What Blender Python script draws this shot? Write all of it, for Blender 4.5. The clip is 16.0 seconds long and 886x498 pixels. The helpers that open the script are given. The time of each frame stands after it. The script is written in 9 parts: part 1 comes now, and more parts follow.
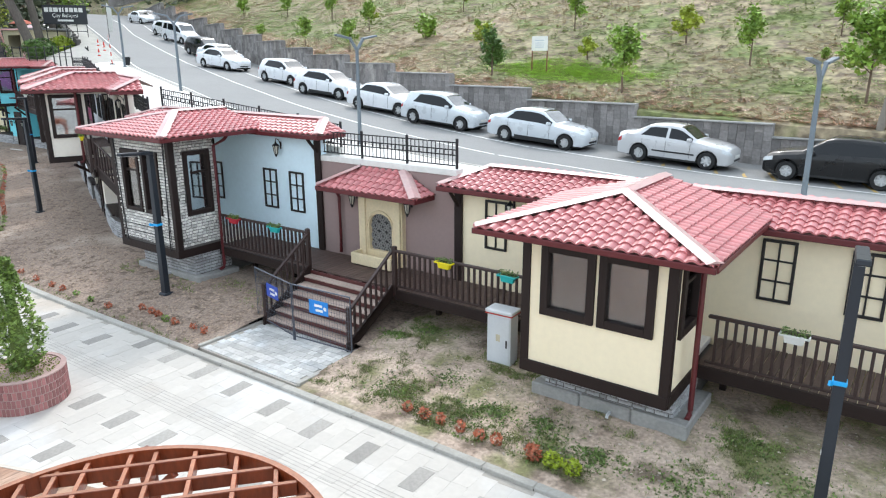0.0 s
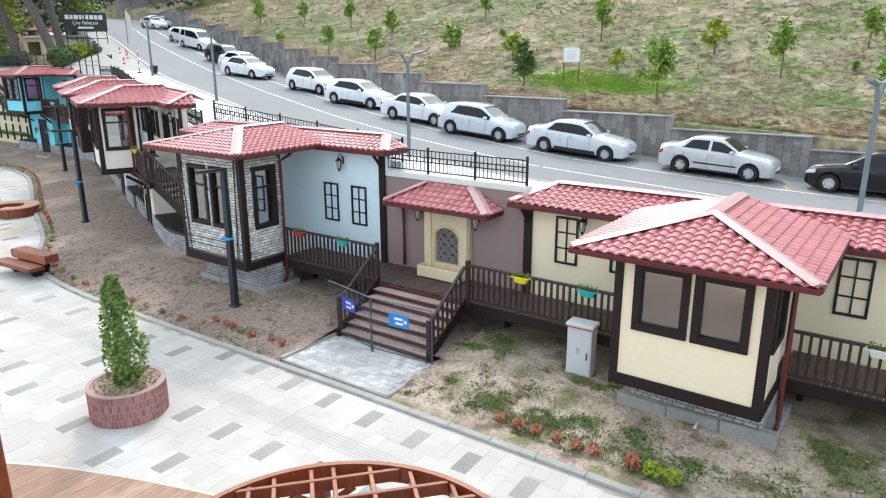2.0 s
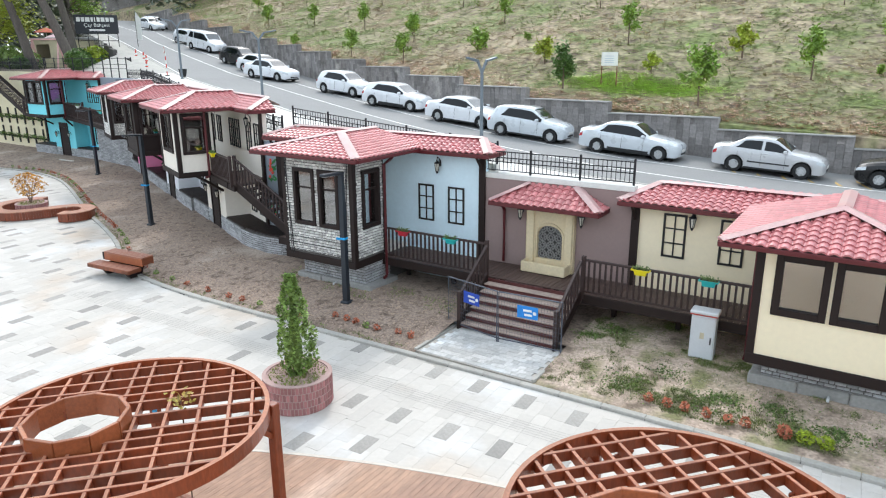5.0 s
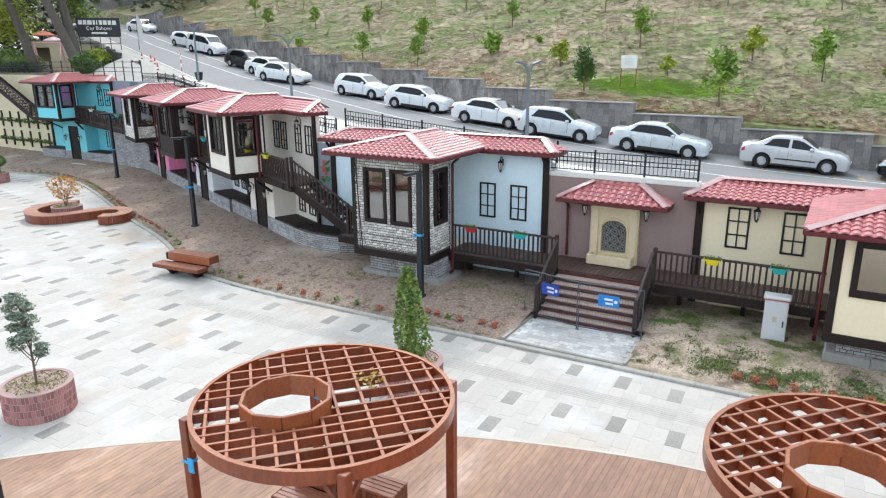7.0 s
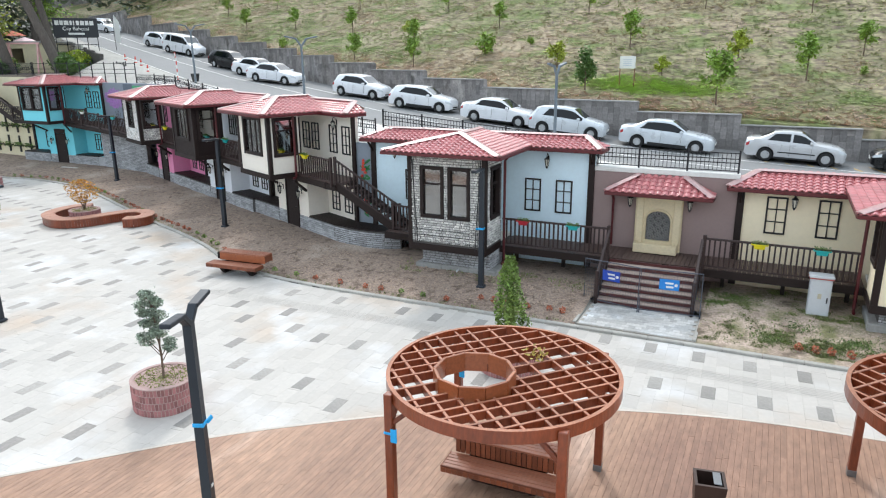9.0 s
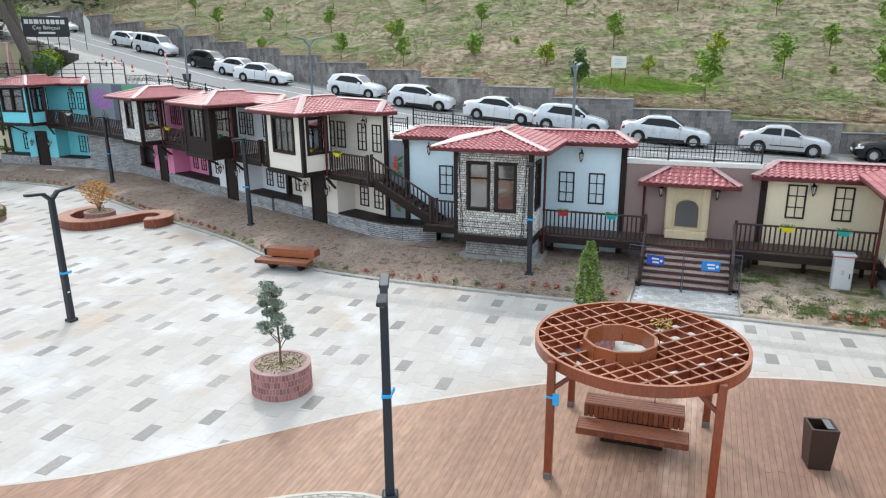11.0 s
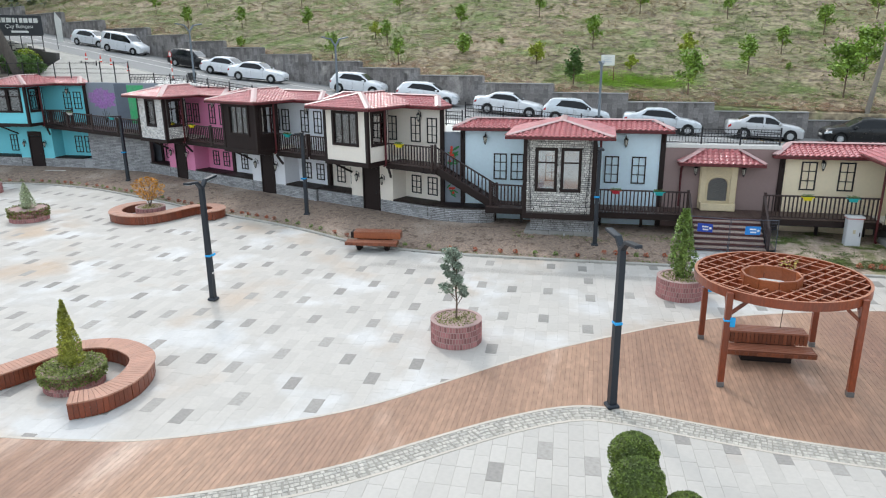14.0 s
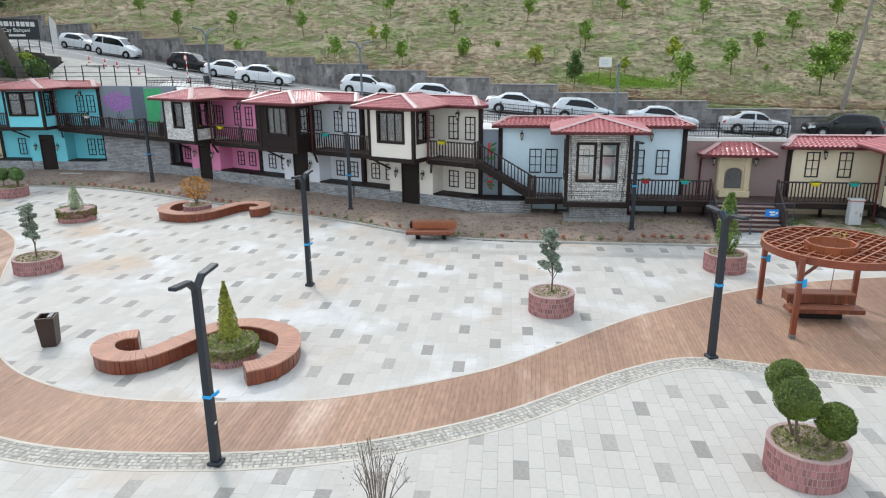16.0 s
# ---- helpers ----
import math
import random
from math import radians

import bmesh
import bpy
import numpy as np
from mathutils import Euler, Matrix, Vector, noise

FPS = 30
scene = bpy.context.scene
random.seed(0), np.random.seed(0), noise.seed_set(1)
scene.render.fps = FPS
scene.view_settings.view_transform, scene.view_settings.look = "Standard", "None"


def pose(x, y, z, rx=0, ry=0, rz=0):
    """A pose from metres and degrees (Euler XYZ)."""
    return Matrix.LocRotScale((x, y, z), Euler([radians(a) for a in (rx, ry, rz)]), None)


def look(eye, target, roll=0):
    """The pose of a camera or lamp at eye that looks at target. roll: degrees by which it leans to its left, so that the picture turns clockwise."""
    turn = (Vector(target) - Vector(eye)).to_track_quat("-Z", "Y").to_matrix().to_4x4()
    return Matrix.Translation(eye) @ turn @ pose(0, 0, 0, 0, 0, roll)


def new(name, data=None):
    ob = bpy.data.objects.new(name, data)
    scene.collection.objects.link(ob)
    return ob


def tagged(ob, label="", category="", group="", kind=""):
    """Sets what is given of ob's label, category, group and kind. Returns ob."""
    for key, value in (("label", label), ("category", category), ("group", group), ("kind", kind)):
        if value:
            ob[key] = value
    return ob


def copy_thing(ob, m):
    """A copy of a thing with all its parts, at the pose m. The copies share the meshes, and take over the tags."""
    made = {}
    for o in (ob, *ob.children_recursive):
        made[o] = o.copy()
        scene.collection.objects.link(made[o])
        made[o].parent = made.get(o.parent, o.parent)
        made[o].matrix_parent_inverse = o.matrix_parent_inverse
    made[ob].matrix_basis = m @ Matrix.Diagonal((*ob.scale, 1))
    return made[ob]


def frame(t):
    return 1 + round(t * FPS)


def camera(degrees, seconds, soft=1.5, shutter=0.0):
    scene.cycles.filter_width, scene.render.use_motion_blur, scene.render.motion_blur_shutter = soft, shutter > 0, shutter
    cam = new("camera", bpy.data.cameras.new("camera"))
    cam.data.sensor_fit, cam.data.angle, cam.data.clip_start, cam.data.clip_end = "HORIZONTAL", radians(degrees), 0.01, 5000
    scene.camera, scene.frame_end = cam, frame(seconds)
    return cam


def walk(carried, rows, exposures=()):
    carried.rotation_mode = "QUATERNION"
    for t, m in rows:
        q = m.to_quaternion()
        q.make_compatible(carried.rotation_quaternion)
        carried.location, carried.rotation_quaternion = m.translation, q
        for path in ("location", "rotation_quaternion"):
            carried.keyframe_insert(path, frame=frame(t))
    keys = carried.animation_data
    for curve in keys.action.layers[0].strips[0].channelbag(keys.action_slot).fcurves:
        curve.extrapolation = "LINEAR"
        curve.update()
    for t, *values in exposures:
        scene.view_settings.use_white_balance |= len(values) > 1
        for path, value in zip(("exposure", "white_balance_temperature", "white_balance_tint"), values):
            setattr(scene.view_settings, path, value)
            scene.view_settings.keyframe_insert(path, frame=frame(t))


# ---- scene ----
cam = camera(65.8, 16.0, 1.15)
PATH = [
    (0, (-0.034, -0.102, 6.787), (-1.166, 1.453, 6.241), -0.2),
    (0.5, (-0.275, -0.433, 6.961), (-1.409, 1.121, 6.415), -0.2),
    (1, (-0.569, -0.775, 7.109), (-1.704, 0.779, 6.566), -0.2),
    (1.5, (-0.935, -1.167, 7.217), (-2.064, 0.392, 6.674), -0.2),
    (2, (-1.323, -1.616, 7.279), (-2.446, -0.053, 6.736), -0.2),
    (2.5, (-1.699, -2.08, 7.327), (-2.815, -0.512, 6.784), -0.2),
    (3, (-2.11, -2.599, 7.405), (-3.216, -1.024, 6.861), -0.2),
    (3.5, (-2.502, -3.11, 7.442), (-3.592, -1.524, 6.898), -0.2),
    (4, (-2.966, -3.69, 7.486), (-4.039, -2.093, 6.941), -0.2),
    (4.5, (-3.431, -4.266, 7.526), (-4.492, -2.66, 6.98), -0.3),
    (5, (-3.948, -4.88, 7.601), (-4.998, -3.268, 7.053), -0.3),
    (7.5, (-6.718, -8.157, 7.755), (-7.664, -6.481, 7.21), -0.4),
    (8, (-7.394, -8.892, 7.802), (-8.304, -7.197, 7.256), -0.4),
    (8.5, (-8.116, -9.598, 7.859), (-8.99, -7.885, 7.311), -0.5),
    (9, (-8.854, -10.314, 7.908), (-9.691, -8.583, 7.358), -0.5),
    (11.5, (-12.798, -13.832, 8.07), (-13.43, -12.018, 7.513), -0.5),
    (12, (-13.674, -14.657, 8.102), (-14.263, -12.829, 7.543), -0.5),
    (12.5, (-14.505, -15.441, 8.094), (-15.055, -13.601, 7.535), -0.5),
    (13, (-15.464, -16.322, 8.109), (-15.971, -14.47, 7.549), -0.5),
    (13.5, (-16.409, -17.139, 8.121), (-16.873, -15.276, 7.56), -0.5),
    (14, (-17.444, -18.02, 8.131), (-17.868, -16.147, 7.57), -0.5),
    (14.5, (-18.461, -18.822, 8.112), (-18.857, -16.942, 7.554), -0.4),
    (15, (-19.548, -19.721, 8.189), (-19.907, -17.834, 7.63), -0.5),
    (15.5, (-20.601, -20.522, 8.227), (-20.914, -18.627, 7.668), -0.5),
    (16, (-21.704, -21.347, 8.278), (-21.972, -19.445, 7.72), -0.6),
]
EXPOSURES = [(0, 1.13), (3, 1.06), (5, 1.03), (9, 0.88), (12.5, 0.7), (16, 0.62)]
walk(cam, [(t, look(eye, target, roll)) for t, eye, target, roll in PATH], EXPOSURES)


# ---- world, sun, exposure ----
SUN_FROM = Vector((-0.40, 0.57, 0.72))
world = bpy.data.worlds.new("sky")
scene.world = world
world.use_nodes = True
wn = world.node_tree
sky = wn.nodes.new("ShaderNodeTexSky")
sky.sky_type = "NISHITA"
sky.sun_disc = False
sky.sun_elevation = radians(46)
sky.sun_rotation = radians(-35.5)
sky.air_density, sky.dust_density, sky.ozone_density = 1.0, 2.5, 1.0
haze = wn.nodes.new("ShaderNodeHueSaturation")
haze.inputs["Saturation"].default_value = 0.6
wn.links.new(sky.outputs[0], haze.inputs["Color"])
# a thin, even veil of high cloud over the whole sky
veil = wn.nodes.new("ShaderNodeMix")
veil.data_type = "RGBA"
veil.inputs[0].default_value = 0.7
veil.inputs[7].default_value = (3.3, 3.8, 4.2, 1)
wn.links.new(haze.outputs[0], veil.inputs[6])
wn.links.new(veil.outputs[2], wn.nodes["Background"].inputs[0])
wn.nodes["Background"].inputs[1].default_value = 0.206
sun_data = bpy.data.lights.new("sun", "SUN")
sun_data.energy, sun_data.angle, sun_data.color = 0.74, radians(7), (1.0, 0.985, 0.96)
sun = new("sun", sun_data)
sun.matrix_basis = look(SUN_FROM * 60, (0, 0, 0))


# ---- materials ----
def S(r, g, b):
    """Linear colour from 0-255 values."""
    return tuple(((c / 255) / 12.92 if c / 255 <= 0.04045 else ((c / 255 + 0.055) / 1.055) ** 2.4) for c in (r, g, b))


def material(name, base, rough=0.6, metal=0.0, coarse=(0.8, 0.12), fine=(18.0, 0.10), bump=(60.0, 0.15), tint=None, piece=0.0, island=0.0, stretch=(1, 1, 1), spec=0.5, coat=0.0, patch=None, patch2=None):
    """A surface with two scales of variation and fine relief. coarse, fine: scale per metre and strength; tint: the colour that the coarse
    noise leans to; piece, island: brightness spread from one object or loose piece to the next; patch, patch2: (scale, colour, threshold)."""
    m = bpy.data.materials.new(name)
    m.use_nodes = True
    nt = m.node_tree
    N, L = nt.nodes, nt.links
    b = N["Principled BSDF"]
    b.inputs["Roughness"].default_value, b.inputs["Metallic"].default_value = rough, metal
    b.inputs["Specular IOR Level"].default_value = spec
    b.inputs["Coat Weight"].default_value = coat
    b.inputs["Coat Roughness"].default_value = 0.08
    tc = N.new("ShaderNodeTexCoord")
    mp = N.new("ShaderNodeMapping")
    mp.inputs["Scale"].default_value = stretch
    L.new(tc.outputs["Object"], mp.inputs[0])

    def noise_node(scale, detail=4.0):
        n = N.new("ShaderNodeTexNoise")
        n.inputs["Scale"].default_value, n.inputs["Detail"].default_value = scale, detail
        L.new(mp.outputs[0], n.inputs["Vector"])
        return n

    def mix(kind, fac, a, c):
        x = N.new("ShaderNodeMix")
        x.data_type, x.blend_type = "RGBA", kind
        for sock, val in ((x.inputs[0], fac), (x.inputs[6], a), (x.inputs[7], c)):
            if hasattr(val, "is_output"):
                L.new(val, sock)
            else:
                sock.default_value = val if isinstance(val, float) else (*val[:3], 1)
        return x.outputs[2]

    def ramp(src, lo, hi, a=0.0, c=1.0):
        r = N.new("ShaderNodeMapRange")
        L.new(src, r.inputs[0])
        for k, val in zip((1, 2, 3, 4), (lo, hi, a, c)):
            r.inputs[k].default_value = val
        return r.outputs[0]

    col = base
    big = noise_node(coarse[0])
    dark = tint or tuple(c * 0.55 for c in base)
    col = mix("MIX", ramp(big.outputs[0], 0.35, 0.72, 0.0, min(1.0, coarse[1] * 3)), col, dark)
    for pt in (patch, patch2):
        if pt:
            pn = noise_node(pt[0], 6.0)
            col = mix("MIX", ramp(pn.outputs[0], pt[2] - 0.05, pt[2] + 0.08), col, pt[1])
    small = noise_node(fine[0], 5.0)
    gain = ramp(small.outputs[0], 0.25, 0.75, 1.0 - fine[1], 1.0 + fine[1])
    if piece or island:
        src = N.new("ShaderNodeObjectInfo").outputs["Random"] if piece else N.new("ShaderNodeNewGeometry").outputs["Random Per Island"]
        k = piece or island
        m2 = N.new("ShaderNodeMath")
        m2.operation = "MULTIPLY"
        L.new(gain, m2.inputs[0])
        L.new(ramp(src, 0.0, 1.0, 1 - k, 1 + k), m2.inputs[1])
        gain = m2.outputs[0]
    vm = N.new("ShaderNodeVectorMath")
    vm.operation = "SCALE"
    if isinstance(col, tuple):
        vm.inputs[0].default_value = col
    else:
        L.new(col, vm.inputs[0])
    L.new(gain, vm.inputs["Scale"])
    L.new(vm.outputs[0], b.inputs["Base Color"])
    L.new(ramp(small.outputs[0], 0.2, 0.8, max(0.02, rough - 0.08), min(1.0, rough + 0.08)), b.inputs["Roughness"])
    if bump and bump[1] > 0:
        bn = noise_node(bump[0], 4.0)
        bp = N.new("ShaderNodeBump")
        bp.inputs["Strength"].default_value, bp.inputs["Distance"].default_value = bump[1], 0.02
        L.new(bn.outputs[0], bp.inputs["Height"])
        L.new(bp.outputs[0], b.inputs["Normal"])
    return m


def glass(name, tint=(0.9, 0.95, 0.95), rough=0.02, ior=2.3):
    m = bpy.data.materials.new(name)
    m.use_nodes = True
    N, L = m.node_tree.nodes, m.node_tree.links
    N.remove(N["Principled BSDF"])
    fr = N.new("ShaderNodeFresnel")
    fr.inputs[0].default_value = ior
    tr, gl, mx = N.new("ShaderNodeBsdfTransparent"), N.new("ShaderNodeBsdfGlossy"), N.new("ShaderNodeMixShader")
    tr.inputs[0].default_value = (*tint, 1)
    gl.inputs["Roughness"].default_value = rough
    L.new(fr.outputs[0], mx.inputs[0])
    L.new(tr.outputs[0], mx.inputs[1])
    L.new(gl.outputs[0], mx.inputs[2])
    L.new(mx.outputs[0], N["Material Output"].inputs[0])
    return m


M = {}
M["cream"] = material("cream_plaster", S(242, 227, 196), 0.85, coarse=(0.5, 0.05), fine=(8, 0.03), bump=(120, 0.12), tint=S(222, 200, 160))
M["blue"] = material("pale_blue_plaster", S(216, 236, 245), 0.85, coarse=(0.5, 0.05), fine=(8, 0.03), bump=(120, 0.12), tint=S(198, 221, 232))
M["mauve"] = material("mauve_plaster", S(150, 129, 125), 0.88, coarse=(0.7, 0.07), fine=(10, 0.04), bump=(120, 0.15), tint=S(122, 104, 100))
M["beige"] = material("beige_plaster", S(234, 226, 214), 0.85, coarse=(0.5, 0.05), fine=(8, 0.03), bump=(120, 0.12), tint=S(214, 206, 194))
M["white"] = material("white_plaster", S(230, 233, 238), 0.85, coarse=(0.5, 0.05), fine=(8, 0.03), bump=(120, 0.12), tint=S(205, 208, 214))
M["pink"] = material("pink_plaster", S(230, 144, 182), 0.85, coarse=(0.5, 0.06), fine=(8, 0.04), bump=(120, 0.12), tint=S(212, 124, 162))
M["turquoise"] = material("turquoise_plaster", S(124, 216, 228), 0.85, coarse=(0.5, 0.06), fine=(8, 0.04), bump=(120, 0.12), tint=S(104, 200, 214))
M["stucco"] = material("cream_stucco", S(222, 212, 180), 0.9, coarse=(0.4, 0.12), fine=(6, 0.06), bump=(70, 0.2))
M["greywall"] = material("grey_blue_wall_paint", S(138, 146, 156), 0.88, coarse=(0.5, 0.1), fine=(9, 0.05), bump=(90, 0.15))
M["trim"] = material("dark_brown_timber", S(39, 27, 24), 0.6, coarse=(1.5, 0.12), fine=(25, 0.14), bump=(50, 0.2), stretch=(1, 1, 0.25), spec=0.3)
M["darkwood"] = material("chocolate_timber_cladding", S(36, 24, 22), 0.65, coarse=(1.5, 0.12), fine=(25, 0.14), bump=(40, 0.2), stretch=(1, 1, 0.2), spec=0.3)
M["rail"] = material("brown_stained_railing", S(53, 36, 33), 0.55, coarse=(2, 0.14), fine=(22, 0.16), bump=(50, 0.2))
M["stepred"] = material("red_brown_riser", S(88, 42, 40), 0.5, coarse=(2, 0.14), fine=(22, 0.16), bump=(50, 0.2))
M["plank"] = material("weathered_deck_plank", S(94, 75, 68), 0.62, coarse=(1.2, 0.2), fine=(20, 0.2), bump=(60, 0.3), piece=0.16)
M["tread"] = material("worn_step_board", S(182, 162, 150), 0.65, coarse=(1.2, 0.2), fine=(20, 0.2), bump=(60, 0.3), piece=0.12)
M["frame"] = material("black_brown_window_frame", S(27, 23, 23), 0.5, coarse=(2, 0.1), fine=(25, 0.1), bump=None)
M["tile"] = material("red_roof_tile", S(190, 117, 118), 0.38, coarse=(1.1, 0.12), fine=(14, 0.14), bump=(50, 0.1), tint=S(158, 88, 91), piece=0.14, coat=0.22, spec=0.45)
M["tilestuff"] = material("red_roof_tile_field", S(190, 117, 118), 0.38, coarse=(1.1, 0.12), fine=(14, 0.14), bump=(50, 0.1), tint=S(158, 88, 91), island=0.14, coat=0.22, spec=0.45)
M["flash"] = material("pink_white_hip_flashing", S(186, 158, 155), 0.38, coarse=(1.2, 0.12), fine=(9, 0.12), bump=(20, 0.1), tint=S(196, 110, 110))
M["fascia"] = material("oxblood_gutter", S(92, 28, 32), 0.45, coarse=(1.2, 0.1), fine=(15, 0.08), bump=None)
M["soffit"] = material("pale_soffit_board", S(128, 104, 96), 0.7)
M["stonestuff"] = material("pale_stone_facing_field", S(216, 213, 208), 0.85, coarse=(3, 0.16), fine=(25, 0.2), bump=(60, 0.5), island=0.3)
M["greystone"] = material("grey_split_stone", S(172, 173, 175), 0.88, coarse=(1.2, 0.2), fine=(20, 0.22), bump=(50, 0.6), island=0.24, tint=S(134, 133, 133))
M["mortar"] = material("dark_mortar", S(92, 88, 85), 0.95, coarse=(2, 0.1), fine=(20, 0.2), bump=(60, 0.4))
M["greymortar"] = material("grey_mortar", S(116, 115, 114), 0.95, coarse=(2, 0.1), fine=(20, 0.2), bump=(60, 0.4))
M["concrete"] = material("rough_concrete", S(156, 155, 152), 0.9, coarse=(1.4, 0.16), fine=(14, 0.14), bump=(40, 0.4))
M["kerb"] = material("concrete_kerbstone", S(172, 169, 162), 0.85, coarse=(1.4, 0.14), fine=(14, 0.12), bump=(50, 0.35), piece=0.08)
M["sidewalk"] = material("white_concrete_walk", S(222, 221, 216), 0.85, coarse=(0.4, 0.1), fine=(8, 0.06), bump=(40, 0.2))
M["asphalt"] = material("worn_asphalt", S(139, 139, 138), 0.85, coarse=(0.12, 0.08), fine=(1.6, 0.07), bump=(90, 0.4))
M["paint"] = material("worn_road_paint", S(228, 228, 224), 0.75, coarse=(1.5, 0.14), fine=(12, 0.12), bump=None)
M["yellowpaint"] = material("worn_yellow_paint", S(196, 160, 84), 0.75, coarse=(1.5, 0.3), fine=(12, 0.2), bump=None, tint=S(140, 132, 110))
M["soil"] = material("dry_brown_soil", S(152, 134, 120), 0.95, coarse=(0.5, 0.22), fine=(16, 0.45), bump=(16, 1.0), tint=S(130, 112, 100), patch=(3.2, S(106, 90, 79), 0.58), patch2=(0.35, S(172, 156, 142), 0.6))
M["lawnsoil"] = material("bare_ground_with_grass", S(192, 172, 156), 0.95, coarse=(0.8, 0.24), fine=(14, 0.38), bump=(18, 1.0), tint=S(140, 122, 106), patch=(1.6, S(116, 101, 87), 0.58), patch2=(0.9, S(122, 120, 84), 0.56))
M["hill"] = material("dry_grass_slope", S(170, 152, 128), 0.95, coarse=(0.1, 0.3), fine=(3.5, 0.5), bump=(5.0, 1.0), tint=S(124, 130, 86), stretch=(1, 1, 1), patch=(1.6, S(122, 108, 91), 0.55), patch2=(0.5, S(118, 128, 78), 0.55))
M["retaining"] = material("grey_stone_cladding", S(138, 134, 132), 0.85, coarse=(0.6, 0.2), fine=(9, 0.28), bump=(40, 0.4), island=0.3, tint=S(112, 104, 98), patch=(1.1, S(98, 93, 90), 0.6), patch2=(0.8, S(168, 162, 155), 0.64))
M["black"] = material("black_iron", S(38, 38, 42), 0.45, metal=0.3, coarse=(2, 0.1), fine=(20, 0.1), bump=None)
M["lampgrey"] = material("anthracite_powder_coat", S(40, 46, 54), 0.42, metal=0.2, coarse=(1.2, 0.08), fine=(18, 0.05), bump=None)
M["roadlamp"] = material("grey_lamp_steel", S(112, 122, 130), 0.42, metal=0.3, coarse=(1.2, 0.1), fine=(18, 0.06), bump=None)
M["led"] = material("lamp_lens", S(220, 222, 226), 0.3, bump=None)
M["tape"] = material("bright_blue_plastic", S(28, 166, 230), 0.4, bump=None, coarse=(9, 0.1))
M["coated"] = glass("coated_window_glass", (0.98, 0.99, 0.99), 0.05, 3.8)
M["mirrored"] = glass("mirrored_window_glass", (0.9, 0.93, 0.95), 0.04, 6.5)
M["glass"] = glass("window_glass", (0.98, 0.99, 0.99), 0.2, 2.8)
M["lampglass"] = material("frosted_lantern_glass", S(206, 202, 188), 0.3, bump=None)
M["edgepipe"] = material("grey_plastic_pipe", S(196, 198, 200), 0.4, bump=None)
M["room"] = material("bare_room_plaster", S(240, 235, 225), 0.9)

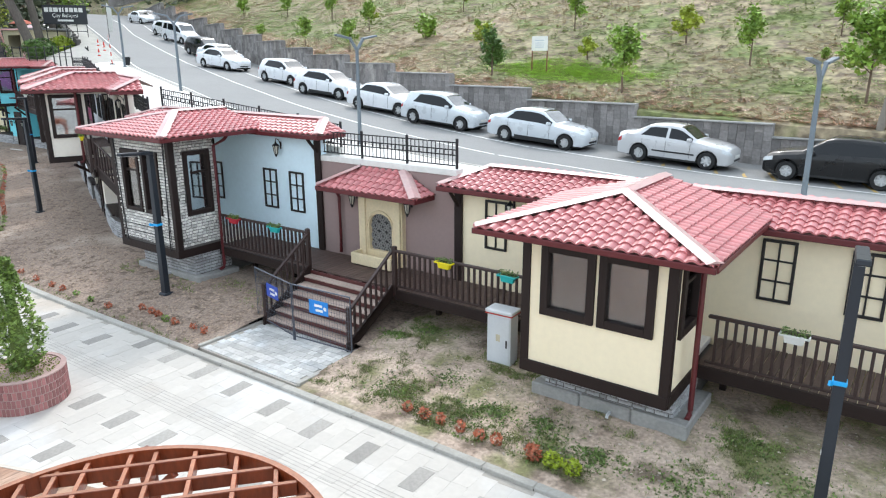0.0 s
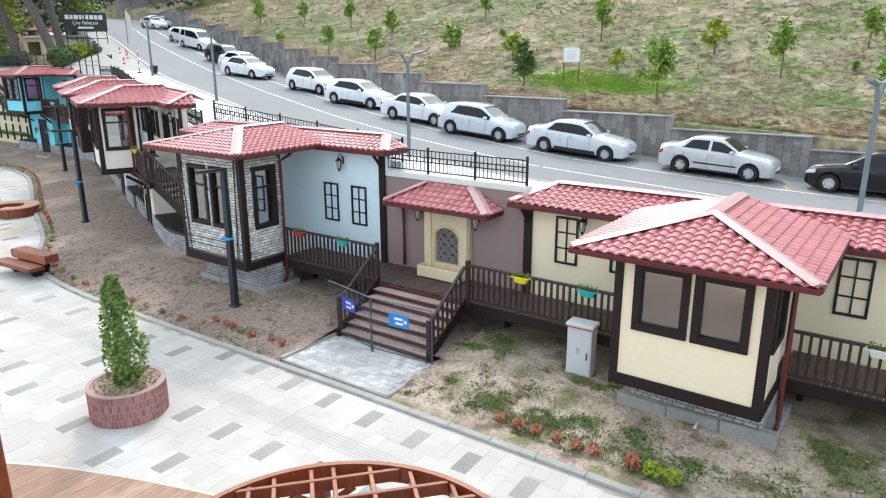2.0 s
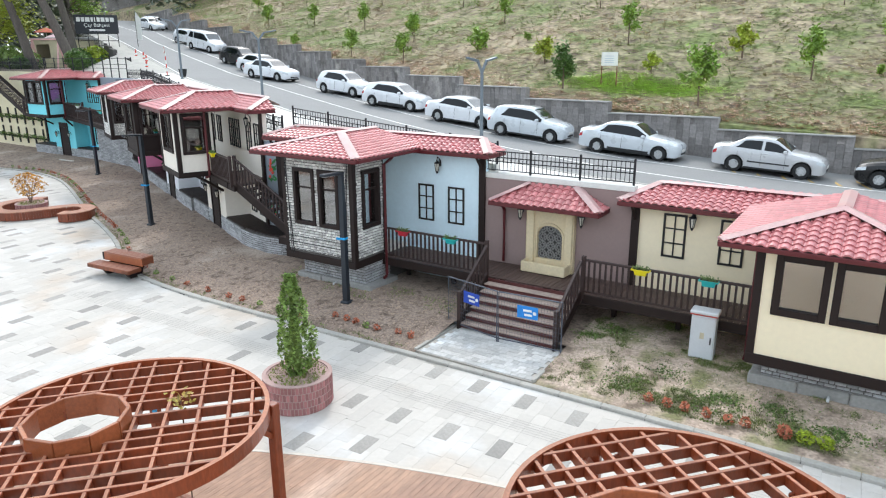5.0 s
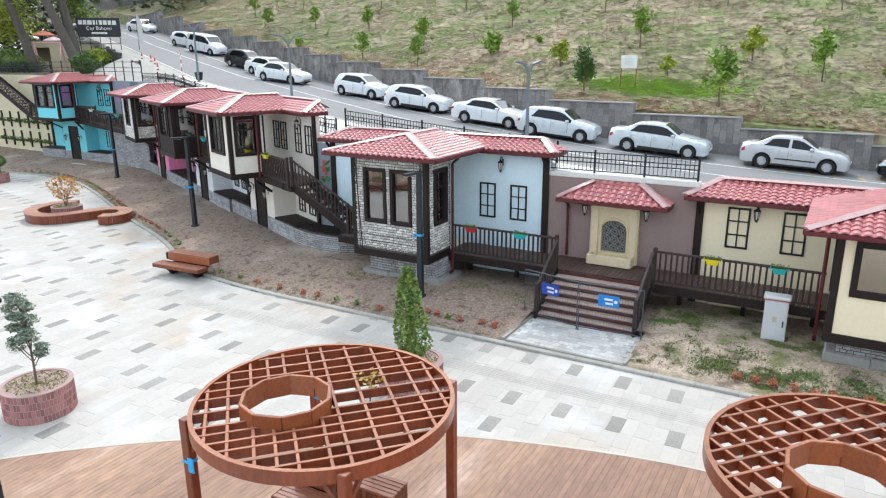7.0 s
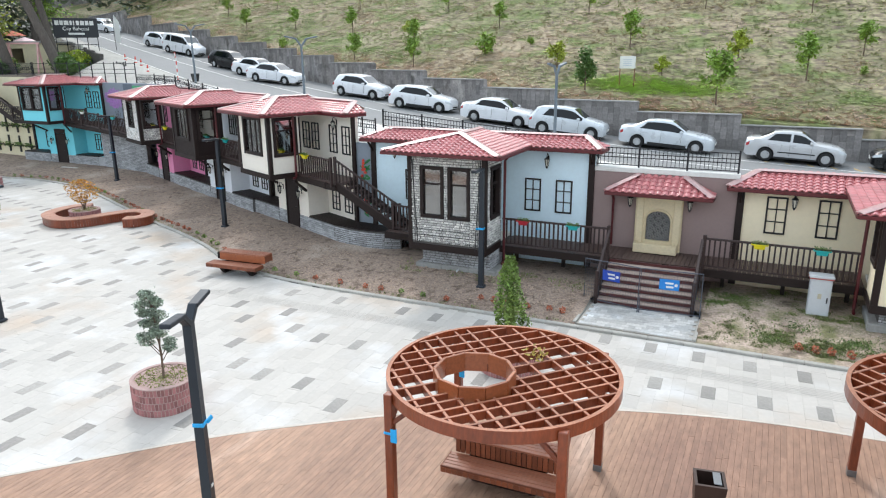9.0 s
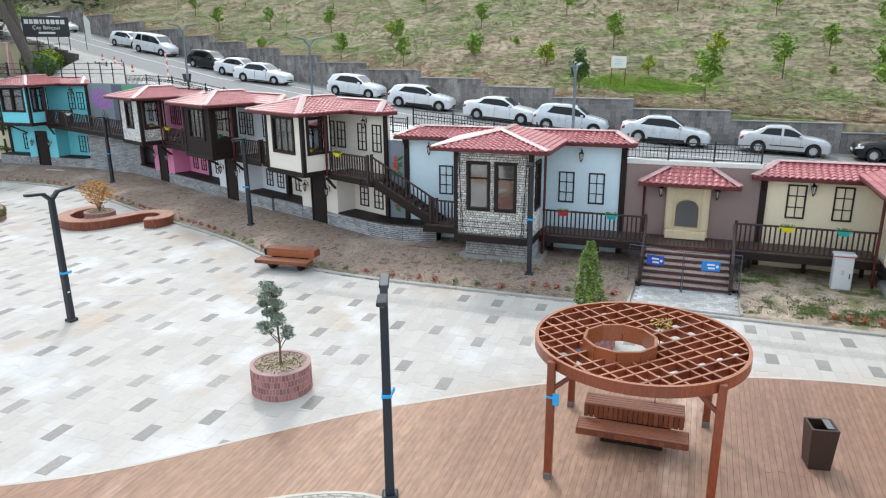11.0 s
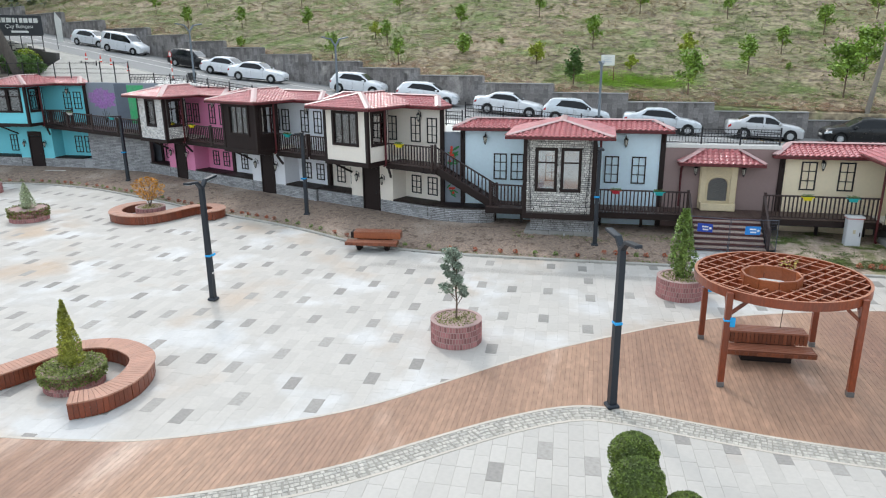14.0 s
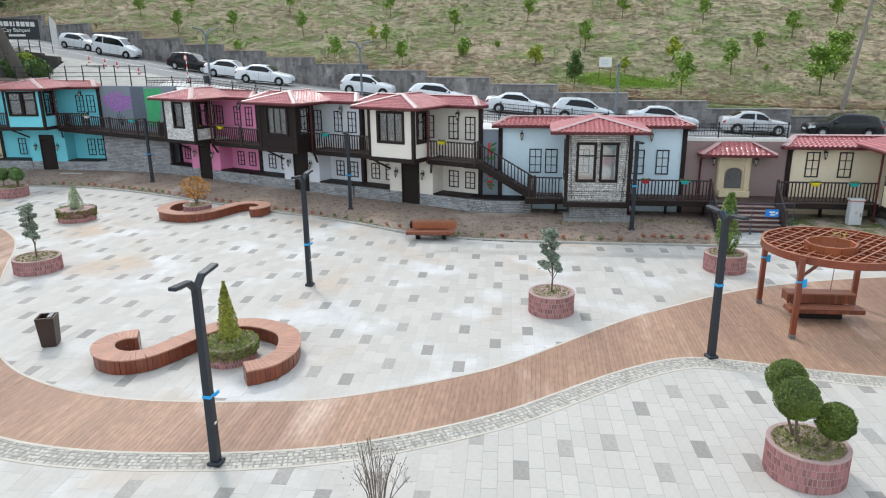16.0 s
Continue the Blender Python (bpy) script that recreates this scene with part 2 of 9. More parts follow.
# ---- mesh helpers ----
class Build:
    """Collects vertices and faces of one part."""

    def __init__(self):
        self.v, self.f, self.walled = [], [], False

    def add(self, verts, faces, m=None):
        o = len(self.v)
        self.v += [tuple(m @ Vector(p)) for p in verts] if m is not None else [tuple(p) for p in verts]
        self.f += [tuple(o + i for i in f) for f in faces]
        return self

    def box(self, x0, x1, y0, y1, z0, z1, bev=0.0, m=None):
        if bev <= 0:
            vs = [(x, y, z) for z in (z0, z1) for y in (y0, y1) for x in (x0, x1)]
            return self.add(vs, [(0, 2, 3, 1), (4, 5, 7, 6), (0, 1, 5, 4), (2, 6, 7, 3), (0, 4, 6, 2), (1, 3, 7, 5)], m)
        b = min(bev, 0.45 * min(x1 - x0, y1 - y0, z1 - z0))
        lo, hi = (x0, y0, z0), (x1, y1, z1)
        vs, idx = [], {}
        for cx in (0, 1):
            for cy in (0, 1):
                for cz in (0, 1):
                    c = (cx, cy, cz)
                    for k in range(3):
                        p = [(hi if c[j] else lo)[j] + (0 if j == k else (-b if c[j] else b)) for j in range(3)]
                        idx[c, k] = len(vs)
                        vs.append(p)
        fs = []
        for k in range(3):
            i, j = (k + 1) % 3, (k + 2) % 3
            for s in (0, 1):
                ring = []
                for a, e in ((0, 0), (1, 0), (1, 1), (0, 1)):
                    c = [0, 0, 0]
                    c[k], c[i], c[j] = s, a, e
                    ring.append(idx[tuple(c), k])
                fs.append(ring if s else ring[::-1])
            for a in (0, 1):
                for e in (0, 1):
                    c0, c1 = [0, 0, 0], [0, 0, 0]
                    c0[i], c0[j], c1[i], c1[j], c1[k] = a, e, a, e, 1
                    q = [idx[tuple(c0), i], idx[tuple(c1), i], idx[tuple(c1), j], idx[tuple(c0), j]]
                    fs.append(q if a == e else q[::-1])
        for cx in (0, 1):
            for cy in (0, 1):
                for cz in (0, 1):
                    q = [idx[(cx, cy, cz), k] for k in range(3)]
                    fs.append(q if (cx + cy + cz) % 2 else q[::-1])
        return self.add(vs, fs, m)

    def bar(self, p, q, w, h, bev=0.0, up=(0, 0, 1)):
        """A beam from p to q, w wide and h high about its axis."""
        p, q = Vector(p), Vector(q)
        d = (q - p)
        ln = d.length
        d.normalize()
        s = Vector(up).cross(d)
        if s.length < 1e-4:
            s = Vector((1, 0, 0)).cross(d)
        s.normalize()
        u = d.cross(s)
        m = Matrix(((d.x, s.x, u.x, p.x), (d.y, s.y, u.y, p.y), (d.z, s.z, u.z, p.z), (0, 0, 0, 1)))
        return self.box(0, ln, -w / 2, w / 2, -h / 2, h / 2, bev, m)

    def prism(self, poly, z0, z1, m=None):
        n = len(poly)
        vs = [(x, y, z0) for x, y in poly] + [(x, y, z1) for x, y in poly]
        area = sum(poly[i][0] * poly[(i + 1) % n][1] - poly[(i + 1) % n][0] * poly[i][1] for i in range(n))
        fs = [tuple(range(n))[::-1], tuple(range(n, 2 * n))] + [(i, (i + 1) % n, n + (i + 1) % n, n + i) for i in range(n)]
        return self.add(vs, fs if area > 0 else [f[::-1] for f in fs], m)

    def slab(self, pts, thick):
        """A flat plate: the points are its upper face, counter-clockwise from outside."""
        pts = [Vector(p) for p in pts]
        nrm = (pts[1] - pts[0]).cross(pts[2] - pts[0]).normalized()
        n = len(pts)
        vs = pts + [p - nrm * thick for p in pts]
        return self.add(vs, [tuple(range(n)), tuple(range(n, 2 * n))[::-1]] + [(i, n + i, n + (i + 1) % n, (i + 1) % n) for i in range(n)])

    def lathe(self, prof, c=(0, 0, 0), n=16, wob=0.0):
        vs, fs = [], []
        for r, z in prof:
            for k in range(n):
                a = 2 * math.pi * k / n
                rr = r * (1 + wob * random.uniform(-1, 1))
                vs.append((c[0] + rr * math.cos(a), c[1] + rr * math.sin(a), c[2] + z))
        for i in range(len(prof) - 1):
            for k in range(n):
                fs.append((i * n + k, i * n + (k + 1) % n, (i + 1) * n + (k + 1) % n, (i + 1) * n + k))
        fs += [tuple(range(n))[::-1], tuple(range((len(prof) - 1) * n, len(prof) * n))]
        return self.add(vs, fs)

    def tube(self, pts, r, n=8, r1=None):
        """A round pipe through the points."""
        pts = [Vector(p) for p in pts]
        vs, fs = [], []
        for i, p in enumerate(pts):
            d = (pts[min(i + 1, len(pts) - 1)] - pts[max(i - 1, 0)]).normalized()
            s = d.cross(Vector((0, 0, 1)))
            if s.length < 0.05:
                s = d.cross(Vector((1, 0, 0)))
            s.normalize()
            u = s.cross(d)
            rr = r if r1 is None else r + (r1 - r) * i / (len(pts) - 1)
            vs += [p + (s * math.cos(2 * math.pi * k / n) + u * math.sin(2 * math.pi * k / n)) * rr for k in range(n)]
        for i in range(len(pts) - 1):
            for k in range(n):
                fs.append((i * n + k, (i + 1) * n + k, (i + 1) * n + (k + 1) % n, i * n + (k + 1) % n))
        fs += [tuple(range(n)), tuple(range((len(pts) - 1) * n, len(pts) * n))[::-1]]
        return self.add(vs, fs)

    def wall(self, p0, p1, z0, z1, thick, holes=()):
        """An upright wall from p0 to p1 (its outer face), thick to the left of that way, with openings (u0, u1, v0, v1) through it."""
        self.walled = True
        d = Vector((p1[0] - p0[0], p1[1] - p0[1]))
        ln = d.length
        d.normalize()
        nx, ny = -d.y, d.x
        us = sorted({0.0, ln, *(h[0] for h in holes), *(h[1] for h in holes)})
        vs = sorted({z0, z1, *(h[2] for h in holes), *(h[3] for h in holes)})

        def solid(i, j):
            if not (0 <= i < len(us) - 1 and 0 <= j < len(vs) - 1):
                return False
            u, v = (us[i] + us[i + 1]) / 2, (vs[j] + vs[j + 1]) / 2
            return not any(h[0] < u < h[1] and h[2] < v < h[3] for h in holes)

        def pt(u, v, t):
            return (p0[0] + d.x * u + nx * t, p0[1] + d.y * u + ny * t, v)

        for i in range(len(us) - 1):
            for j in range(len(vs) - 1):
                if not solid(i, j):
                    continue
                a, b, c, e = us[i], us[i + 1], vs[j], vs[j + 1]
                q = [pt(a, c, 0), pt(b, c, 0), pt(b, e, 0), pt(a, e, 0), pt(a, c, thick), pt(b, c, thick), pt(b, e, thick), pt(a, e, thick)]
                fs = [(0, 1, 2, 3), (5, 4, 7, 6)]
                for di, dj, f in ((-1, 0, (4, 0, 3, 7)), (1, 0, (1, 5, 6, 2)), (0, -1, (4, 5, 1, 0)), (0, 1, (3, 2, 6, 7))):
                    if not solid(i + di, j + dj):
                        fs.append(f)
                self.add(q, fs)
        return self


def weld(b):
    """Joins vertices that lie on one another."""
    seen, idx, vs = {}, [], []
    for p in b.v:
        k = (round(p[0], 4), round(p[1], 4), round(p[2], 4))
        if k not in seen:
            seen[k] = len(vs)
            vs.append(p)
        idx.append(seen[k])
    b.v, b.f = vs, [f for f in (tuple(dict.fromkeys(idx[i] for i in f)) for f in b.f) if len(f) > 2]


def mesh_of(name, b, mat, smooth=False):
    if b.walled:
        weld(b)
    me = bpy.data.meshes.new(name)
    me.from_pydata(b.v, [], b.f)
    if mat is not None:
        me.materials.append(mat)
    if smooth:
        me.polygons.foreach_set("use_smooth", [True] * len(me.polygons))
        me.set_sharp_from_angle(angle=radians(40))
    me.update()
    return me


def part(name, b, mat, parent=None, label="", smooth=False, kind=""):
    """Links what b holds as one mesh object under parent."""
    me = b if isinstance(b, bpy.types.Mesh) else mesh_of(name, b, mat, smooth)
    ob = new(name, me)
    ob.parent = parent
    return tagged(ob, label, kind=kind)


def piece(name, me, parent, m):
    ob = new(name, me)
    ob.parent = parent
    ob.matrix_basis = m
    return ob


def thing(name, label, category, x=0.0, y=0.0, z=0.0, turn=0.0, group=""):
    e = new(name)
    e.empty_display_size = 0.2
    e.matrix_basis = pose(x, y, z, 0, 0, turn)
    return tagged(e, label, category, group)


def structure(name, b, mat, label="", smooth=False):
    ob = new(name, mesh_of(name, b, mat, smooth))
    return tagged(ob, label, kind="structure")


def along(line, x):
    """The y of a line of points, which run from large x to small, at x."""
    for (xa, ya), (xb, yb) in zip(line, line[1:]):
        if xb <= x <= xa:
            return ya + (yb - ya) * (x - xa) / (xb - xa)
    return line[0][1] if x > line[0][0] else line[-1][1]


# ---- the lie of the land ----
# lines in plan, from the near end of the row (large x) to the far end
BACK = [(12, 13.8), (-24.0, 13.8), (-28.05, 15.43), (-35.18, 18.38), (-42.9, 21.81), (-46.43, 23.35), (-52.6, 24.35), (-60.2, 24.4), (-90, 26)]
KERB_ROAD = [(12, 18.9), (-17, 18.9), (-22, 19.2), (-27, 20.0), (-33, 22.0), (-44.7, 25.9), (-59.3, 32.2), (-80, 41), (-110, 54)]
WALL_ROAD = [(12, 27.4), (-6, 27.5), (-15.7, 28.0), (-20.5, 28.6), (-26, 30.0), (-35.4, 33.2), (-45.5, 37.4), (-54.8, 40.9), (-67, 45.6), (-82, 53), (-110, 66)]
ROAD_Z = [(12, 2.4), (-5, 2.75), (-8, 2.87), (-13.7, 3.15), (-18.7, 3.6), (-29, 4.5), (-34, 5.0), (-47.7, 6.2), (-60, 7.8), (-65, 8.5), (-80, 10.3), (-110, 13.0)]
KERB = [(12, 8.85), (-10.3, 8.85), (-20, 8.62), (-24.5, 8.7), (-27, 9.2), (-28.6, 9.9), (-30.2, 10.9), (-33, 12.1), (-36, 13.2), (-40, 14.9), (-44.3, 16.8), (-48.6, 18.4), (-53, 18.9), (-57, 18.3), (-62, 17.0), (-75, 13)]
DECK_OUT = [(2, 5.6), (-6.9, 5.05), (-9.05, 4.75), (-11.4, 4.06), (-13.6, 3.19), (-15.2, 2.25), (-16.9, 0.99), (-18.9, -0.6), (-20.8, -2.6), (-22.3, -4.2), (-24.0, -5.37), (-26.4, -6.6), (-27.8, -6.95), (-30.5, -7.27), (-32.0, -7.27), (-33.8, -7.0), (-36.3, -5.9), (-39, -3.2), (-42.5, 1.6), (-45.3, 6.1), (-48.3, 8.5), (-50, 9)]
DECK_IN = [(2, -4.2), (-8, -4.05), (-12.7, -3.82), (-14.8, -3.47), (-16.5, -3.13), (-17.7, -3.12), (-19.3, -4.1), (-20.9, -5.47), (-22.2, -6.65), (-23.7, -7.6), (-25.8, -8.66), (-28.2, -9.23), (-30.6, -9.46), (-32.0, -9.45), (-33.5, -9.25), (-37, -8.2), (-42, -5.8), (-48, -1.5)]


def soften(line):
    """Rounds the corners of a line in plan."""
    for _ in range(2):
        out = [line[0]]
        for (xa, ya), (xb, yb) in zip(line, line[1:]):
            out += [(xa * 0.75 + xb * 0.25, ya * 0.75 + yb * 0.25), (xa * 0.25 + xb * 0.75, ya * 0.25 + yb * 0.75)]
        line = out + [line[-1]]
    return line


DECK_OUT, DECK_IN, KERB = soften(DECK_OUT), soften(DECK_IN), soften([(x, y - (0.27 if x > -25 else 0.15)) for x, y in KERB])


def road_z(x):
    return along(ROAD_Z, x)


def soil_z(x, y):
    k = along(KERB, x)
    b = along(BACK, x)
    return 0.06 + 0.24 * max(0.0, min(1.0, (y - k) / max(0.5, b - 2.6 - k)))


def hill_z(x, y):
    w = along(WALL_ROAD, x)
    top = road_z(x) + 1.45
    d = max(0.0, y - w)
    return top + 0.30 * d + 0.0022 * d * d * (1 if d < 60 else 60 / d) + 0.25 * noise.noise(Vector((x * 0.12, y * 0.12, 0))) * min(1.0, d / 3)


def sheet(xs, rows, zf):
    """A grid surface: rows(x) gives the ys of one cross line."""
    b = Build()
    grid = [[(x, y, zf(x, y)) for y in rows(x)] for x in xs]
    n = len(grid[0])
    b.v = [p for col in grid for p in col]
    for i in range(len(xs) - 1):
        for j in range(n - 1):
            b.f.append((i * n + j, i * n + j + 1, (i + 1) * n + j + 1, (i + 1) * n + j))
    return b


def lin(a, b, n):
    return [a + (b - a) * i / n for i in range(n + 1)]


ground = Build().add([(-400, -300, -0.09), (400, -300, -0.09), (400, 60, -0.09), (-400, 60, -0.09)], [(0, 1, 2, 3)])
structure("ground", ground, M["concrete"], "pale concrete bed under the square")
BED_L, BED_S = lin(6, -10.26, 33), lin(-13.64, -92, 157)


def rough(x, y):
    return soil_z(x, y) - 0.03 * max(0.0, 1 - (y - along(KERB, x)) / 0.3) + 0.035 * noise.noise(Vector((x * 1.7, y * 1.7, 0))) + 0.03 * noise.noise(Vector((x * 5, y * 5, 3)))


structure("soil_bed", sheet(BED_S, lambda x: lin(along(KERB, x) + 0.01, along(BACK, x) - 0.05, 24), rough), M["soil"], "raked dry brown soil between kerb and houses", True)
structure("lawn_bed", sheet(BED_L, lambda x: lin(along(KERB, x) + 0.01, along(BACK, x) - 0.05, 24), rough), M["lawnsoil"], "bare trodden ground with sparse grass", True)
structure("soil_bed", sheet(lin(-9.7, -14.2, 9), lambda x: lin(10.76, 13.75, 12), lambda x, y: rough(x, y) - 0.03), M["soil"], "dry soil under the broad steps", True)
structure("road", sheet(lin(12, -110, 122), lambda x: lin(along(KERB_ROAD, x) - 0.02, along(WALL_ROAD, x) + 0.1, 6), lambda x, y: road_z(x)), M["asphalt"], "worn grey asphalt road climbing the slope", True)
def walk_z(x, y):
    """Beside the upper houses the roadside walk falls away towards their roofs."""
    k = along(KERB_ROAD, x)
    inner = along(BACK, x) + 0.1
    zr = road_z(x) + 0.14
    if x < -59:
        return zr
    t = max(0.0, min(1.0, (y - inner) / max(0.5, k - 1.6 - inner)))
    return min(zr, 5.95) + (zr - min(zr, 5.95)) * t


structure("pavement", sheet(lin(-48, -92, 44), lambda x: lin(max(along(BACK, x) + 0.1, along(KERB_ROAD, x) - (9 if x > -59 else 2.0)), along(KERB_ROAD, x), 6), walk_z), M["kerb"], "grey concrete walk below the tea garden", True)
structure("pavement", sheet(lin(12, -48, 60), lambda x: lin(max(along(BACK, x) + 0.1, along(KERB_ROAD, x) - (9 if x > -59 else 2.0)), along(KERB_ROAD, x), 6), walk_z), M["sidewalk"], "white concrete roadside pavement", True)
kb = Build()
pts = [(x, along(KERB_ROAD, x)) for x in lin(12, -90, 68)]
for (xa, ya), (xb, yb) in zip(pts, pts[1:]):
    kb.bar((xa, ya, road_z(xa) + 0.05), (xb, yb, road_z(xb) + 0.05), 0.16, 0.22)
structure("road_kerb", kb, M["kerb"], "concrete roadside kerb")
hill = sheet(lin(40, -190, 230), lambda x: [along(WALL_ROAD, x) + 0.2] + [along(WALL_ROAD, x) + 0.22 + 190 * (k / 70) ** 1.7 for k in range(71)], lambda x, y: hill_z(x, y) - (1.8 if y < along(WALL_ROAD, x) + 0.21 else 0) + 0.10 * noise.noise(Vector((x * 0.9, y * 0.9, 5))))
structure("hillside", hill, M["hill"], "steep slope of dry grass above the road", True)


def ribbon(line, off, w, x0, x1, lift, n=80):
    b = Build()
    for i in range(n):
        xa, xb = x0 + (x1 - x0) * i / n, x0 + (x1 - x0) * (i + 1) / n
        ya, yb = along(line, xa) + off, along(line, xb) + off
        za, zb = road_z(xa) + lift, road_z(xb) + lift
        b.add([(xa, ya, za), (xb, yb, zb), (xb, yb + w, zb), (xa, ya + w, za)], [(0, 3, 2, 1)])
    return b


structure("parking_line", ribbon(WALL_ROAD, -3.35, 0.13, 10, -95, 0.006), M["paint"], "worn white line along the parking lane")
structure("centre_line", ribbon(WALL_ROAD, -6.0, 0.13, 10, -95, 0.006), M["paint"], "worn white centre line of the road")
structure("edge_line", ribbon(KERB_ROAD, 0.55, 0.12, 10, -95, 0.006), M["paint"], "worn white line along the kerb")


# ---- houses ----
TILE_U, TILE_V = 0.222, 0.205


def tile_mesh(mat):
    """One barrel tile, its foot at the origin, u along x and up the slope along y."""
    b = Build()
    w, ln, n = TILE_U * 1.02, TILE_V * 1.12, 7
    prof = [(-w / 2 + w * k / n, 0.008 + 0.056 * max(0.0, math.sin(math.pi * min(1.0, max(0.0, (k / n - 0.16) / 0.84)))) ** 0.8) for k in range(n + 1)]
    vs = [(x, 0, z + 0.022) for x, z in prof] + [(x * 0.96, ln, z * 0.85) for x, z in prof] + [(x, 0, max(0.0, z - 0.02)) for x, z in prof]
    m = n + 1
    fs = [(k, k + 1, m + k + 1, m + k) for k in range(n)] + [(2 * m + k, 2 * m + k + 1, k + 1, k) for k in range(n)]
    b.add(vs, fs)
    return mesh_of("roof_tile", b, mat, True)


TILE = tile_mesh(M["tile"])
TILE_B = Build()
TILE_B.v = [tuple(v.co) for v in TILE.vertices]
TILE_B.f = [tuple(p.vertices) for p in TILE.polygons]


def inside(poly, u, v):
    c, n = False, len(poly)
    for i in range(n):
        (xa, ya), (xb, yb) = poly[i], poly[(i + 1) % n]
        if (ya > v) != (yb > v) and u < (xb - xa) * (v - ya) / (yb - ya) + xa:
            c = not c
    return c


def slopes(house, faces, budget, stuff):
    """Roof faces (points from the left end of the eave, counter-clockwise seen from outside), each with its plate and its tiles."""
    plates = Build()
    for pts in faces:
        plates.slab(pts, 0.06)
        a, bb = Vector(pts[0]), Vector(pts[1])
        u = (bb - a).normalized()
        nrm = (bb - a).cross(Vector(pts[2]) - a).normalized()
        v = nrm.cross(u)
        flat = [((Vector(p) - a).dot(u), (Vector(p) - a).dot(v)) for p in pts]
        umin, umax, vmax = min(p[0] for p in flat), max(p[0] for p in flat), max(p[1] for p in flat)
        nu = max(1, round((umax - umin) / TILE_U))
        for j in range(int(vmax / TILE_V) + 1):
            for i in range(nu):
                uu, vv = umin + (i + 0.5) * (umax - umin) / nu, -0.04 + j * TILE_V
                if not inside(flat, uu, min(vmax - 0.01, vv + 0.13)):
                    continue
                o = a + u * uu + v * vv + nrm * 0.004
                m = Matrix(((u.x, v.x, nrm.x, o.x), (u.y, v.y, nrm.y, o.y), (u.z, v.z, nrm.z, o.z), (0, 0, 0, 1)))
                if budget[0] > 0:
                    budget[0] -= 1
                    piece("roof_tile", TILE, house, m)
                else:
                    stuff.add(TILE_B.v, TILE_B.f, m)
    return plates


def hip(house, p, q, w=0.15):
    """A bent metal cap along a hip or ridge."""
    b = Build()
    p, q = Vector(p), Vector(q)
    d = (q - p).normalized()
    s = d.cross(Vector((0, 0, 1))).normalized()
    u = s.cross(d)
    b.add([p - s * w + u * 0.07, p + u * 0.115, p + s * w + u * 0.07, q - s * w + u * 0.07, q + u * 0.115, q + s * w + u * 0.07], [(0, 3, 4, 1), (1, 4, 5, 2), (0, 1, 2), (5, 4, 3)])
    part("hip_flashing", b, M["flash"], house, "pale pink metal hip cap")


def lattice_window(house, x, z0, z1, y, w=0.62, label="dark lattice window frame fixed to the wall"):
    b = Build()
    t, d = 0.055, 0.05
    b.box(x, x + t, y - d, y - 0.002, z0, z1, 0.006).box(x + w - t, x + w, y - d, y - 0.002, z0, z1, 0.006)
    b.box(x + t, x + w - t, y - d, y - 0.002, z0, z0 + t, 0.006).box(x + t, x + w - t, y - d, y - 0.002, z1 - t, z1, 0.006)
    b.box(x + w / 2 - 0.017, x + w / 2 + 0.017, y - d * 0.8, y - 0.002, z0 + t, z1 - t)
    for k in (1, 2):
        zz = z0 + (z1 - z0) * k / 3
        b.box(x + t, x + w - t, y - d * 0.75, y - 0.002, zz - 0.016, zz + 0.016)
    return part("window", b, M["frame"], house, label)


def glazed_window(house, p0, p1, z0, z1, border=0.10, transom=0.68, mats=("trim",), mullion=False, flush=0.03, pane="glass", ajar=0.0):
    """A framed, glazed window in an opening from p0 to p1 (outer face; inside lies to the left of that way)."""
    a, c = Vector((*p0, 0)), Vector((*p1, 0))
    d = (c - a).normalized()
    n = Vector((-d.y, d.x, 0))
    ln = (c - a).length
    m = Matrix(((d.x, n.x, 0, a.x), (d.y, n.y, 0, a.y), (0, 0, 1, 0), (0, 0, 0, 1)))
    b = Build()
    o, i = -flush - 0.03, 0.12
    b.box(-border, 0.03, o, i, z0 - border, z1 + border, 0.008, m).box(ln - 0.03, ln + border, o, i, z0 - border, z1 + border, 0.008, m)
    b.box(0.03, ln - 0.03, o, i, z0 - border, z0 + 0.03, 0.008, m).box(0.03, ln - 0.03, o, i, z1 - 0.03, z1 + border, 0.008, m)
    zt = z0 + (z1 - z0) * transom if transom else z1
    if transom:
        b.box(0.03, ln - 0.03, 0.02, 0.08, zt - 0.03, zt + 0.03, 0, m)
    if mullion:
        for u in ((ln * 0.34, ln * 0.66) if ln > 1.2 else (ln / 2,)):
            b.box(u - 0.028, u + 0.028, 0.02, 0.08, z0 + 0.03, z1 - 0.03, 0, m)
    w = part("window", b, M[mats[0]], house)
    g = Build().box(0.02 - ln / 2, ln / 2 - 0.02, -0.005, 0.005, z0 + 0.02, z1 - 0.02, 0, m @ pose(ln / 2, 0.05, 0, 0, 0, ajar))
    part("pane", g, M[pane], w, "mirrored glass" if pane == "mirrored" else "clear reflecting glass").visible_shadow = False
    return w


def downpipe(house, x, y, ztop, zbot, back, mat="fascia", reach=0.55):
    b = Build().tube([(x, y + back * reach, ztop), (x, y + back * reach * 0.7, ztop - 0.16), (x, y, ztop - 0.3), (x, y, zbot + 0.12), (x, y - 0.03, zbot + 0.04), (x, y - 0.16, zbot)], 0.05, 8)
    return part("downpipe", b, M[mat], house, smooth=True)


BALUSTER = {}


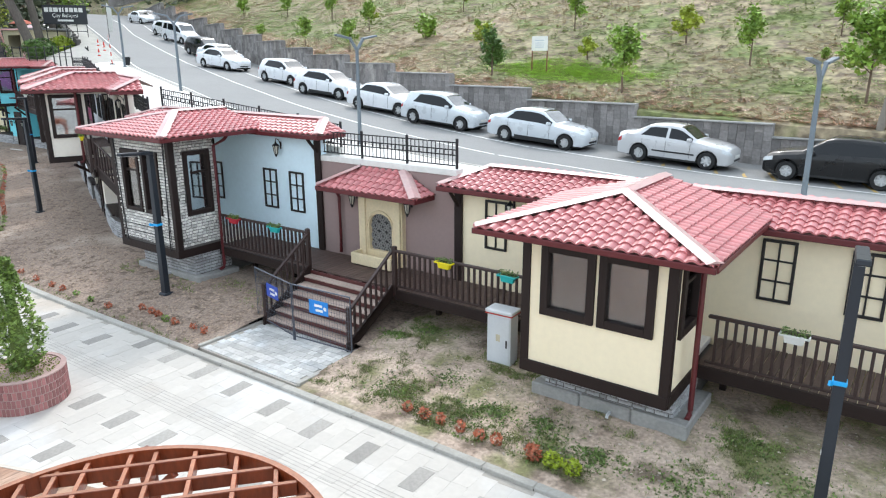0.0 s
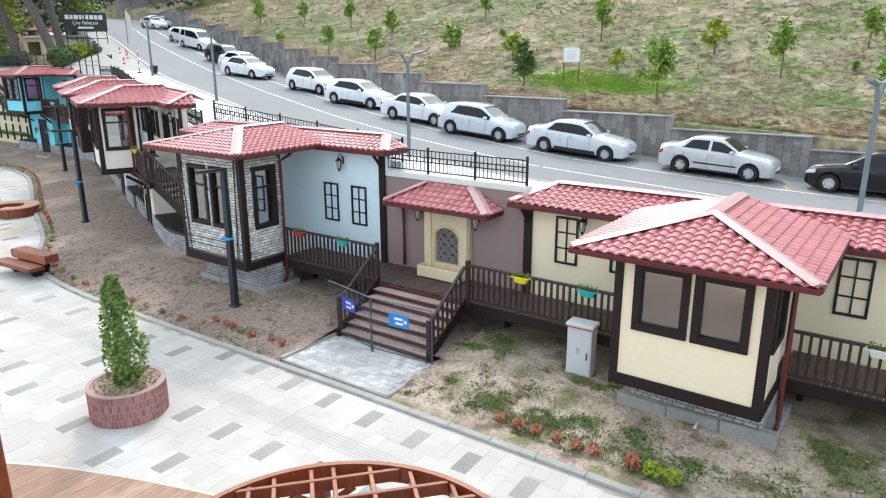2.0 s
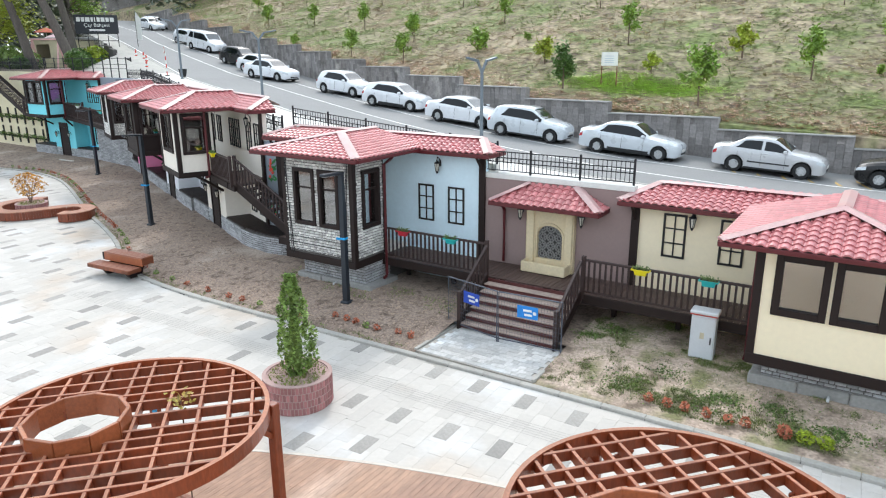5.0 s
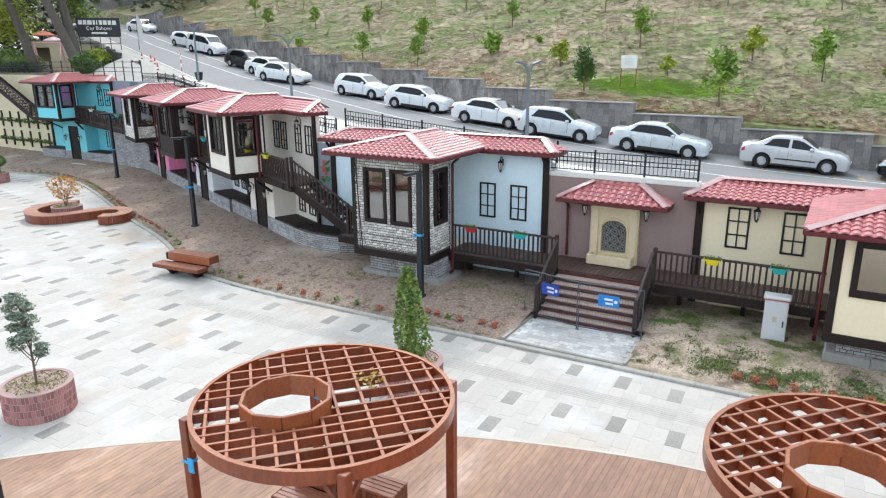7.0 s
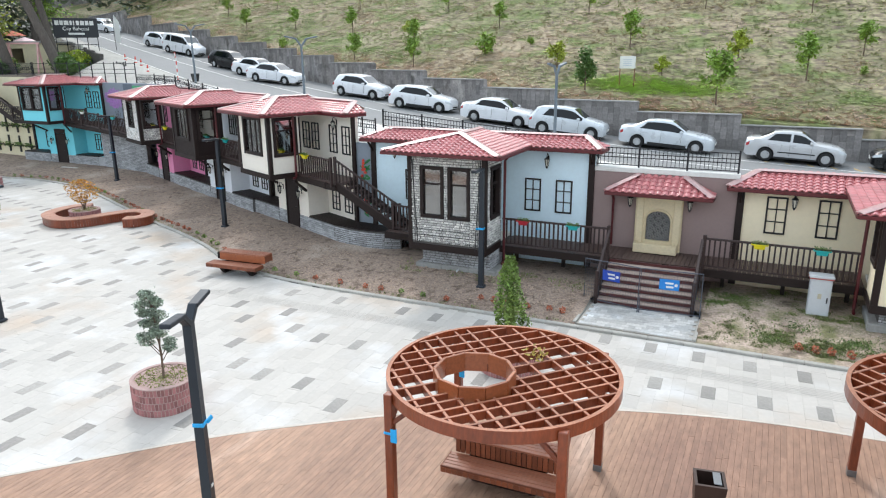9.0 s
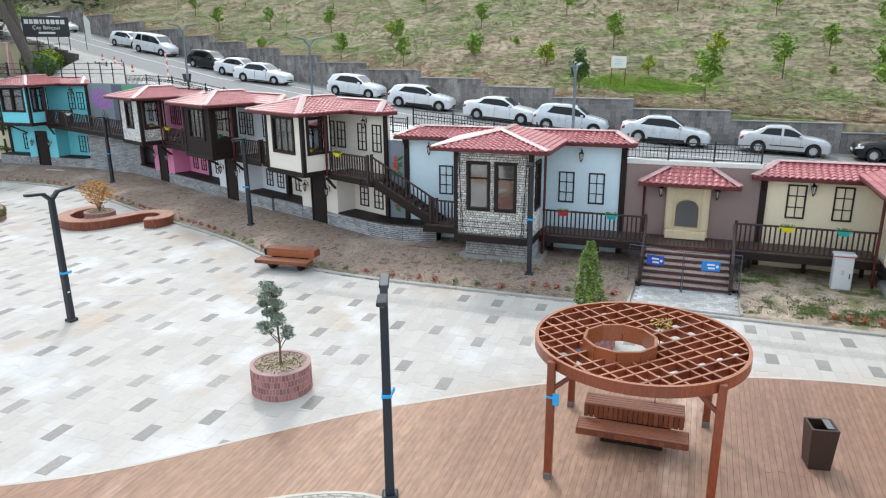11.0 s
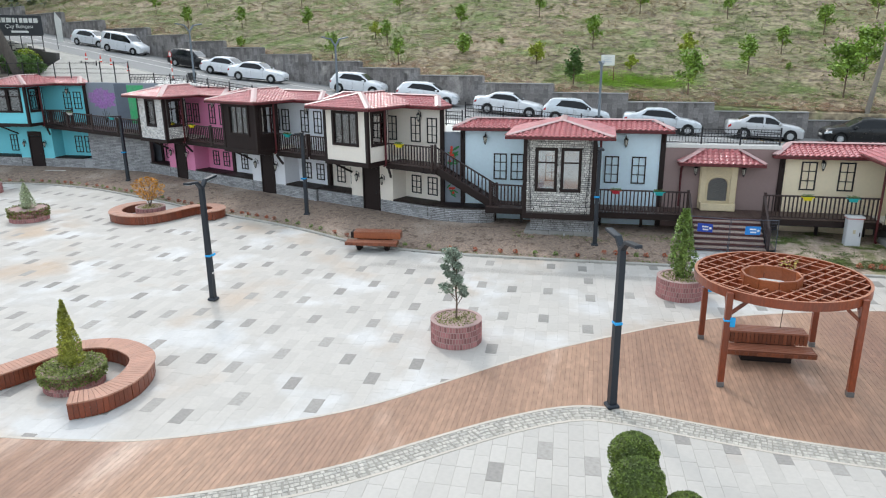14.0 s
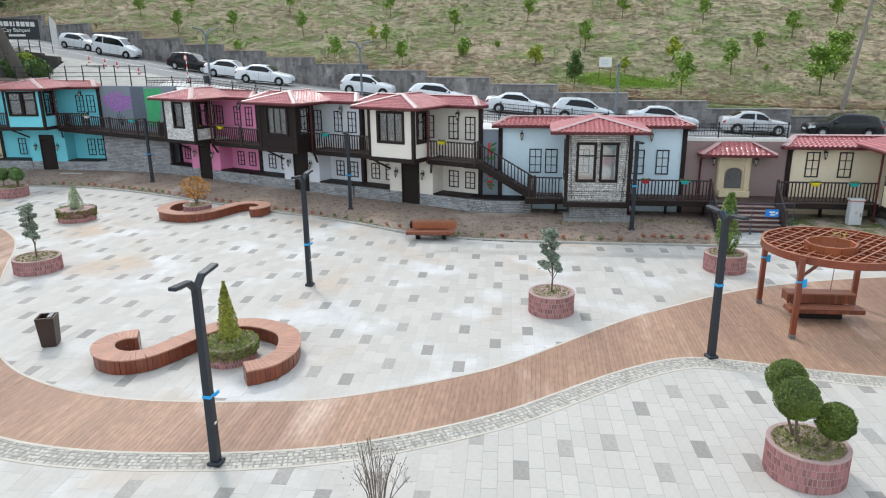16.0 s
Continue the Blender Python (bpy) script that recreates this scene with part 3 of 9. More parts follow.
def railing(house, p, q, h, step=0.16, posts=(True, True), foot=0.10, post_h=None, name="railing"):
    """A timber railing from p to q (points at deck height); the balusters stay upright on a slope."""
    p, q = Vector(p), Vector(q)
    d = q - p
    ln = Vector((d.x, d.y, 0)).length
    yaw = math.atan2(d.y, d.x)
    r = part(name, Build().bar(p + Vector((0, 0, h - 0.03)), q + Vector((0, 0, h - 0.03)), 0.09, 0.06, 0.012), M["rail"], house, "brown timber railing with square balusters")
    part("bottom_rail", Build().bar(p + Vector((0, 0, foot)), q + Vector((0, 0, foot)), 0.06, 0.05, 0.008), M["rail"], r)
    key = round(h - foot, 3)
    if key not in BALUSTER:
        BALUSTER[key] = mesh_of("baluster", Build().box(-0.026, 0.026, -0.026, 0.026, 0, h - foot - 0.05, 0.006), M["rail"])
    n = max(2, round(ln / step))
    for k in range(1, n):
        c = p + d * (k / n)
        piece("baluster", BALUSTER[key], r, pose(c.x, c.y, c.z + foot + 0.02, 0, 0, math.degrees(yaw)))
    for on, c in zip(posts, (p, q)):
        if on:
            part("post", Build().box(c.x - 0.055, c.x + 0.055, c.y - 0.055, c.y + 0.055, c.z - 0.12, c.z + (post_h or h + 0.08), 0.012), M["rail"], r)
    return r


def planks(house, x0, x1, y0, y1, z, step=0.145, along_y=True):
    n = round((x1 - x0) / step)
    w = (x1 - x0) / n
    me = mesh_of("plank", Build().box(0, w - 0.014, 0, y1 - y0, -0.035, 0, 0.004), M["plank"])
    for k in range(n):
        piece("plank", me, house, pose(x0 + k * w, y0, z + random.uniform(-0.003, 0.003)))


def wall_lantern(house, x, y, z):
    """A hanging lantern on a bent arm: cap, six bars round pale glass, foot."""
    b = Build()
    b.tube([(x, y, z + 0.06), (x, y - 0.08, z + 0.22), (x, y - 0.17, z + 0.27), (x, y - 0.2, z + 0.2)], 0.012, 6)
    b.box(x - 0.03, x + 0.03, y - 0.015, y, z - 0.06, z + 0.16, 0.006)
    c = (x, y - 0.2, z)
    b.lathe([(0.105, 0.06), (0.105, 0.075), (0.04, 0.13), (0.025, 0.15), (0.012, 0.2)], c, 6)
    b.lathe([(0.008, -0.28), (0.03, -0.25), (0.05, -0.2), (0.05, -0.185)], c, 6)
    for k in range(6):
        a = math.pi * k / 3
        b.bar((c[0] + 0.05 * math.cos(a), c[1] + 0.05 * math.sin(a), z - 0.19), (c[0] + 0.09 * math.cos(a), c[1] + 0.09 * math.sin(a), z + 0.065), 0.014, 0.014)
    w = part("wall_lantern", b, M["black"], house, "black iron wall lantern")
    part("pane", Build().lathe([(0.044, -0.185), (0.08, 0.058)], c, 6), M["lampglass"], w, "pale lantern glass")
    return w


def flower_box(x, y, z, turn, mat, label):
    e = thing("flower_box", label, "flower box", x, y, z, turn, "flower boxes on the railings")
    b = Build()
    b.add([(-0.19, -0.055, 0.02), (0.19, -0.055, 0.02), (0.19, 0.055, 0.02), (-0.19, 0.055, 0.02), (-0.225, -0.08, 0.16), (0.225, -0.08, 0.16), (0.225, 0.08, 0.16), (-0.225, 0.08, 0.16)],
          [(3, 2, 1, 0), (0, 1, 5, 4), (1, 2, 6, 5), (2, 3, 7, 6), (3, 0, 4, 7), (4, 5, 6, 7)])
    b.box(-0.325, 0.325, -0.125, -0.095, 0.17, 0.21, 0.006).box(-0.325, 0.325, 0.095, 0.125, 0.17, 0.21, 0.006)
    b.box(-0.325, -0.295, -0.095, 0.095, 0.17, 0.21).box(0.295, 0.325, -0.095, 0.095, 0.17, 0.21)
    part("trough", b, mat, e)
    g = Build()
    for k in range(150):
        c = Vector((random.uniform(-0.3, 0.3), random.uniform(-0.12, 0.12), 0.19 + random.uniform(0, 0.13)))
        leaf(g, c, 0.06)
    part("plant", g, M["leaf"], e, kind="stuff")
    e.scale = (0.74, 0.8, 0.85)
    return e


def leaf(b, c, s, up=0.3):
    """One folded leaf blade of length about s."""
    a = random.uniform(0, 2 * math.pi)
    t = random.uniform(-0.6, 1.0) + up
    d = Vector((math.cos(a), math.sin(a), t)).normalized()
    w = d.cross(Vector((random.uniform(-1, 1), random.uniform(-1, 1), 1))).normalized() * s * 0.32
    n = d.cross(w).normalized() * s * 0.12
    b.add([c - d * s * 0.5, c - w + n, c + w + n, c + d * s * 0.6], [(0, 2, 1), (1, 2, 3)])


def bay_shell(house, w, dep, z0, z1, mat, stone=None, wins=(), sidew=None, board=0.18, rear=None, border=0.10, transom=0.68):
    """The projecting room: outer walls with openings, floor, timber corner posts and sill board. Front at y = 0."""
    h = w / 2
    t = 0.14
    fronts = [(u0 + h, u1 + h, a, c) for u0, u1, a, c in wins]
    b = Build().wall((-h, 0), (h, 0), z0, z1, t, fronts)
    part("bay_front", b, mat, house)
    sides = [(s[0], s[1], s[2], s[3]) for s in (sidew or [])]
    cut = 1.46
    part("bay_side", Build().wall((h, 0.0 + t + 0.001), (h, cut), z0, z1, t, [(a - t, c - t, e, f) for a, c, e, f in sides]), mat if not stone else stone, house)
    flip = [(cut - c, cut - a, e, f) for a, c, e, f in sides]
    part("bay_side", Build().wall((-h, cut), (-h, t + 0.001), z0, z1, t, flip), mat if not stone else stone, house)
    for sx in (-1, 1):
        x = sx * (h - t - 0.006)
        ln_ = [(a - t - 0.01, c - t - 0.01, e, f) for a, c, e, f in sides]
        part("lining", Build().wall((x, t + 0.01), (x, cut), z0 + 0.14, z1 - 0.11, 0.005 * sx, ln_), M["room"], house)
    # behind the side windows the room stands open to the terrace
    for sx in (-1, 1):
        xa, xb = (h - t, h) if sx > 0 else (-h, -h + t)
        part("header", Build().box(xa, xb, cut + 0.002, dep, z1 - 0.14, z1 - 0.001), rear or mat, house)
        part("door_post", Build().box(xa + 0.01, xb - 0.01, cut + 0.002, cut + 0.08, z0 + 0.14, z1 - 0.14), M["trim"], house)
    part("bay_floor", Build().box(-h + t, h - t, t, dep, z0 + 0.02, z0 + 0.14), M["room"], house)
    part("bay_ceiling", Build().box(-h + 0.01, h - 0.01, 0.01, dep, z1 - 0.1, z1 + 0.02), M["room"], house)
    for sx in (-1, 1):
        x = sx * (h - 0.05)
        part("corner_post", Build().box(x - 0.085, x + 0.085, -0.035, 0.14, z0 - 0.02, z1, 0.012), M["trim"], house)
    part("sill_board", Build().box(-h - 0.03, h + 0.03, -0.05, -0.003, z0 - 0.06, z0 + board, 0.01), M["trim"], house)
    for sx in (-1, 1):
        part("sill_board", Build().box(sx * h if sx > 0 else -h - 0.045, h + 0.045 if sx > 0 else -h, 0.0, min(dep * 0.52, 1.44), z0 - 0.06, z0 + board, 0.008), M["trim"], house)
    for u0, u1, a, c in wins:
        glazed_window(house, (u0, 0), (u1, 0), a, c, border, mullion=u1 - u0 > 1.2, transom=transom, pane="coated" if house.name == "blue_house" else "glass")
    for a, c, e, f in sides:
        glazed_window(house, (h, a), (h, c), e, f, border, pane="mirrored", ajar=6.0 if house.name == "blue_house" else 0.0)
        glazed_window(house, (-h, c), (-h, a), e, f, border, pane="mirrored")
    for x in (-h + 0.25, h - 0.25):
        part("eave_bracket", Build().bar((x, 0.0, z1 - 0.07), (x, -0.42, z1 - 0.02), 0.12, 0.12, 0.01), M["trim"], house)


def bay_roof(house, w, over, y_eave, z_eave, z_ridge, y_end, budget, stuff, run=None):
    """A hipped roof over the bay whose ridge runs back to y_end."""
    x = w / 2 + over
    yr = y_eave + (run or x * 0.86)
    e0, e1, r0, r1 = (-x, y_eave, z_eave), (x, y_eave, z_eave), (0, yr, z_ridge), (0, y_end, z_ridge)
    b0, b1 = (-x, y_end, z_eave), (x, y_end, z_eave)
    plates = slopes(house, [[e0, e1, r0], [e1, b1, r1, r0], [b0, e0, r0, r1]], budget, stuff)
    part("roof", plates, M["soffit"], house, "hipped roof boards over the bay")
    hip(house, (-x, y_eave, z_eave - 0.02), r0)
    hip(house, (x, y_eave, z_eave - 0.02), r0)
    hip(house, r0, r1)
    g = Build().box(-x - 0.04, x + 0.04, y_eave - 0.07, y_eave + 0.02, z_eave - 0.11, z_eave - 0.005, 0.012)
    g.box(x - 0.02, x + 0.06, y_eave + 0.02, y_end, z_eave - 0.11, z_eave - 0.005, 0.012).box(-x - 0.06, -x + 0.02, y_eave + 0.02, y_end, z_eave - 0.11, z_eave - 0.005, 0.012)
    part("gutter", g, M["fascia"], house, "dark red fascia and gutter")
    part("soffit", Build().box(-x + 0.03, x - 0.03, y_eave + 0.03, y_end, z_eave - 0.12, z_eave - 0.08), M["trim"], house)


def main_roof(house, x0, x1, y_eave, y_ridge, z_eave, z_ridge, budget, stuff, hips=(True, True), gap=None):
    run = 0.8
    a, b = (x0, y_eave, z_eave), (x1, y_eave, z_eave)
    c, d = (x1 - (run if hips[1] else 0), y_ridge, z_ridge), (x0 + (run if hips[0] else 0), y_ridge, z_ridge)
    faces = [[a, b, c, d]]
    if hips[0]:
        faces.append([(x0, y_ridge, z_eave), a, d])
    if hips[1]:
        faces.append([b, (x1, y_ridge, z_eave), c])
    faces.append([(c[0], y_ridge + 0.01, z_ridge), (c[0], y_ridge + 0.5, z_ridge - 0.25), (d[0], y_ridge + 0.5, z_ridge - 0.25), (d[0], y_ridge + 0.01, z_ridge)])
    plates = slopes(house, faces[:-1], budget, stuff)
    plates.slab([faces[-1][0], faces[-1][1], faces[-1][2], faces[-1][3]], 0.05)
    part("roof", plates, M["soffit"], house, "roof boards over the house wall")
    hip(house, (d[0], y_ridge, z_ridge), (c[0], y_ridge, z_ridge), 0.16)
    if hips[0]:
        hip(house, (x0, y_eave, z_eave - 0.02), d)
    if hips[1]:
        hip(house, (x1, y_eave, z_eave - 0.02), c)
    g = Build().box(x0 - 0.04, x1 + 0.04, y_eave - 0.07, y_eave + 0.02, z_eave - 0.13, z_eave - 0.01, 0.015)
    for on, x in ((hips[0], x0 - 0.05), (hips[1], x1 - 0.03)):
        if on:
            g.box(x, x + 0.08, y_eave + 0.02, y_ridge, z_eave - 0.13, z_eave - 0.01, 0.012)
    part("gutter", g, M["fascia"], house, "dark red fascia and gutter")
    part("soffit", Build().box(x0 + 0.03, x1 - 0.03, y_eave + 0.03, y_ridge, z_eave - 0.1, z_eave - 0.07), M["trim"], house)


def finish_tiles(house, stuff):
    if stuff.v:
        tagged(part("roof_tiles", stuff, M["tilestuff"], house, "red barrel roof tiles", True), kind="stuff")


def stone_courses(house, faces, mat, course=0.16, length=0.34, gap=0.016, depth=0.03, name="stone_facing", seed=1):
    """Uneven stones laid in courses on upright faces (p0, p1, z0, z1): outside lies to the right of p0-p1. Returns the one mesh."""
    rnd = random.Random(seed)
    b = Build()
    for p0, p1, z0, z1 in faces:
        a = Vector((*p0, 0))
        d = Vector((p1[0] - p0[0], p1[1] - p0[1], 0))
        ln = d.length
        d.normalize()
        n = Vector((d.y, -d.x, 0))
        nz = max(1, round((z1 - z0) / course))
        for j in range(nz):
            zz0, zz1 = z0 + (z1 - z0) * j / nz + gap / 2, z0 + (z1 - z0) * (j + 1) / nz - gap / 2
            u = -rnd.uniform(0, length * 0.6)
            while u < ln:
                w = length * rnd.uniform(0.55, 1.4)
                u0, u1 = max(0, u + gap / 2), min(ln, u + w - gap / 2)
                u += w
                if u1 - u0 < 0.03:
                    continue
                t = depth * rnd.uniform(0.5, 1.2)
                k = 0.012
                q = []
                for uu, zz, tt in ((u0, zz0, 0), (u1, zz0, 0), (u1, zz1, 0), (u0, zz1, 0), (u0 + k, zz0 + k, t), (u1 - k, zz0 + k, t), (u1 - k, zz1 - k, t), (u0 + k, zz1 - k, t)):
                    q.append(a + d * uu + n * tt + Vector((0, 0, zz)))
                b.add(q, [(4, 5, 6, 7), (0, 1, 5, 4), (1, 2, 6, 5), (2, 3, 7, 6), (3, 0, 4, 7)])
    return tagged(part(name, b, mat, house, "uneven pale stones laid in courses"), kind="stuff")


def rebar_mesh(house, w, z0, z1):
    """The dark wire grid and the slanting cables on the stone bay."""
    for z in (z0 + 0.28, z0 + 0.5, z0 + 0.72):
        part("cable", Build().bar((-w / 2 + 0.1, -0.045, z), (w / 2 - 0.1, -0.045, z + 0.02), 0.014, 0.014), M["black"], house, "dark cable strung over the stone front")
    for sx in (-1, 1):
        part("cable", Build().bar((sx * (w / 2 - 0.16), -0.05, z1 - 0.15), (sx * (w / 2 - 0.36), -0.05, z0 + 0.1), 0.022, 0.022), M["black"], house)
        part("cable", Build().bar((sx * (w / 2 - 0.22), -0.05, z1 - 0.15), (sx * (w / 2 - 0.26), -0.05, z0 + 0.1), 0.012, 0.012), M["black"], house)


def house_low(name, label, cx, cy, w, dep, z0, z1, wl, wr, mat, z_deck, z_main, z_mridge, y_ridge, z_eave, z_ridge, wins, sidew, wall_wins, stone=False):
    """A one-storey house front: a wall with a tiled strip roof, and a glazed bay that stands out from it on a plinth."""
    e = thing(name, label, "house", cx, cy)
    stuff, budget = Build(), [300]
    shell = M["mortar"] if stone else M[mat]
    part("house_wall", Build().wall((wl - cx, dep), (wr - cx, dep), 0.0, z_main + 0.05, 0.22, []), M[mat], e)
    bay_shell(e, w, dep - 0.003, z0, z1, shell, None, wins, sidew, rear=M[mat] if stone else None, border=0.085 if stone else 0.12, transom=0.68 if stone else 0)
    for x, on in ((wl - cx + 0.09, True), (wr - cx - 0.09, True)):
        part("wall_post", Build().box(x - 0.11, x + 0.11, dep - 0.09, dep - 0.003, 0.2, z_main - 0.02, 0.012), M["trim"], e)
        part("eave_strut", Build().bar((x, dep - 0.05, z_main - 0.55), (x, dep - 0.42, z_main - 0.12), 0.07, 0.07, 0.008), M["trim"], e)
    for x in ((cx - 0.8, *wall_wins) if stone else wall_wins):
        lattice_window(e, x - cx, 2.15 if z_main < 4.2 else 2.19, 3.38 if z_main < 4.2 else 3.42, dep)
    bay_roof(e, w, 0.70, -0.62, z_eave, z_ridge, dep + 0.1, budget, stuff)
    main_roof(e, wl - cx - 0.3, wr - cx + 0.3, dep - 0.38, y_ridge - cy, z_main, z_mridge, budget, stuff)
    finish_tiles(e, stuff)
    # plinth: stone-faced core on a concrete footing
    part("plinth", Build().box(-w / 2 + 0.28, w / 2 - 0.02, 0.48, dep, 0.0, z0 - 0.02), M["mortar"], e)
    stone_courses(e, [((-w / 2 + 0.28, 0.48), (w / 2 - 0.02, 0.48), 0.46, z0 - 0.03), ((w / 2 - 0.02, 0.48), (w / 2 - 0.02, dep * 0.6), 0.46, z0 - 0.03)], M["greystone"], 0.09, 0.2, name="plinth_stone")
    nb, ft, fy = (3, 0.45, 0.34) if stone else (3, 0.52, 0.36)
    for k in range(nb):
        xa, xb = -w / 2 + 0.02 + (w + 0.28) * k / nb, -w / 2 + 0.02 + (w + 0.28) * (k + 1) / nb
        part("footing_block", Build().box(xa + 0.004, xb - 0.004, fy + 0.02 * (k % 2), 0.62, -0.1, ft + 0.012 * (k % 3), 0.03), M["concrete"], e, "rough grey concrete footing block")
    part("footing", Build().box(-w / 2 + 0.04, w / 2 + 0.28, 0.61, dep * 0.62, -0.1, ft, 0.03), M["concrete"], e, "rough grey concrete footing")
    part("drain_pipe", Build().tube([(w * 0.1, fy + 0.05, 0.36), (w * 0.1, fy - 0.1, 0.35), (w * 0.1, fy - 0.12, 0.3)], 0.03, 8), M["edgepipe"], e, smooth=True)
    return e

M["leaf"] = material("green_leaf", S(96, 122, 52), 0.55, coarse=(1.5, 0.2), fine=(9, 0.2), bump=None, tint=S(62, 88, 36), island=0.35)

# cream house with its booth
cream = house_low("cream_house", "cream one-storey house front with red tiled roof and glazed booth", -4.55, 10.6, 2.8, 3.2, 1.0, 3.72, -9.72, 1.6, "cream", 1.08, 3.66, 4.02, 14.6, 3.78, 4.34,
                  [(-0.92, -0.11, 2.28, 3.40), (0.2, 0.97, 2.28, 3.40)], [(0.42, 1.2, 2.24, 3.4)], [-8.85, -7.36, -2.53, -1.02])
for x in (-8.05, -0.3):
    wall_lantern(cream, x + 4.55, 3.2, 3.3)
downpipe(cream, 1.62, 0.75, 3.7, 0.56, 0, reach=0.0)
downpipe(cream, -1.62, 1.55, 3.7, 0.4, 0, reach=0.0)

# blue house with its stone bay
blue = house_low("blue_house", "pale blue one-storey house front with stone-faced bay", -18.95, 10.85, 2.95, 2.95, 1.14, 4.58, -23.72, -14.5, "blue", 1.18, 4.62, 4.92, 14.5, 4.66, 5.12,
                 [(-0.915, -0.175, 2.37, 4.05), (0.155, 0.825, 2.37, 4.05)], [(0.5, 1.2, 2.38, 4.06)], [-22.16, -21.36, -17.07, -15.89], True)
for x in (-22.55, -16.2):
    wall_lantern(blue, x + 18.95, 2.95, 4.12)
f, s = 1.475, 0.0
stone_courses(blue, [((-f + 0.09, 0), (-1.01, 0), 1.38, 4.5), ((-0.085, 0), (0.065, 0), 2.28, 4.14), ((0.915, 0), (f - 0.09, 0), 1.38, 4.5), ((-1.01, 0), (0.915, 0), 1.38, 2.28), ((-1.01, 0), (0.915, 0), 4.14, 4.5),
                     ((f, 0.17), (f, 0.39), 1.38, 4.5), ((f, 1.31), (f, 1.45), 1.38, 4.5), ((f, 0.39), (f, 1.31), 1.38, 2.27), ((f, 0.39), (f, 1.31), 4.17, 4.5),
                     ((-f, 1.45), (-f, 1.31), 1.38, 4.5), ((-f, 0.39), (-f, 0.17), 1.38, 4.5), ((-f, 1.31), (-f, 0.39), 1.38, 2.27)], M["stonestuff"], 0.086, 0.15, 0.015, 0.03, seed=4)
rebar_mesh(blue, 2.95, 1.14, 4.58)
downpipe(blue, 1.66, 1.35, 4.55, 0.5, 1)

# niche wall between the two houses
niche = thing("wall_fountain", "beige stone wall fountain with lattice arch and tiled roof", "fountain", -12.17, 13.8)
nb = Build().wall((-0.78, -0.16), (0.78, -0.16), 1.2, 3.35, 0.157, [(0.37, 1.19, 1.55, 2.62)])
part("surround", nb, material("carved_beige_stone", S(226, 208, 172), 0.8, coarse=(1.2, 0.1), fine=(14, 0.08), bump=(60, 0.3)), niche)
SAND = nb and bpy.data.materials["carved_beige_stone"]
arch = Build()
outer = [(-0.41, 2.63), (0.41, 2.63), (0.41, 2.2)] + [(0.41 * math.cos(a) * (1 if a < 1.5 else 1), 2.2 + 0.40 * math.sin(a) ** 0.8) for a in [math.pi * k / 16 for k in range(1, 16)]] + [(-0.41, 2.2)]
arch.prism([(p[0], p[1]) for p in outer], 0, 0.1, Matrix(((1, 0, 0, 0), (0, 0, -1, -0.05), (0, 1, 0, 0), (0, 0, 0, 1))))
part("arch_spandrel", arch, SAND, niche)
# flat dark plate behind the lattice, coloured as the shadow in the niche
part("lattice_back", Build().box(-0.41, 0.41, -0.03, -0.006, 1.55, 2.62), material("lattice_shadow", S(60, 58, 58), 0.9), niche)
lat = Build()
for r in range(4):
    for c in range(3):
        x0, z0 = -0.27 + 0.27 * c, 1.68 + 0.27 * r
        for k in range(8):
            a0, a1 = math.pi * k / 4, math.pi * (k + 1) / 4
            for rad in (0.135, 0.06):
                lat.bar((x0 + rad * math.cos(a0), -0.05, z0 + rad * math.sin(a0)), (x0 + rad * math.cos(a1), -0.05, z0 + rad * math.sin(a1)), 0.03, 0.022)
            lat.bar((x0 + 0.06 * math.cos(a0), -0.05, z0 + 0.06 * math.sin(a0)), (x0 + 0.135 * math.cos(a0), -0.05, z0 + 0.135 * math.sin(a0)), 0.03, 0.018)
part("lattice", lat, material("grey_carved_lattice", S(150, 148, 146), 0.7), niche, "grey geometric stone lattice")
for x in (-0.62, 0.62):
    part("pilaster", Build().box(x - 0.12, x + 0.12, -0.22, -0.163, 1.2, 3.2, 0.015), SAND, niche)
part("arch_moulding", Build().tube([(-0.47, -0.17, 1.56), (-0.47, -0.17, 2.2)] + [(-0.47 * math.cos(math.pi * k / 12), -0.17, 2.2 + 0.48 * math.sin(math.pi * k / 12)) for k in range(1, 12)] + [(0.47, -0.17, 2.2), (0.47, -0.17, 1.56)], 0.03, 6), SAND, niche)
basin = Build().box(-0.72, 0.72, -0.62, -0.55, 1.2, 1.52, 0.02).box(-0.72, -0.65, -0.55, -0.165, 1.2, 1.52, 0.015).box(0.65, 0.72, -0.55, -0.165, 1.2, 1.52, 0.015).box(-0.65, 0.65, -0.55, -0.165, 1.2, 1.28)
part("basin", basin, SAND, niche, "open stone trough")
st, bd = Build(), [80]
x = 1.72
pl = slopes(niche, [[(-x, -0.78, 3.3), (x, -0.78, 3.3), (0.75, 0.0, 3.78), (-0.75, 0.0, 3.78)], [(x, -0.78, 3.3), (x, 0.0, 3.3), (0.75, 0.0, 3.78)], [(-x, 0.0, 3.3), (-x, -0.78, 3.3), (-0.75, 0.0, 3.78)]], bd, st)
part("roof", pl, M["soffit"], niche)
finish_tiles(niche, st)
hip(niche, (-x, -0.78, 3.28), (-0.75, 0, 3.78), 0.16)
hip(niche, (x, -0.78, 3.28), (0.75, 0, 3.78), 0.16)
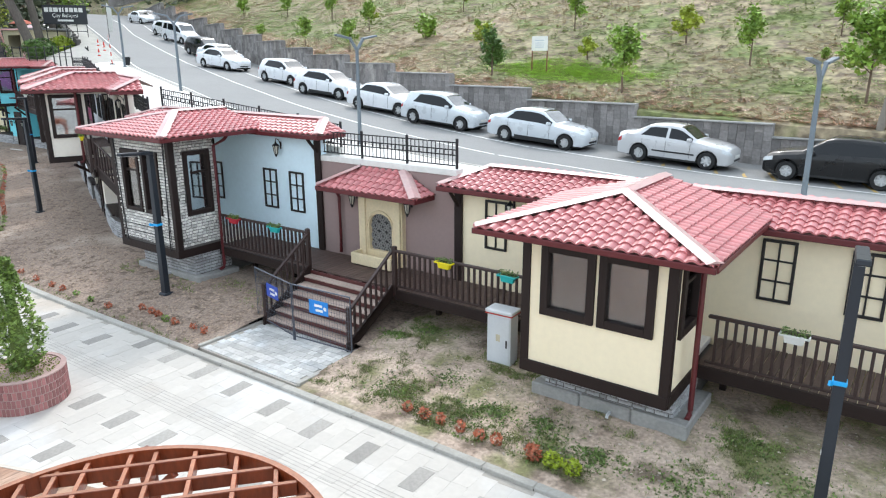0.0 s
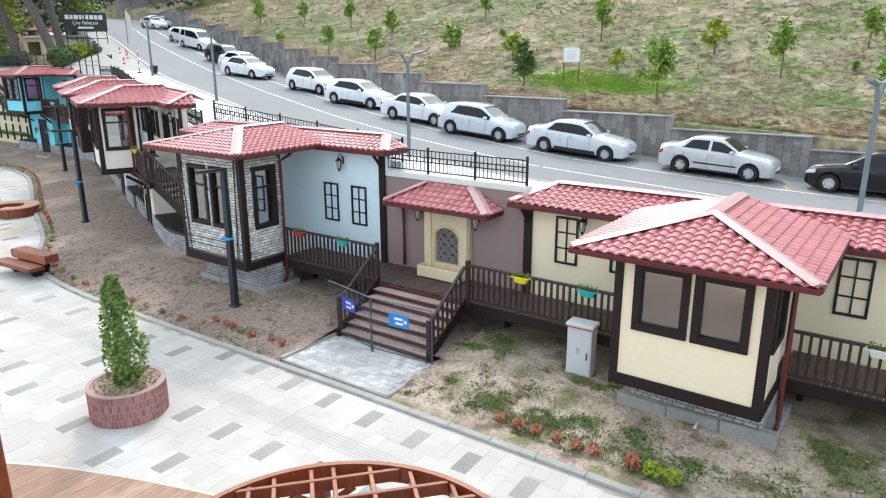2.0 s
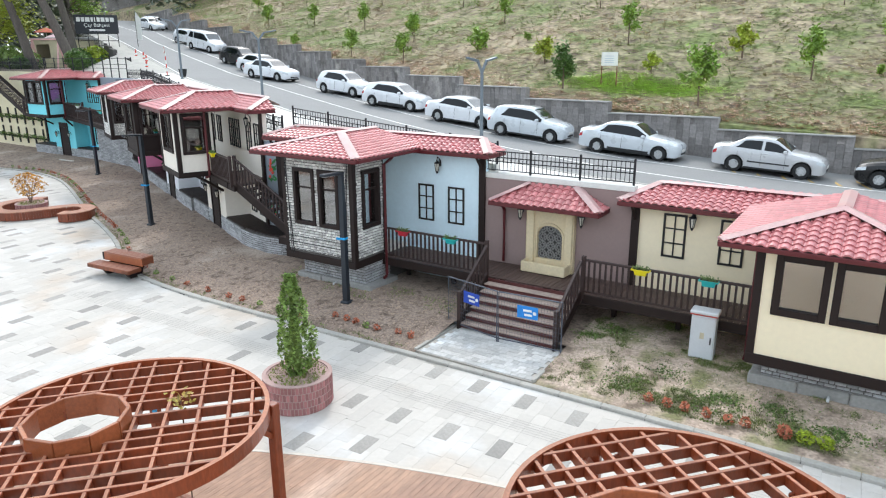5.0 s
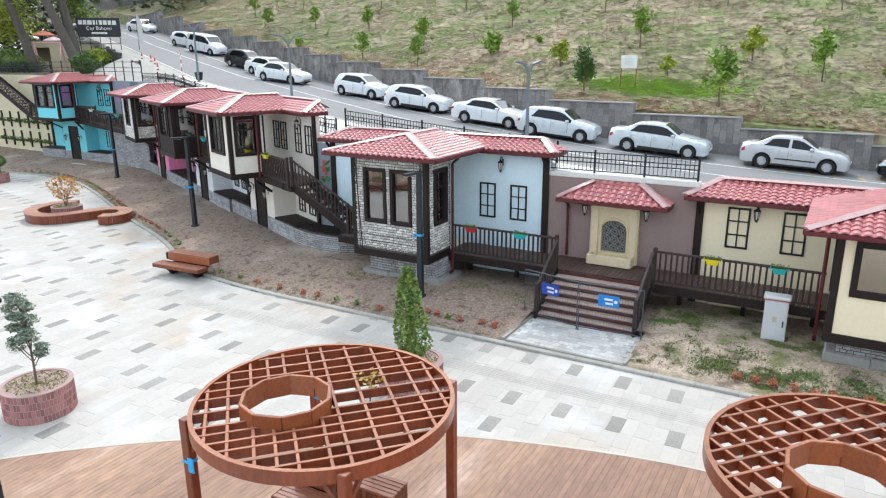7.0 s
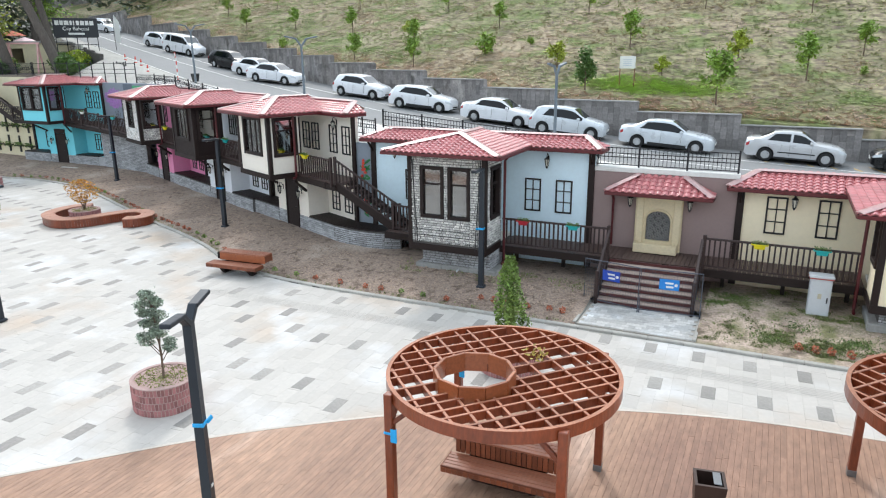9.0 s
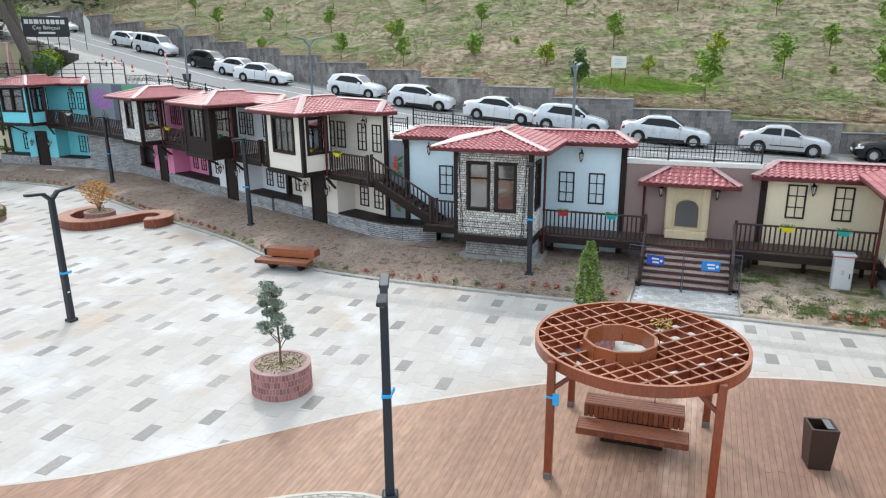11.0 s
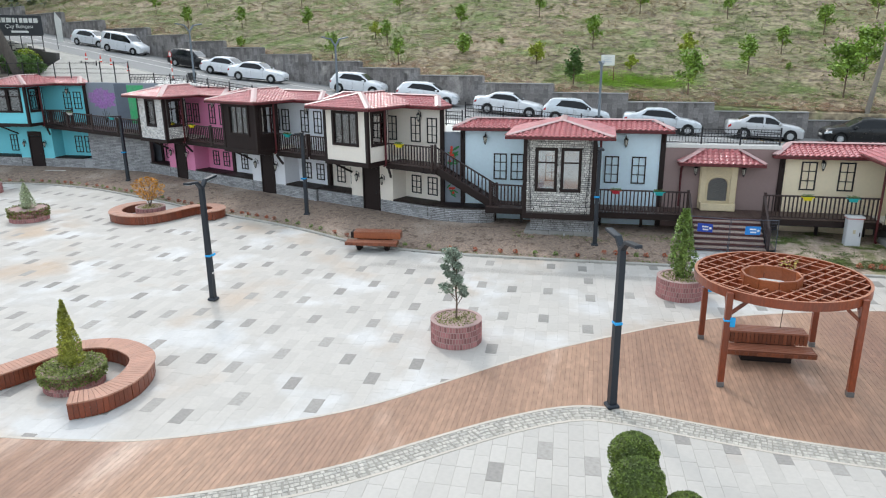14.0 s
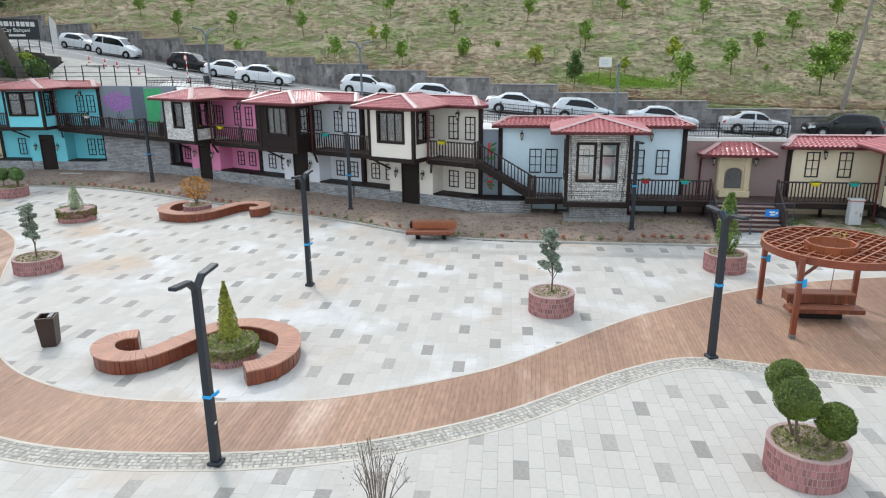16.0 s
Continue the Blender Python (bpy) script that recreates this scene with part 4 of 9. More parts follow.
part("gutter", Build().box(-x - 0.04, x + 0.04, -0.85, -0.76, 3.18, 3.3, 0.012).box(-x - 0.05, -x + 0.02, -0.76, -0.01, 3.18, 3.3, 0.01).box(x - 0.02, x + 0.05, -0.76, -0.01, 3.18, 3.3, 0.01), M["fascia"], niche, "dark red fascia")
part("soffit", Build().box(-x + 0.02, x - 0.02, -0.76, -0.01, 3.2, 3.23), M["trim"], niche)
part("downpipe", Build().tube([(-1.58, -0.6, 3.2), (-1.58, -0.2, 3.05), (-1.58, -0.1, 2.9), (-1.58, -0.1, 1.25)], 0.05, 8), M["fascia"], niche, smooth=True)
for x in (-0.98, 1.0):
    wall_lantern(niche, x, 0, 2.95)
structure("wall_mauve", Build().wall((-14.5, 13.8), (-9.72, 13.8), 0.0, 3.86, 0.25), M["mauve"], "mauve rendered retaining wall between the houses")
structure("wall_coping", Build().box(-14.5, -9.72, 13.77, 14.08, 3.86, 4.02, 0.01), M["sidewalk"], "white wall coping under the iron fence")

# timber terrace in front of the houses
terrace = thing("timber_terrace", "brown timber terrace with railings and broad steps", "terrace", 0, 0)
DZ = 1.17
for xa, xb in ((-22.3, -20.44), (-17.46, -13.55), (-10.5, -5.97), (-3.13, 1.4)):
    part("edge_beam", Build().box(xa, xb, 12.2, 12.28, DZ - 0.26, DZ - 0.005, 0.01), M["trim"], terrace)
part("edge_beam", Build().box(-13.55, -10.5, 12.2, 12.26, DZ - 0.16, DZ - 0.04, 0.008), M["stepred"], terrace)
for xa, xb in ((-22.3, -20.44), (-17.46, -5.97), (-3.13, 1.4)):
    planks(terrace, xa, xb, 12.28, 13.78, DZ)
    for x in lin(xa + 0.3, xb - 0.3, max(1, int((xb - xa) / 1.8))):
        part("bearer", Build().box(x - 0.05, x + 0.05, 12.4, 13.7, DZ - 0.2, DZ - 0.04), M["trim"], terrace)
        part("stilt", Build().box(x - 0.06, x + 0.06, 13.2, 13.32, 0.1, DZ - 0.2), M["trim"], terrace)
RH = 1.03
railing(terrace, (-17.36, 12.24, DZ), (-13.55, 12.24, DZ), RH, posts=(False, True))
railing(terrace, (-10.5, 12.24, DZ), (-6.1, 12.24, DZ), RH, posts=(True, False))
railing(terrace, (-3.0, 12.24, DZ), (1.4, 12.24, DZ), RH, 0.165, posts=(False, False))
railing(terrace, (-22.1, 12.6, DZ), (-20.5, 12.45, DZ), RH, posts=(True, False))
NS = 7
y_lo, y_hi, z_lo = 10.62, 12.22, 0.06
for k in range(1, NS):
    zt = z_lo + (DZ - z_lo) * k / NS
    ya = y_lo + (y_hi - y_lo) * (k - 1) / (NS - 1)
    yb = y_lo + (y_hi - y_lo) * k / (NS - 1)
    part("riser", Build().box(-13.45, -10.6, ya, ya + 0.035, zt - 0.11, zt - 0.005, 0.004), M["stepred"], terrace)
    part("tread", Build().box(-13.45, -10.6, ya - 0.02, (ya + yb) / 2 - 0.006, zt - 0.004, zt + 0.03, 0.005).box(-13.45, -10.6, (ya + yb) / 2 + 0.006, yb + 0.02, zt - 0.004, zt + 0.03, 0.005), M["tread"], terrace)
for x in (-13.5, -10.55):
    b = Build()
    b.add([(x - 0.03, y_lo - 0.1, 0.02), (x - 0.03, y_lo - 0.1, 0.3), (x - 0.03, y_hi, DZ + 0.1), (x - 0.03, y_hi, DZ - 0.2), (x + 0.03, y_lo - 0.1, 0.02), (x + 0.03, y_lo - 0.1, 0.3), (x + 0.03, y_hi, DZ + 0.1), (x + 0.03, y_hi, DZ - 0.2)],
          [(0, 1, 2, 3), (7, 6, 5, 4), (0, 4, 5, 1), (1, 5, 6, 2), (2, 6, 7, 3), (3, 7, 4, 0)])
    part("stringer", b, M["trim"], terrace)
    railing(terrace, (x, y_lo, 0.12), (x, y_hi - 0.05, DZ + 0.02), 0.98, 0.19, posts=(True, False), name="stair_rail")


def house_tall(name, label, cx, cy, turn, mat, bay_mat, side_mat, left=3.85, right=3.85, rail=(True, True), wins=((-0.75, 0.75),), low_mat=None, pier=True, zf=2.85, z1=5.5, rear=None, wall_wins=None):
    """A two-storey house front: a wall with balcony, and an upper bay that overhangs a ground-floor porch with its door."""
    e = thing(name, label, "house", cx, cy, 0, turn)
    w, dep = 2.8, 2.75
    h = w / 2
    stuff, budget = Build(), [150]
    part("house_wall", Build().wall((-left, dep), (right, dep), 0.0, z1 + 0.02, 0.2), M[mat], e)
    bay_shell(e, w, dep - 0.003, zf, z1, bay_mat, side_mat, [(a, b, zf + 0.98, zf + 2.42) for a, b in wins], [(0.32, 1.25, zf + 0.98, zf + 2.42)], 0.16, rear=rear, transom=0 if len(wins) == 1 else 0.68)
    bay_roof(e, w, 0.62, -0.55, z1 + 0.06, z1 + 0.58, dep + 0.1, budget, stuff)
    main_roof(e, -left - 0.1, right + 0.1, dep - 0.5, dep + 0.55, z1 + 0.04, z1 + 0.42, budget, stuff)
    finish_tiles(e, stuff)
    part("bay_underside", Build().box(-h + 0.002, h - 0.002, 0.01, dep - 0.02, zf - 0.05, zf + 0.015), M["trim"], e)
    for x in (-0.5, 0.3) if not wall_wins else ():
        lattice_window(e, x, zf + 0.92, zf + 2.12, dep, 0.6)
    dt = min(zf - 0.4, 2.45)
    lt = min(zf - 0.08, dt + 0.32)
    # ground-floor porch with door
    py = 1.72
    lm = M[low_mat or mat]
    part("porch", Build().wall((-h, py), (h, py), 0.9, zf - 0.06, 0.12, [(h - 0.5, h + 0.5, 0.9, dt)]), lm, e)
    part("porch_side", Build().wall((h, py + 0.121), (h, dep - 0.004), 0.0, zf - 0.06, 0.12), lm, e)
    part("porch_side", Build().wall((-h, dep - 0.004), (-h, py + 0.121), 0.0, zf - 0.06, 0.12), lm, e)
    part("porch_base", Build().wall((-h, py), (-0.5, py), 0.0, 0.9, 0.12), M["mortar"], e)
    part("porch_base", Build().wall((0.5, py), (h, py), 0.0, 0.9, 0.12), M["mortar"], e)
    door = part("door", Build().box(-0.46, 0.46, py - 0.03, py + 0.03, 0.2, dt - 0.02, 0.01), M["darkwood"], e, "dark brown plank door")
    part("door_frame", Build().box(-0.56, -0.47, py - 0.07, py + 0.02, 0.1, lt, 0.01).box(0.47, 0.56, py - 0.07, py + 0.02, 0.1, lt, 0.01).box(-0.47, 0.47, py - 0.07, py + 0.02, dt, lt, 0.01), M["trim"], door)
    part("handle", Build().lathe([(0.0, -0.04), (0.028, -0.03), (0.03, 0.03), (0.0, 0.04)], (0.34, py - 0.06, 1.2), 8), M["black"], door, smooth=True)
    for x in (-0.85, 0.85):
        wall_lantern(e, x, py, 1.95)
    for sx in (-1, 1):
        part("brace", Build().bar((sx * (h - 0.1), py - 0.02, zf - 0.75), (sx * (h + 0.55), py - 0.95, zf - 0.1), 0.1, 0.1, 0.01), M["trim"], e)
        part("wall_post", Build().box(sx * (right if sx > 0 else left) - 0.11, sx * (right if sx > 0 else left) + 0.11, dep - 0.1, dep - 0.003, 0.2, z1 - 0.02, 0.012), M["trim"], e)
    # lower walls and balcony on both sides
    faces = [((-h, py), (-0.56, py), 0.02, 0.9), ((0.56, py), (h, py), 0.02, 0.9)]
    for sx, ext in ((-1, left), (1, right)):
        a, b = (-ext, -h) if sx < 0 else (h, ext)
        part("low_wall", Build().box(a, b, py - 0.04, py + 0.2, -0.1, 0.92), M["greymortar"], e)
        faces.append(((a, py - 0.04), (b, py - 0.04), 0.02, 0.9))
        part("ledge", Build().box(a, b, py - 0.02, dep - 0.006, 0.925, 0.985, 0.01), M["trim"], e, "dark timber ledge behind the low wall")
        part("balcony_beam", Build().box(a + (0.02 if sx > 0 else 0), b - (0.02 if sx < 0 else 0), 1.2, 1.28, zf - 0.24, zf - 0.005, 0.01), M["trim"], e)
        planks(e, a, b, 1.285, dep - 0.006, zf, 0.2)
        pair = ((0.55 * a + 0.45 * b) - 0.65, (0.45 * a + 0.55 * b) + 0.12)
        ups, lows = wall_wins[sx] if wall_wins else (pair, pair)
        for x in ups:
            lattice_window(e, x, zf + 0.92, zf + 2.12, dep, 0.6)
        for x in lows:
            lattice_window(e, x, 1.22, 2.12 if not wall_wins else 2.4, dep, 0.6)
        wall_lantern(e, (a + b) / 2 - 0.15, dep, zf + 2.2)
        if rail[0 if sx < 0 else 1]:
            railing(e, (a + (0.06 if sx > 0 else 0.0), 1.24, zf), (b - (0.06 if sx < 0 else 0.0), 1.24, zf), 1.0, 0.17, posts=(sx < 0, sx > 0))
    stone_courses(e, faces, M["greystone"], 0.085, 0.34, 0.01, 0.035, "low_wall_stone", seed=int(abs(cx)))
    downpipe(e, h + 0.09, 1.16, z1 + 0.02, zf - 0.1, 0, reach=0.0)
    return e


E3 = house_tall("beige_house", "beige two-storey house front with overhanging bay and balcony stair", -29.15, 12.91, -23.5, "beige", M["beige"], None, right=3.72, rail=(True, False))
E4 = house_tall("white_house", "white two-storey house front with dark timber-clad bay", -36.28, 15.86, -23.5, "white", M["darkwood"], M["darkwood"], left=4.3)
E5 = house_tall("pink_house", "pink two-storey house front with white stone-faced bay", -44.0, 19.29, -24, "pink", M["white"], M["mortar"], left=3.7, right=4.05, wins=((-0.42, 0.42),), rear=M["pink"])
E6 = house_tall("turquoise_house", "turquoise two-storey house front with overhanging bay", -56.4, 21.6, 0, "turquoise", M["turquoise"], None, left=4.4, right=3.8, wins=((-1.05, -0.12), (0.02, 0.95)), zf=3.35, z1=6.0, wall_wins={-1: ((-3.7, -2.63), (-3.1,)), 1: ((2.0, 2.82), (2.4, 3.2))})
part("house_wall", Build().wall((3.801, 2.75), (4.5, 2.75), 0.0, 3.2, 0.2), M["turquoise"], E6)
part("wall_post", Build().box(4.4, 4.56, 2.62, 2.747, 0.9, 3.1, 0.012), M["trim"], E6)
part("low_wall", Build().box(3.801, 4.45, 1.68, 1.92, -0.1, 0.92), M["greystone"], E6)
stone_courses(E5, [((1.4, 1.41), (1.4, 1.45), 3.05, 5.4), ((1.4, 0.2), (1.4, 1.41), 3.05, 3.72), ((-1.29, 0.0), (-0.53, 0.0), 3.02, 5.4), ((0.53, 0.0), (1.29, 0.0), 3.02, 5.4), ((-0.53, 0.0), (0.53, 0.0), 3.02, 3.72)], M["stonestuff"], 0.095, 0.14, 0.012, 0.025, "bay_stone", 7)

# retaining walls of the row, where no house front stands
structure("wall_grey", Build().wall((-24.62, 13.95), (-23.72, 13.82), 0.0, 4.35, 0.2), M["greywall"], "grey-blue painted wall between two houses")
structure("wall_mural", Build().wall((-52.6, 24.37), (-46.35, 23.38), 0.0, 6.1, 0.3), M["greywall"], "grey painted retaining wall with a mural")
structure("wall_stucco", Build().wall((-90, 25.6), (-60.85, 24.4), 0.0, 6.4, 0.3), M["stucco"], "cream stucco retaining wall")

# stair from the upper balcony down to the terrace
stair = thing("balcony_stair", "brown timber stair from the beige house's balcony to the terrace", "stair", 0, 0)
top, bot = Vector((-24.67, 12.48, 2.87)), Vector((-21.85, 12.66, 1.17))
side = Vector((top - bot)).cross(Vector((0, 0, 1))).normalized()
if side.y < 0:
    side = -side
for off in (0.0, 1.05):
    o = side * off
    part("stringer", Build().bar(top + o + Vector((0, 0, -0.1)), bot + o + Vector((0, 0, -0.1)), 0.07, 0.32, 0.01), M["trim"], stair)
for k in range(10):
    c = top.lerp(bot, (k + 0.5) / 10)
    d = (bot - top)
    d.z = 0
    d.normalize()
    a = c + side * 0.04
    part("tread", Build().bar(a + Vector((0, 0, 0.02)), a + side * 0.97 + Vector((0, 0, 0.02)), 0.3, 0.045, 0.006), M["rail"], stair)
railing(stair, top, bot, 1.0, 0.17, posts=(True, True), name="stair_rail")
part("landing", Build().prism([(-25.35, 12.72), (-24.62, 12.42), (-24.5, 13.55), (-25.2, 13.85)], 2.79, 2.855), M["plank"], stair, "plank landing at the head of the stair")
part("landing_beam", Build().bar((-25.4, 12.66, 2.7), (-24.62, 12.36, 2.7), 0.08, 0.24, 0.01), M["trim"], stair)
railing(E3, (1.46, 1.24, 2.85), (4.2, 1.24, 2.85), 1.0, 0.17, posts=(False, True))
lw = Build()
ring = [(-25.2, 13.0), (-24.3, 12.72), (-23.4, 12.62), (-22.6, 12.7), (-22.0, 12.95)]
for (xa, ya), (xb, yb) in zip(ring, ring[1:]):
    lw.bar((xa, ya + 0.1, 0.45), (xb, yb + 0.1, 0.45), 0.22, 0.98)
low = structure("wall_low", lw, M["mortar"], "low curved garden wall faced with grey split stone")
stone_courses(low, [(ring[i], ring[i + 1], 0.0, 0.92) for i in range(len(ring) - 1)], M["greystone"], 0.085, 0.34, 0.01, 0.035, "low_wall_stone", 11)
structure("ledge", Build().prism([(-25.1, 13.1), (-24.3, 12.85), (-23.4, 12.75), (-22.6, 12.82), (-22.0, 13.1), (-22.0, 13.75), (-25.0, 13.9)], 0.925, 0.985), M["trim"], "dark timber ledge behind the low wall")

# balcony between the pink and the turquoise house, over a stone-faced wall
link = thing("balcony_walkway", "brown timber balcony walkway along the mural wall", "walkway", 0, 0)
pa, pb = Vector((-54.95, 22.85, 3.35)), Vector((-46.35, 21.6, 2.85))
part("edge_beam", Build().bar(pa + Vector((0, 0, -0.13)), pb + Vector((0, 0, -0.13)), 0.08, 0.26, 0.01), M["trim"], link)
rl = railing(link, pa, pb, 1.0, 0.17, posts=(True, True))
for f_ in (0.25, 0.5, 0.75):
    c = pa.lerp(pb, f_)
    part("post", Build().box(c.x - 0.055, c.x + 0.055, c.y - 0.055, c.y + 0.055, c.z - 0.12, c.z + 1.06, 0.012), M["rail"], rl)
fl = Build()
fl.slab([pa, pb, pb + Vector((0.25, 1.75, 0)), pa + Vector((0.2, 1.5, 0))], 0.08)
part("floor", fl, M["plank"], link)
sw = structure("wall_stone", Build().wall((-51.9, 23.22), (-46.6, 22.4), -0.1, 2.9, 0.3), M["mortar"], "stone-faced wall under the balcony walkway")
stone_courses(sw, [((-51.9, 23.22), (-46.6, 22.4), 0.0, 2.88)], M["greystone"], 0.1, 0.42, 0.01, 0.035, "wall_stone_facing", 12)


def splash(b, c, u, v, r, n=22, seed=0):
    """An uneven painted patch in the plane of u and v."""
    rnd = random.Random(seed)
    pts = [c + (u * math.cos(2 * math.pi * k / n) * r[0] + v * math.sin(2 * math.pi * k / n) * r[1]) * rnd.uniform(0.75, 1.15) for k in range(n)]
    b.add([c] + pts, [(0, 1 + k, 1 + (k + 1) % n) for k in range(n)])


mural = thing("mural", "painted mural of a purple tree on the grey wall", "mural", 0, 0)
mu, mn = Vector((6.25, -0.99, 0)).normalized(), Vector((-0.157, -0.988, 0))


def on_wall(s, z, lift=0.006):
    return Vector((-52.6, 24.37, 0)) + mu * s + mn * lift + Vector((0, 0, z))


b = Build()
splash(b, on_wall(1.55, 5.05, 0.008), mu, Vector((0, 0, 1)), (1.3, 0.66), 40, seed=3)
part("tree_crown", b, material("purple_wall_paint", S(164, 112, 178), 0.85, coarse=(2.2, 0.3), fine=(9, 0.3), tint=S(148, 128, 162)), mural, "purple painted crown")
b = Build()
for s_, t_ in ((1.35, -0.25), (1.55, 0.0), (1.75, 0.2), (1.95, 0.35)):
    b.add([on_wall(1.6 + t_ * 0.2, 3.4), on_wall(1.66 + t_ * 0.2, 3.4), on_wall(s_ + 0.04, 4.4 - abs(t_)), on_wall(s_, 4.4 - abs(t_))], [(0, 1, 2, 3)])
part("tree_stem", b, M["frame"], mural)
b = Build()
b.add([on_wall(3.9, 3.4), on_wall(4.9, 3.4), on_wall(5.3, 5.95), on_wall(3.82, 5.95)], [(0, 1, 2, 3)])
part("green_shape", b, material("green_wall_paint", S(64, 176, 112), 0.85, coarse=(1.5, 0.3), fine=(9, 0.25), tint=S(96, 160, 122)), mural, "bright green painted shape")
b = Build()
b.add([on_wall(2.75, 3.4, 0.004), on_wall(3.9, 3.4, 0.004), on_wall(3.82, 6.05, 0.004), on_wall(2.7, 6.05, 0.004)], [(0, 1, 2, 3)])
part("dark_band", b, material("slate_wall_paint", S(104, 112, 124), 0.88), mural)
fm = thing("flower_mural", "painted red flowers with green leaves on grey-blue wall", "mural", 0, 0)
fu = Vector((0.99, -0.14, 0)).normalized()
for z, s_ in ((3.3, 4), (1.8, 5)):
    g, r = Build(), Build()
    rnd = random.Random(s_)
    for k in range(15):
        c = Vector((-24.15, 13.87, z)) + fu * rnd.uniform(-0.22, 0.22) + Vector((0, -0.012, rnd.uniform(-0.5, 0.5)))
        splash(g, c, (fu + Vector((0, 0, rnd.uniform(-1, 1)))).normalized(), Vector((0, 0, 1)), (0.16, 0.05), 8, k)
    for k in range(7):
        c = Vector((-24.15, 13.862, z)) + fu * rnd.uniform(-0.15, 0.15) + Vector((0, -0.018, rnd.uniform(-0.35, 0.35)))
        splash(r, c, fu, Vector((0, 0, 1)), (0.08, 0.07), 9, k)
    part("painted_leaves", g, material("mural_green", S(58, 130, 76), 0.85), fm)
    part("painted_blooms", r, material("mural_red", S(206, 72, 58), 0.85), fm)

# slatted plant racks and stair by the stucco wall
for row, (z, xa, xb) in enumerate(((2.7, -68.6, -61.6), (1.15, -68.6, -61.6))):
    for k in range(6):
        x = xa + (xb - xa) * k / 5
        rk = thing("plant_rack", "dark slatted rack with trailing plants on the stucco wall", "plant rack", x, 24.2 - (60.85 + x) * 0.0412, z, 0, "plant racks on the stucco wall")
        part("slat", Build().box(-0.07, 0.07, 0.1, 0.2, -0.55, 0.75, 0.01), M["frame"], rk)
        part("shelf", Build().box(-0.5, 0.5, -0.05, 0.2, -0.06, 0.0, 0.01), M["frame"], rk)
        g = Build()
        for j in range(70):
            leaf(g, Vector((random.uniform(-0.5, 0.5), random.uniform(-0.1, 0.12), random.uniform(-0.12, 0.22))), 0.16)
        part("plant", g, M["leaf"], rk, kind="stuff")
st2 = thing("balcony_stair", "dark timber stair climbing the stucco wall to the turquoise house", "stair", 0, 0)
ta, tb = Vector((-60.9, 22.9, 3.3)), Vector((-67.5, 22.9, 6.6))
for off in (0.0, 1.1):
    part("stringer", Build().bar(ta + Vector((0, off, 0)), tb + Vector((0, off, 0)), 0.08, 0.34, 0.01), M["trim"], st2)
for k in range(16):
    c = ta.lerp(tb, (k + 0.5) / 16)
    part("tread", Build().box(c.x - 0.18, c.x + 0.18, c.y + 0.05, c.y + 1.05, c.z, c.z + 0.05), M["rail"], st2)
railing(st2, ta, tb, 0.95, 0.2, posts=(True, True), name="stair_rail")

# boxes of flowers on the railings
def paint_mat(name, rgb):
    return material(name, S(*rgb), 0.45, coarse=(3, 0.08), fine=(20, 0.04), bump=None)


YEL, TEA, RED, WHI = paint_mat("yellow_plastic", (232, 214, 20)), paint_mat("teal_plastic", (30, 176, 176)), paint_mat("red_plastic", (196, 40, 56)), paint_mat("white_plastic", (226, 226, 222))
for x, m_, c_ in ((-16.55, RED, "red"), (-14.75, TEA, "teal"), (-8.9, YEL, "yellow"), (-7.2, TEA, "teal"), (-1.55, WHI, "white")):
    flower_box(x, 12.13, 1.17 + 0.84, 0, m_, c_ + " plastic flower box hung on the timber railing")
for e_, x, y, m_, c_, z in ((E3, 2.35, 1.12, YEL, "yellow", 3.68), (E4, 2.5, 1.12, TEA, "teal", 3.68), (E5, 2.4, 1.12, YEL, "yellow", 3.68)):
    p = e_.matrix_basis @ Vector((x, y, z))
    flower_box(p.x, p.y, p.z, math.degrees(e_.matrix_basis.to_euler().z), m_, c_ + " plastic flower box hung on the balcony railing")
for t_ in (0.3, 0.72):
    p = pa.lerp(pb, t_)
    flower_box(p.x, p.y - 0.14, p.z + 0.83, -8, WHI if t_ < 0.5 else TEA, ("white" if t_ < 0.5 else "teal") + " plastic flower box hung on the walkway railing")

# electric cabinet
cab = thing("electric_cabinet", "light grey metal electric cabinet with red-edged lid on the bare ground", "cabinet", -7.14, 11.85, 0.2, 2)
GRY = material("light_grey_enamel", S(206, 209, 212), 0.4, coarse=(2, 0.06), fine=(20, 0.03), bump=None)
part("body", Build().box(-0.29, 0.29, -0.17, 0.17, 0.0, 1.22, 0.012), GRY, cab)
part("lid", Build().box(-0.33, 0.33, -0.21, 0.21, 1.245, 1.33, 0.02), GRY, cab)
part("lid_edge", Build().box(-0.325, 0.325, -0.205, 0.205, 1.222, 1.245, 0.004), material("red_edge", S(186, 60, 52), 0.5), cab)
d_ = part("door", Build().box(-0.26, 0.26, -0.185, -0.171, 0.06, 1.17, 0.005), GRY, cab)
part("handle", Build().box(0.18, 0.215, -0.2, -0.186, 0.5, 0.68, 0.006), M["black"], d_)
part("badge", Build().box(-0.06, 0.04, -0.189, -0.186, 0.62, 0.78), material("pale_badge", S(196, 186, 160), 0.5), d_)

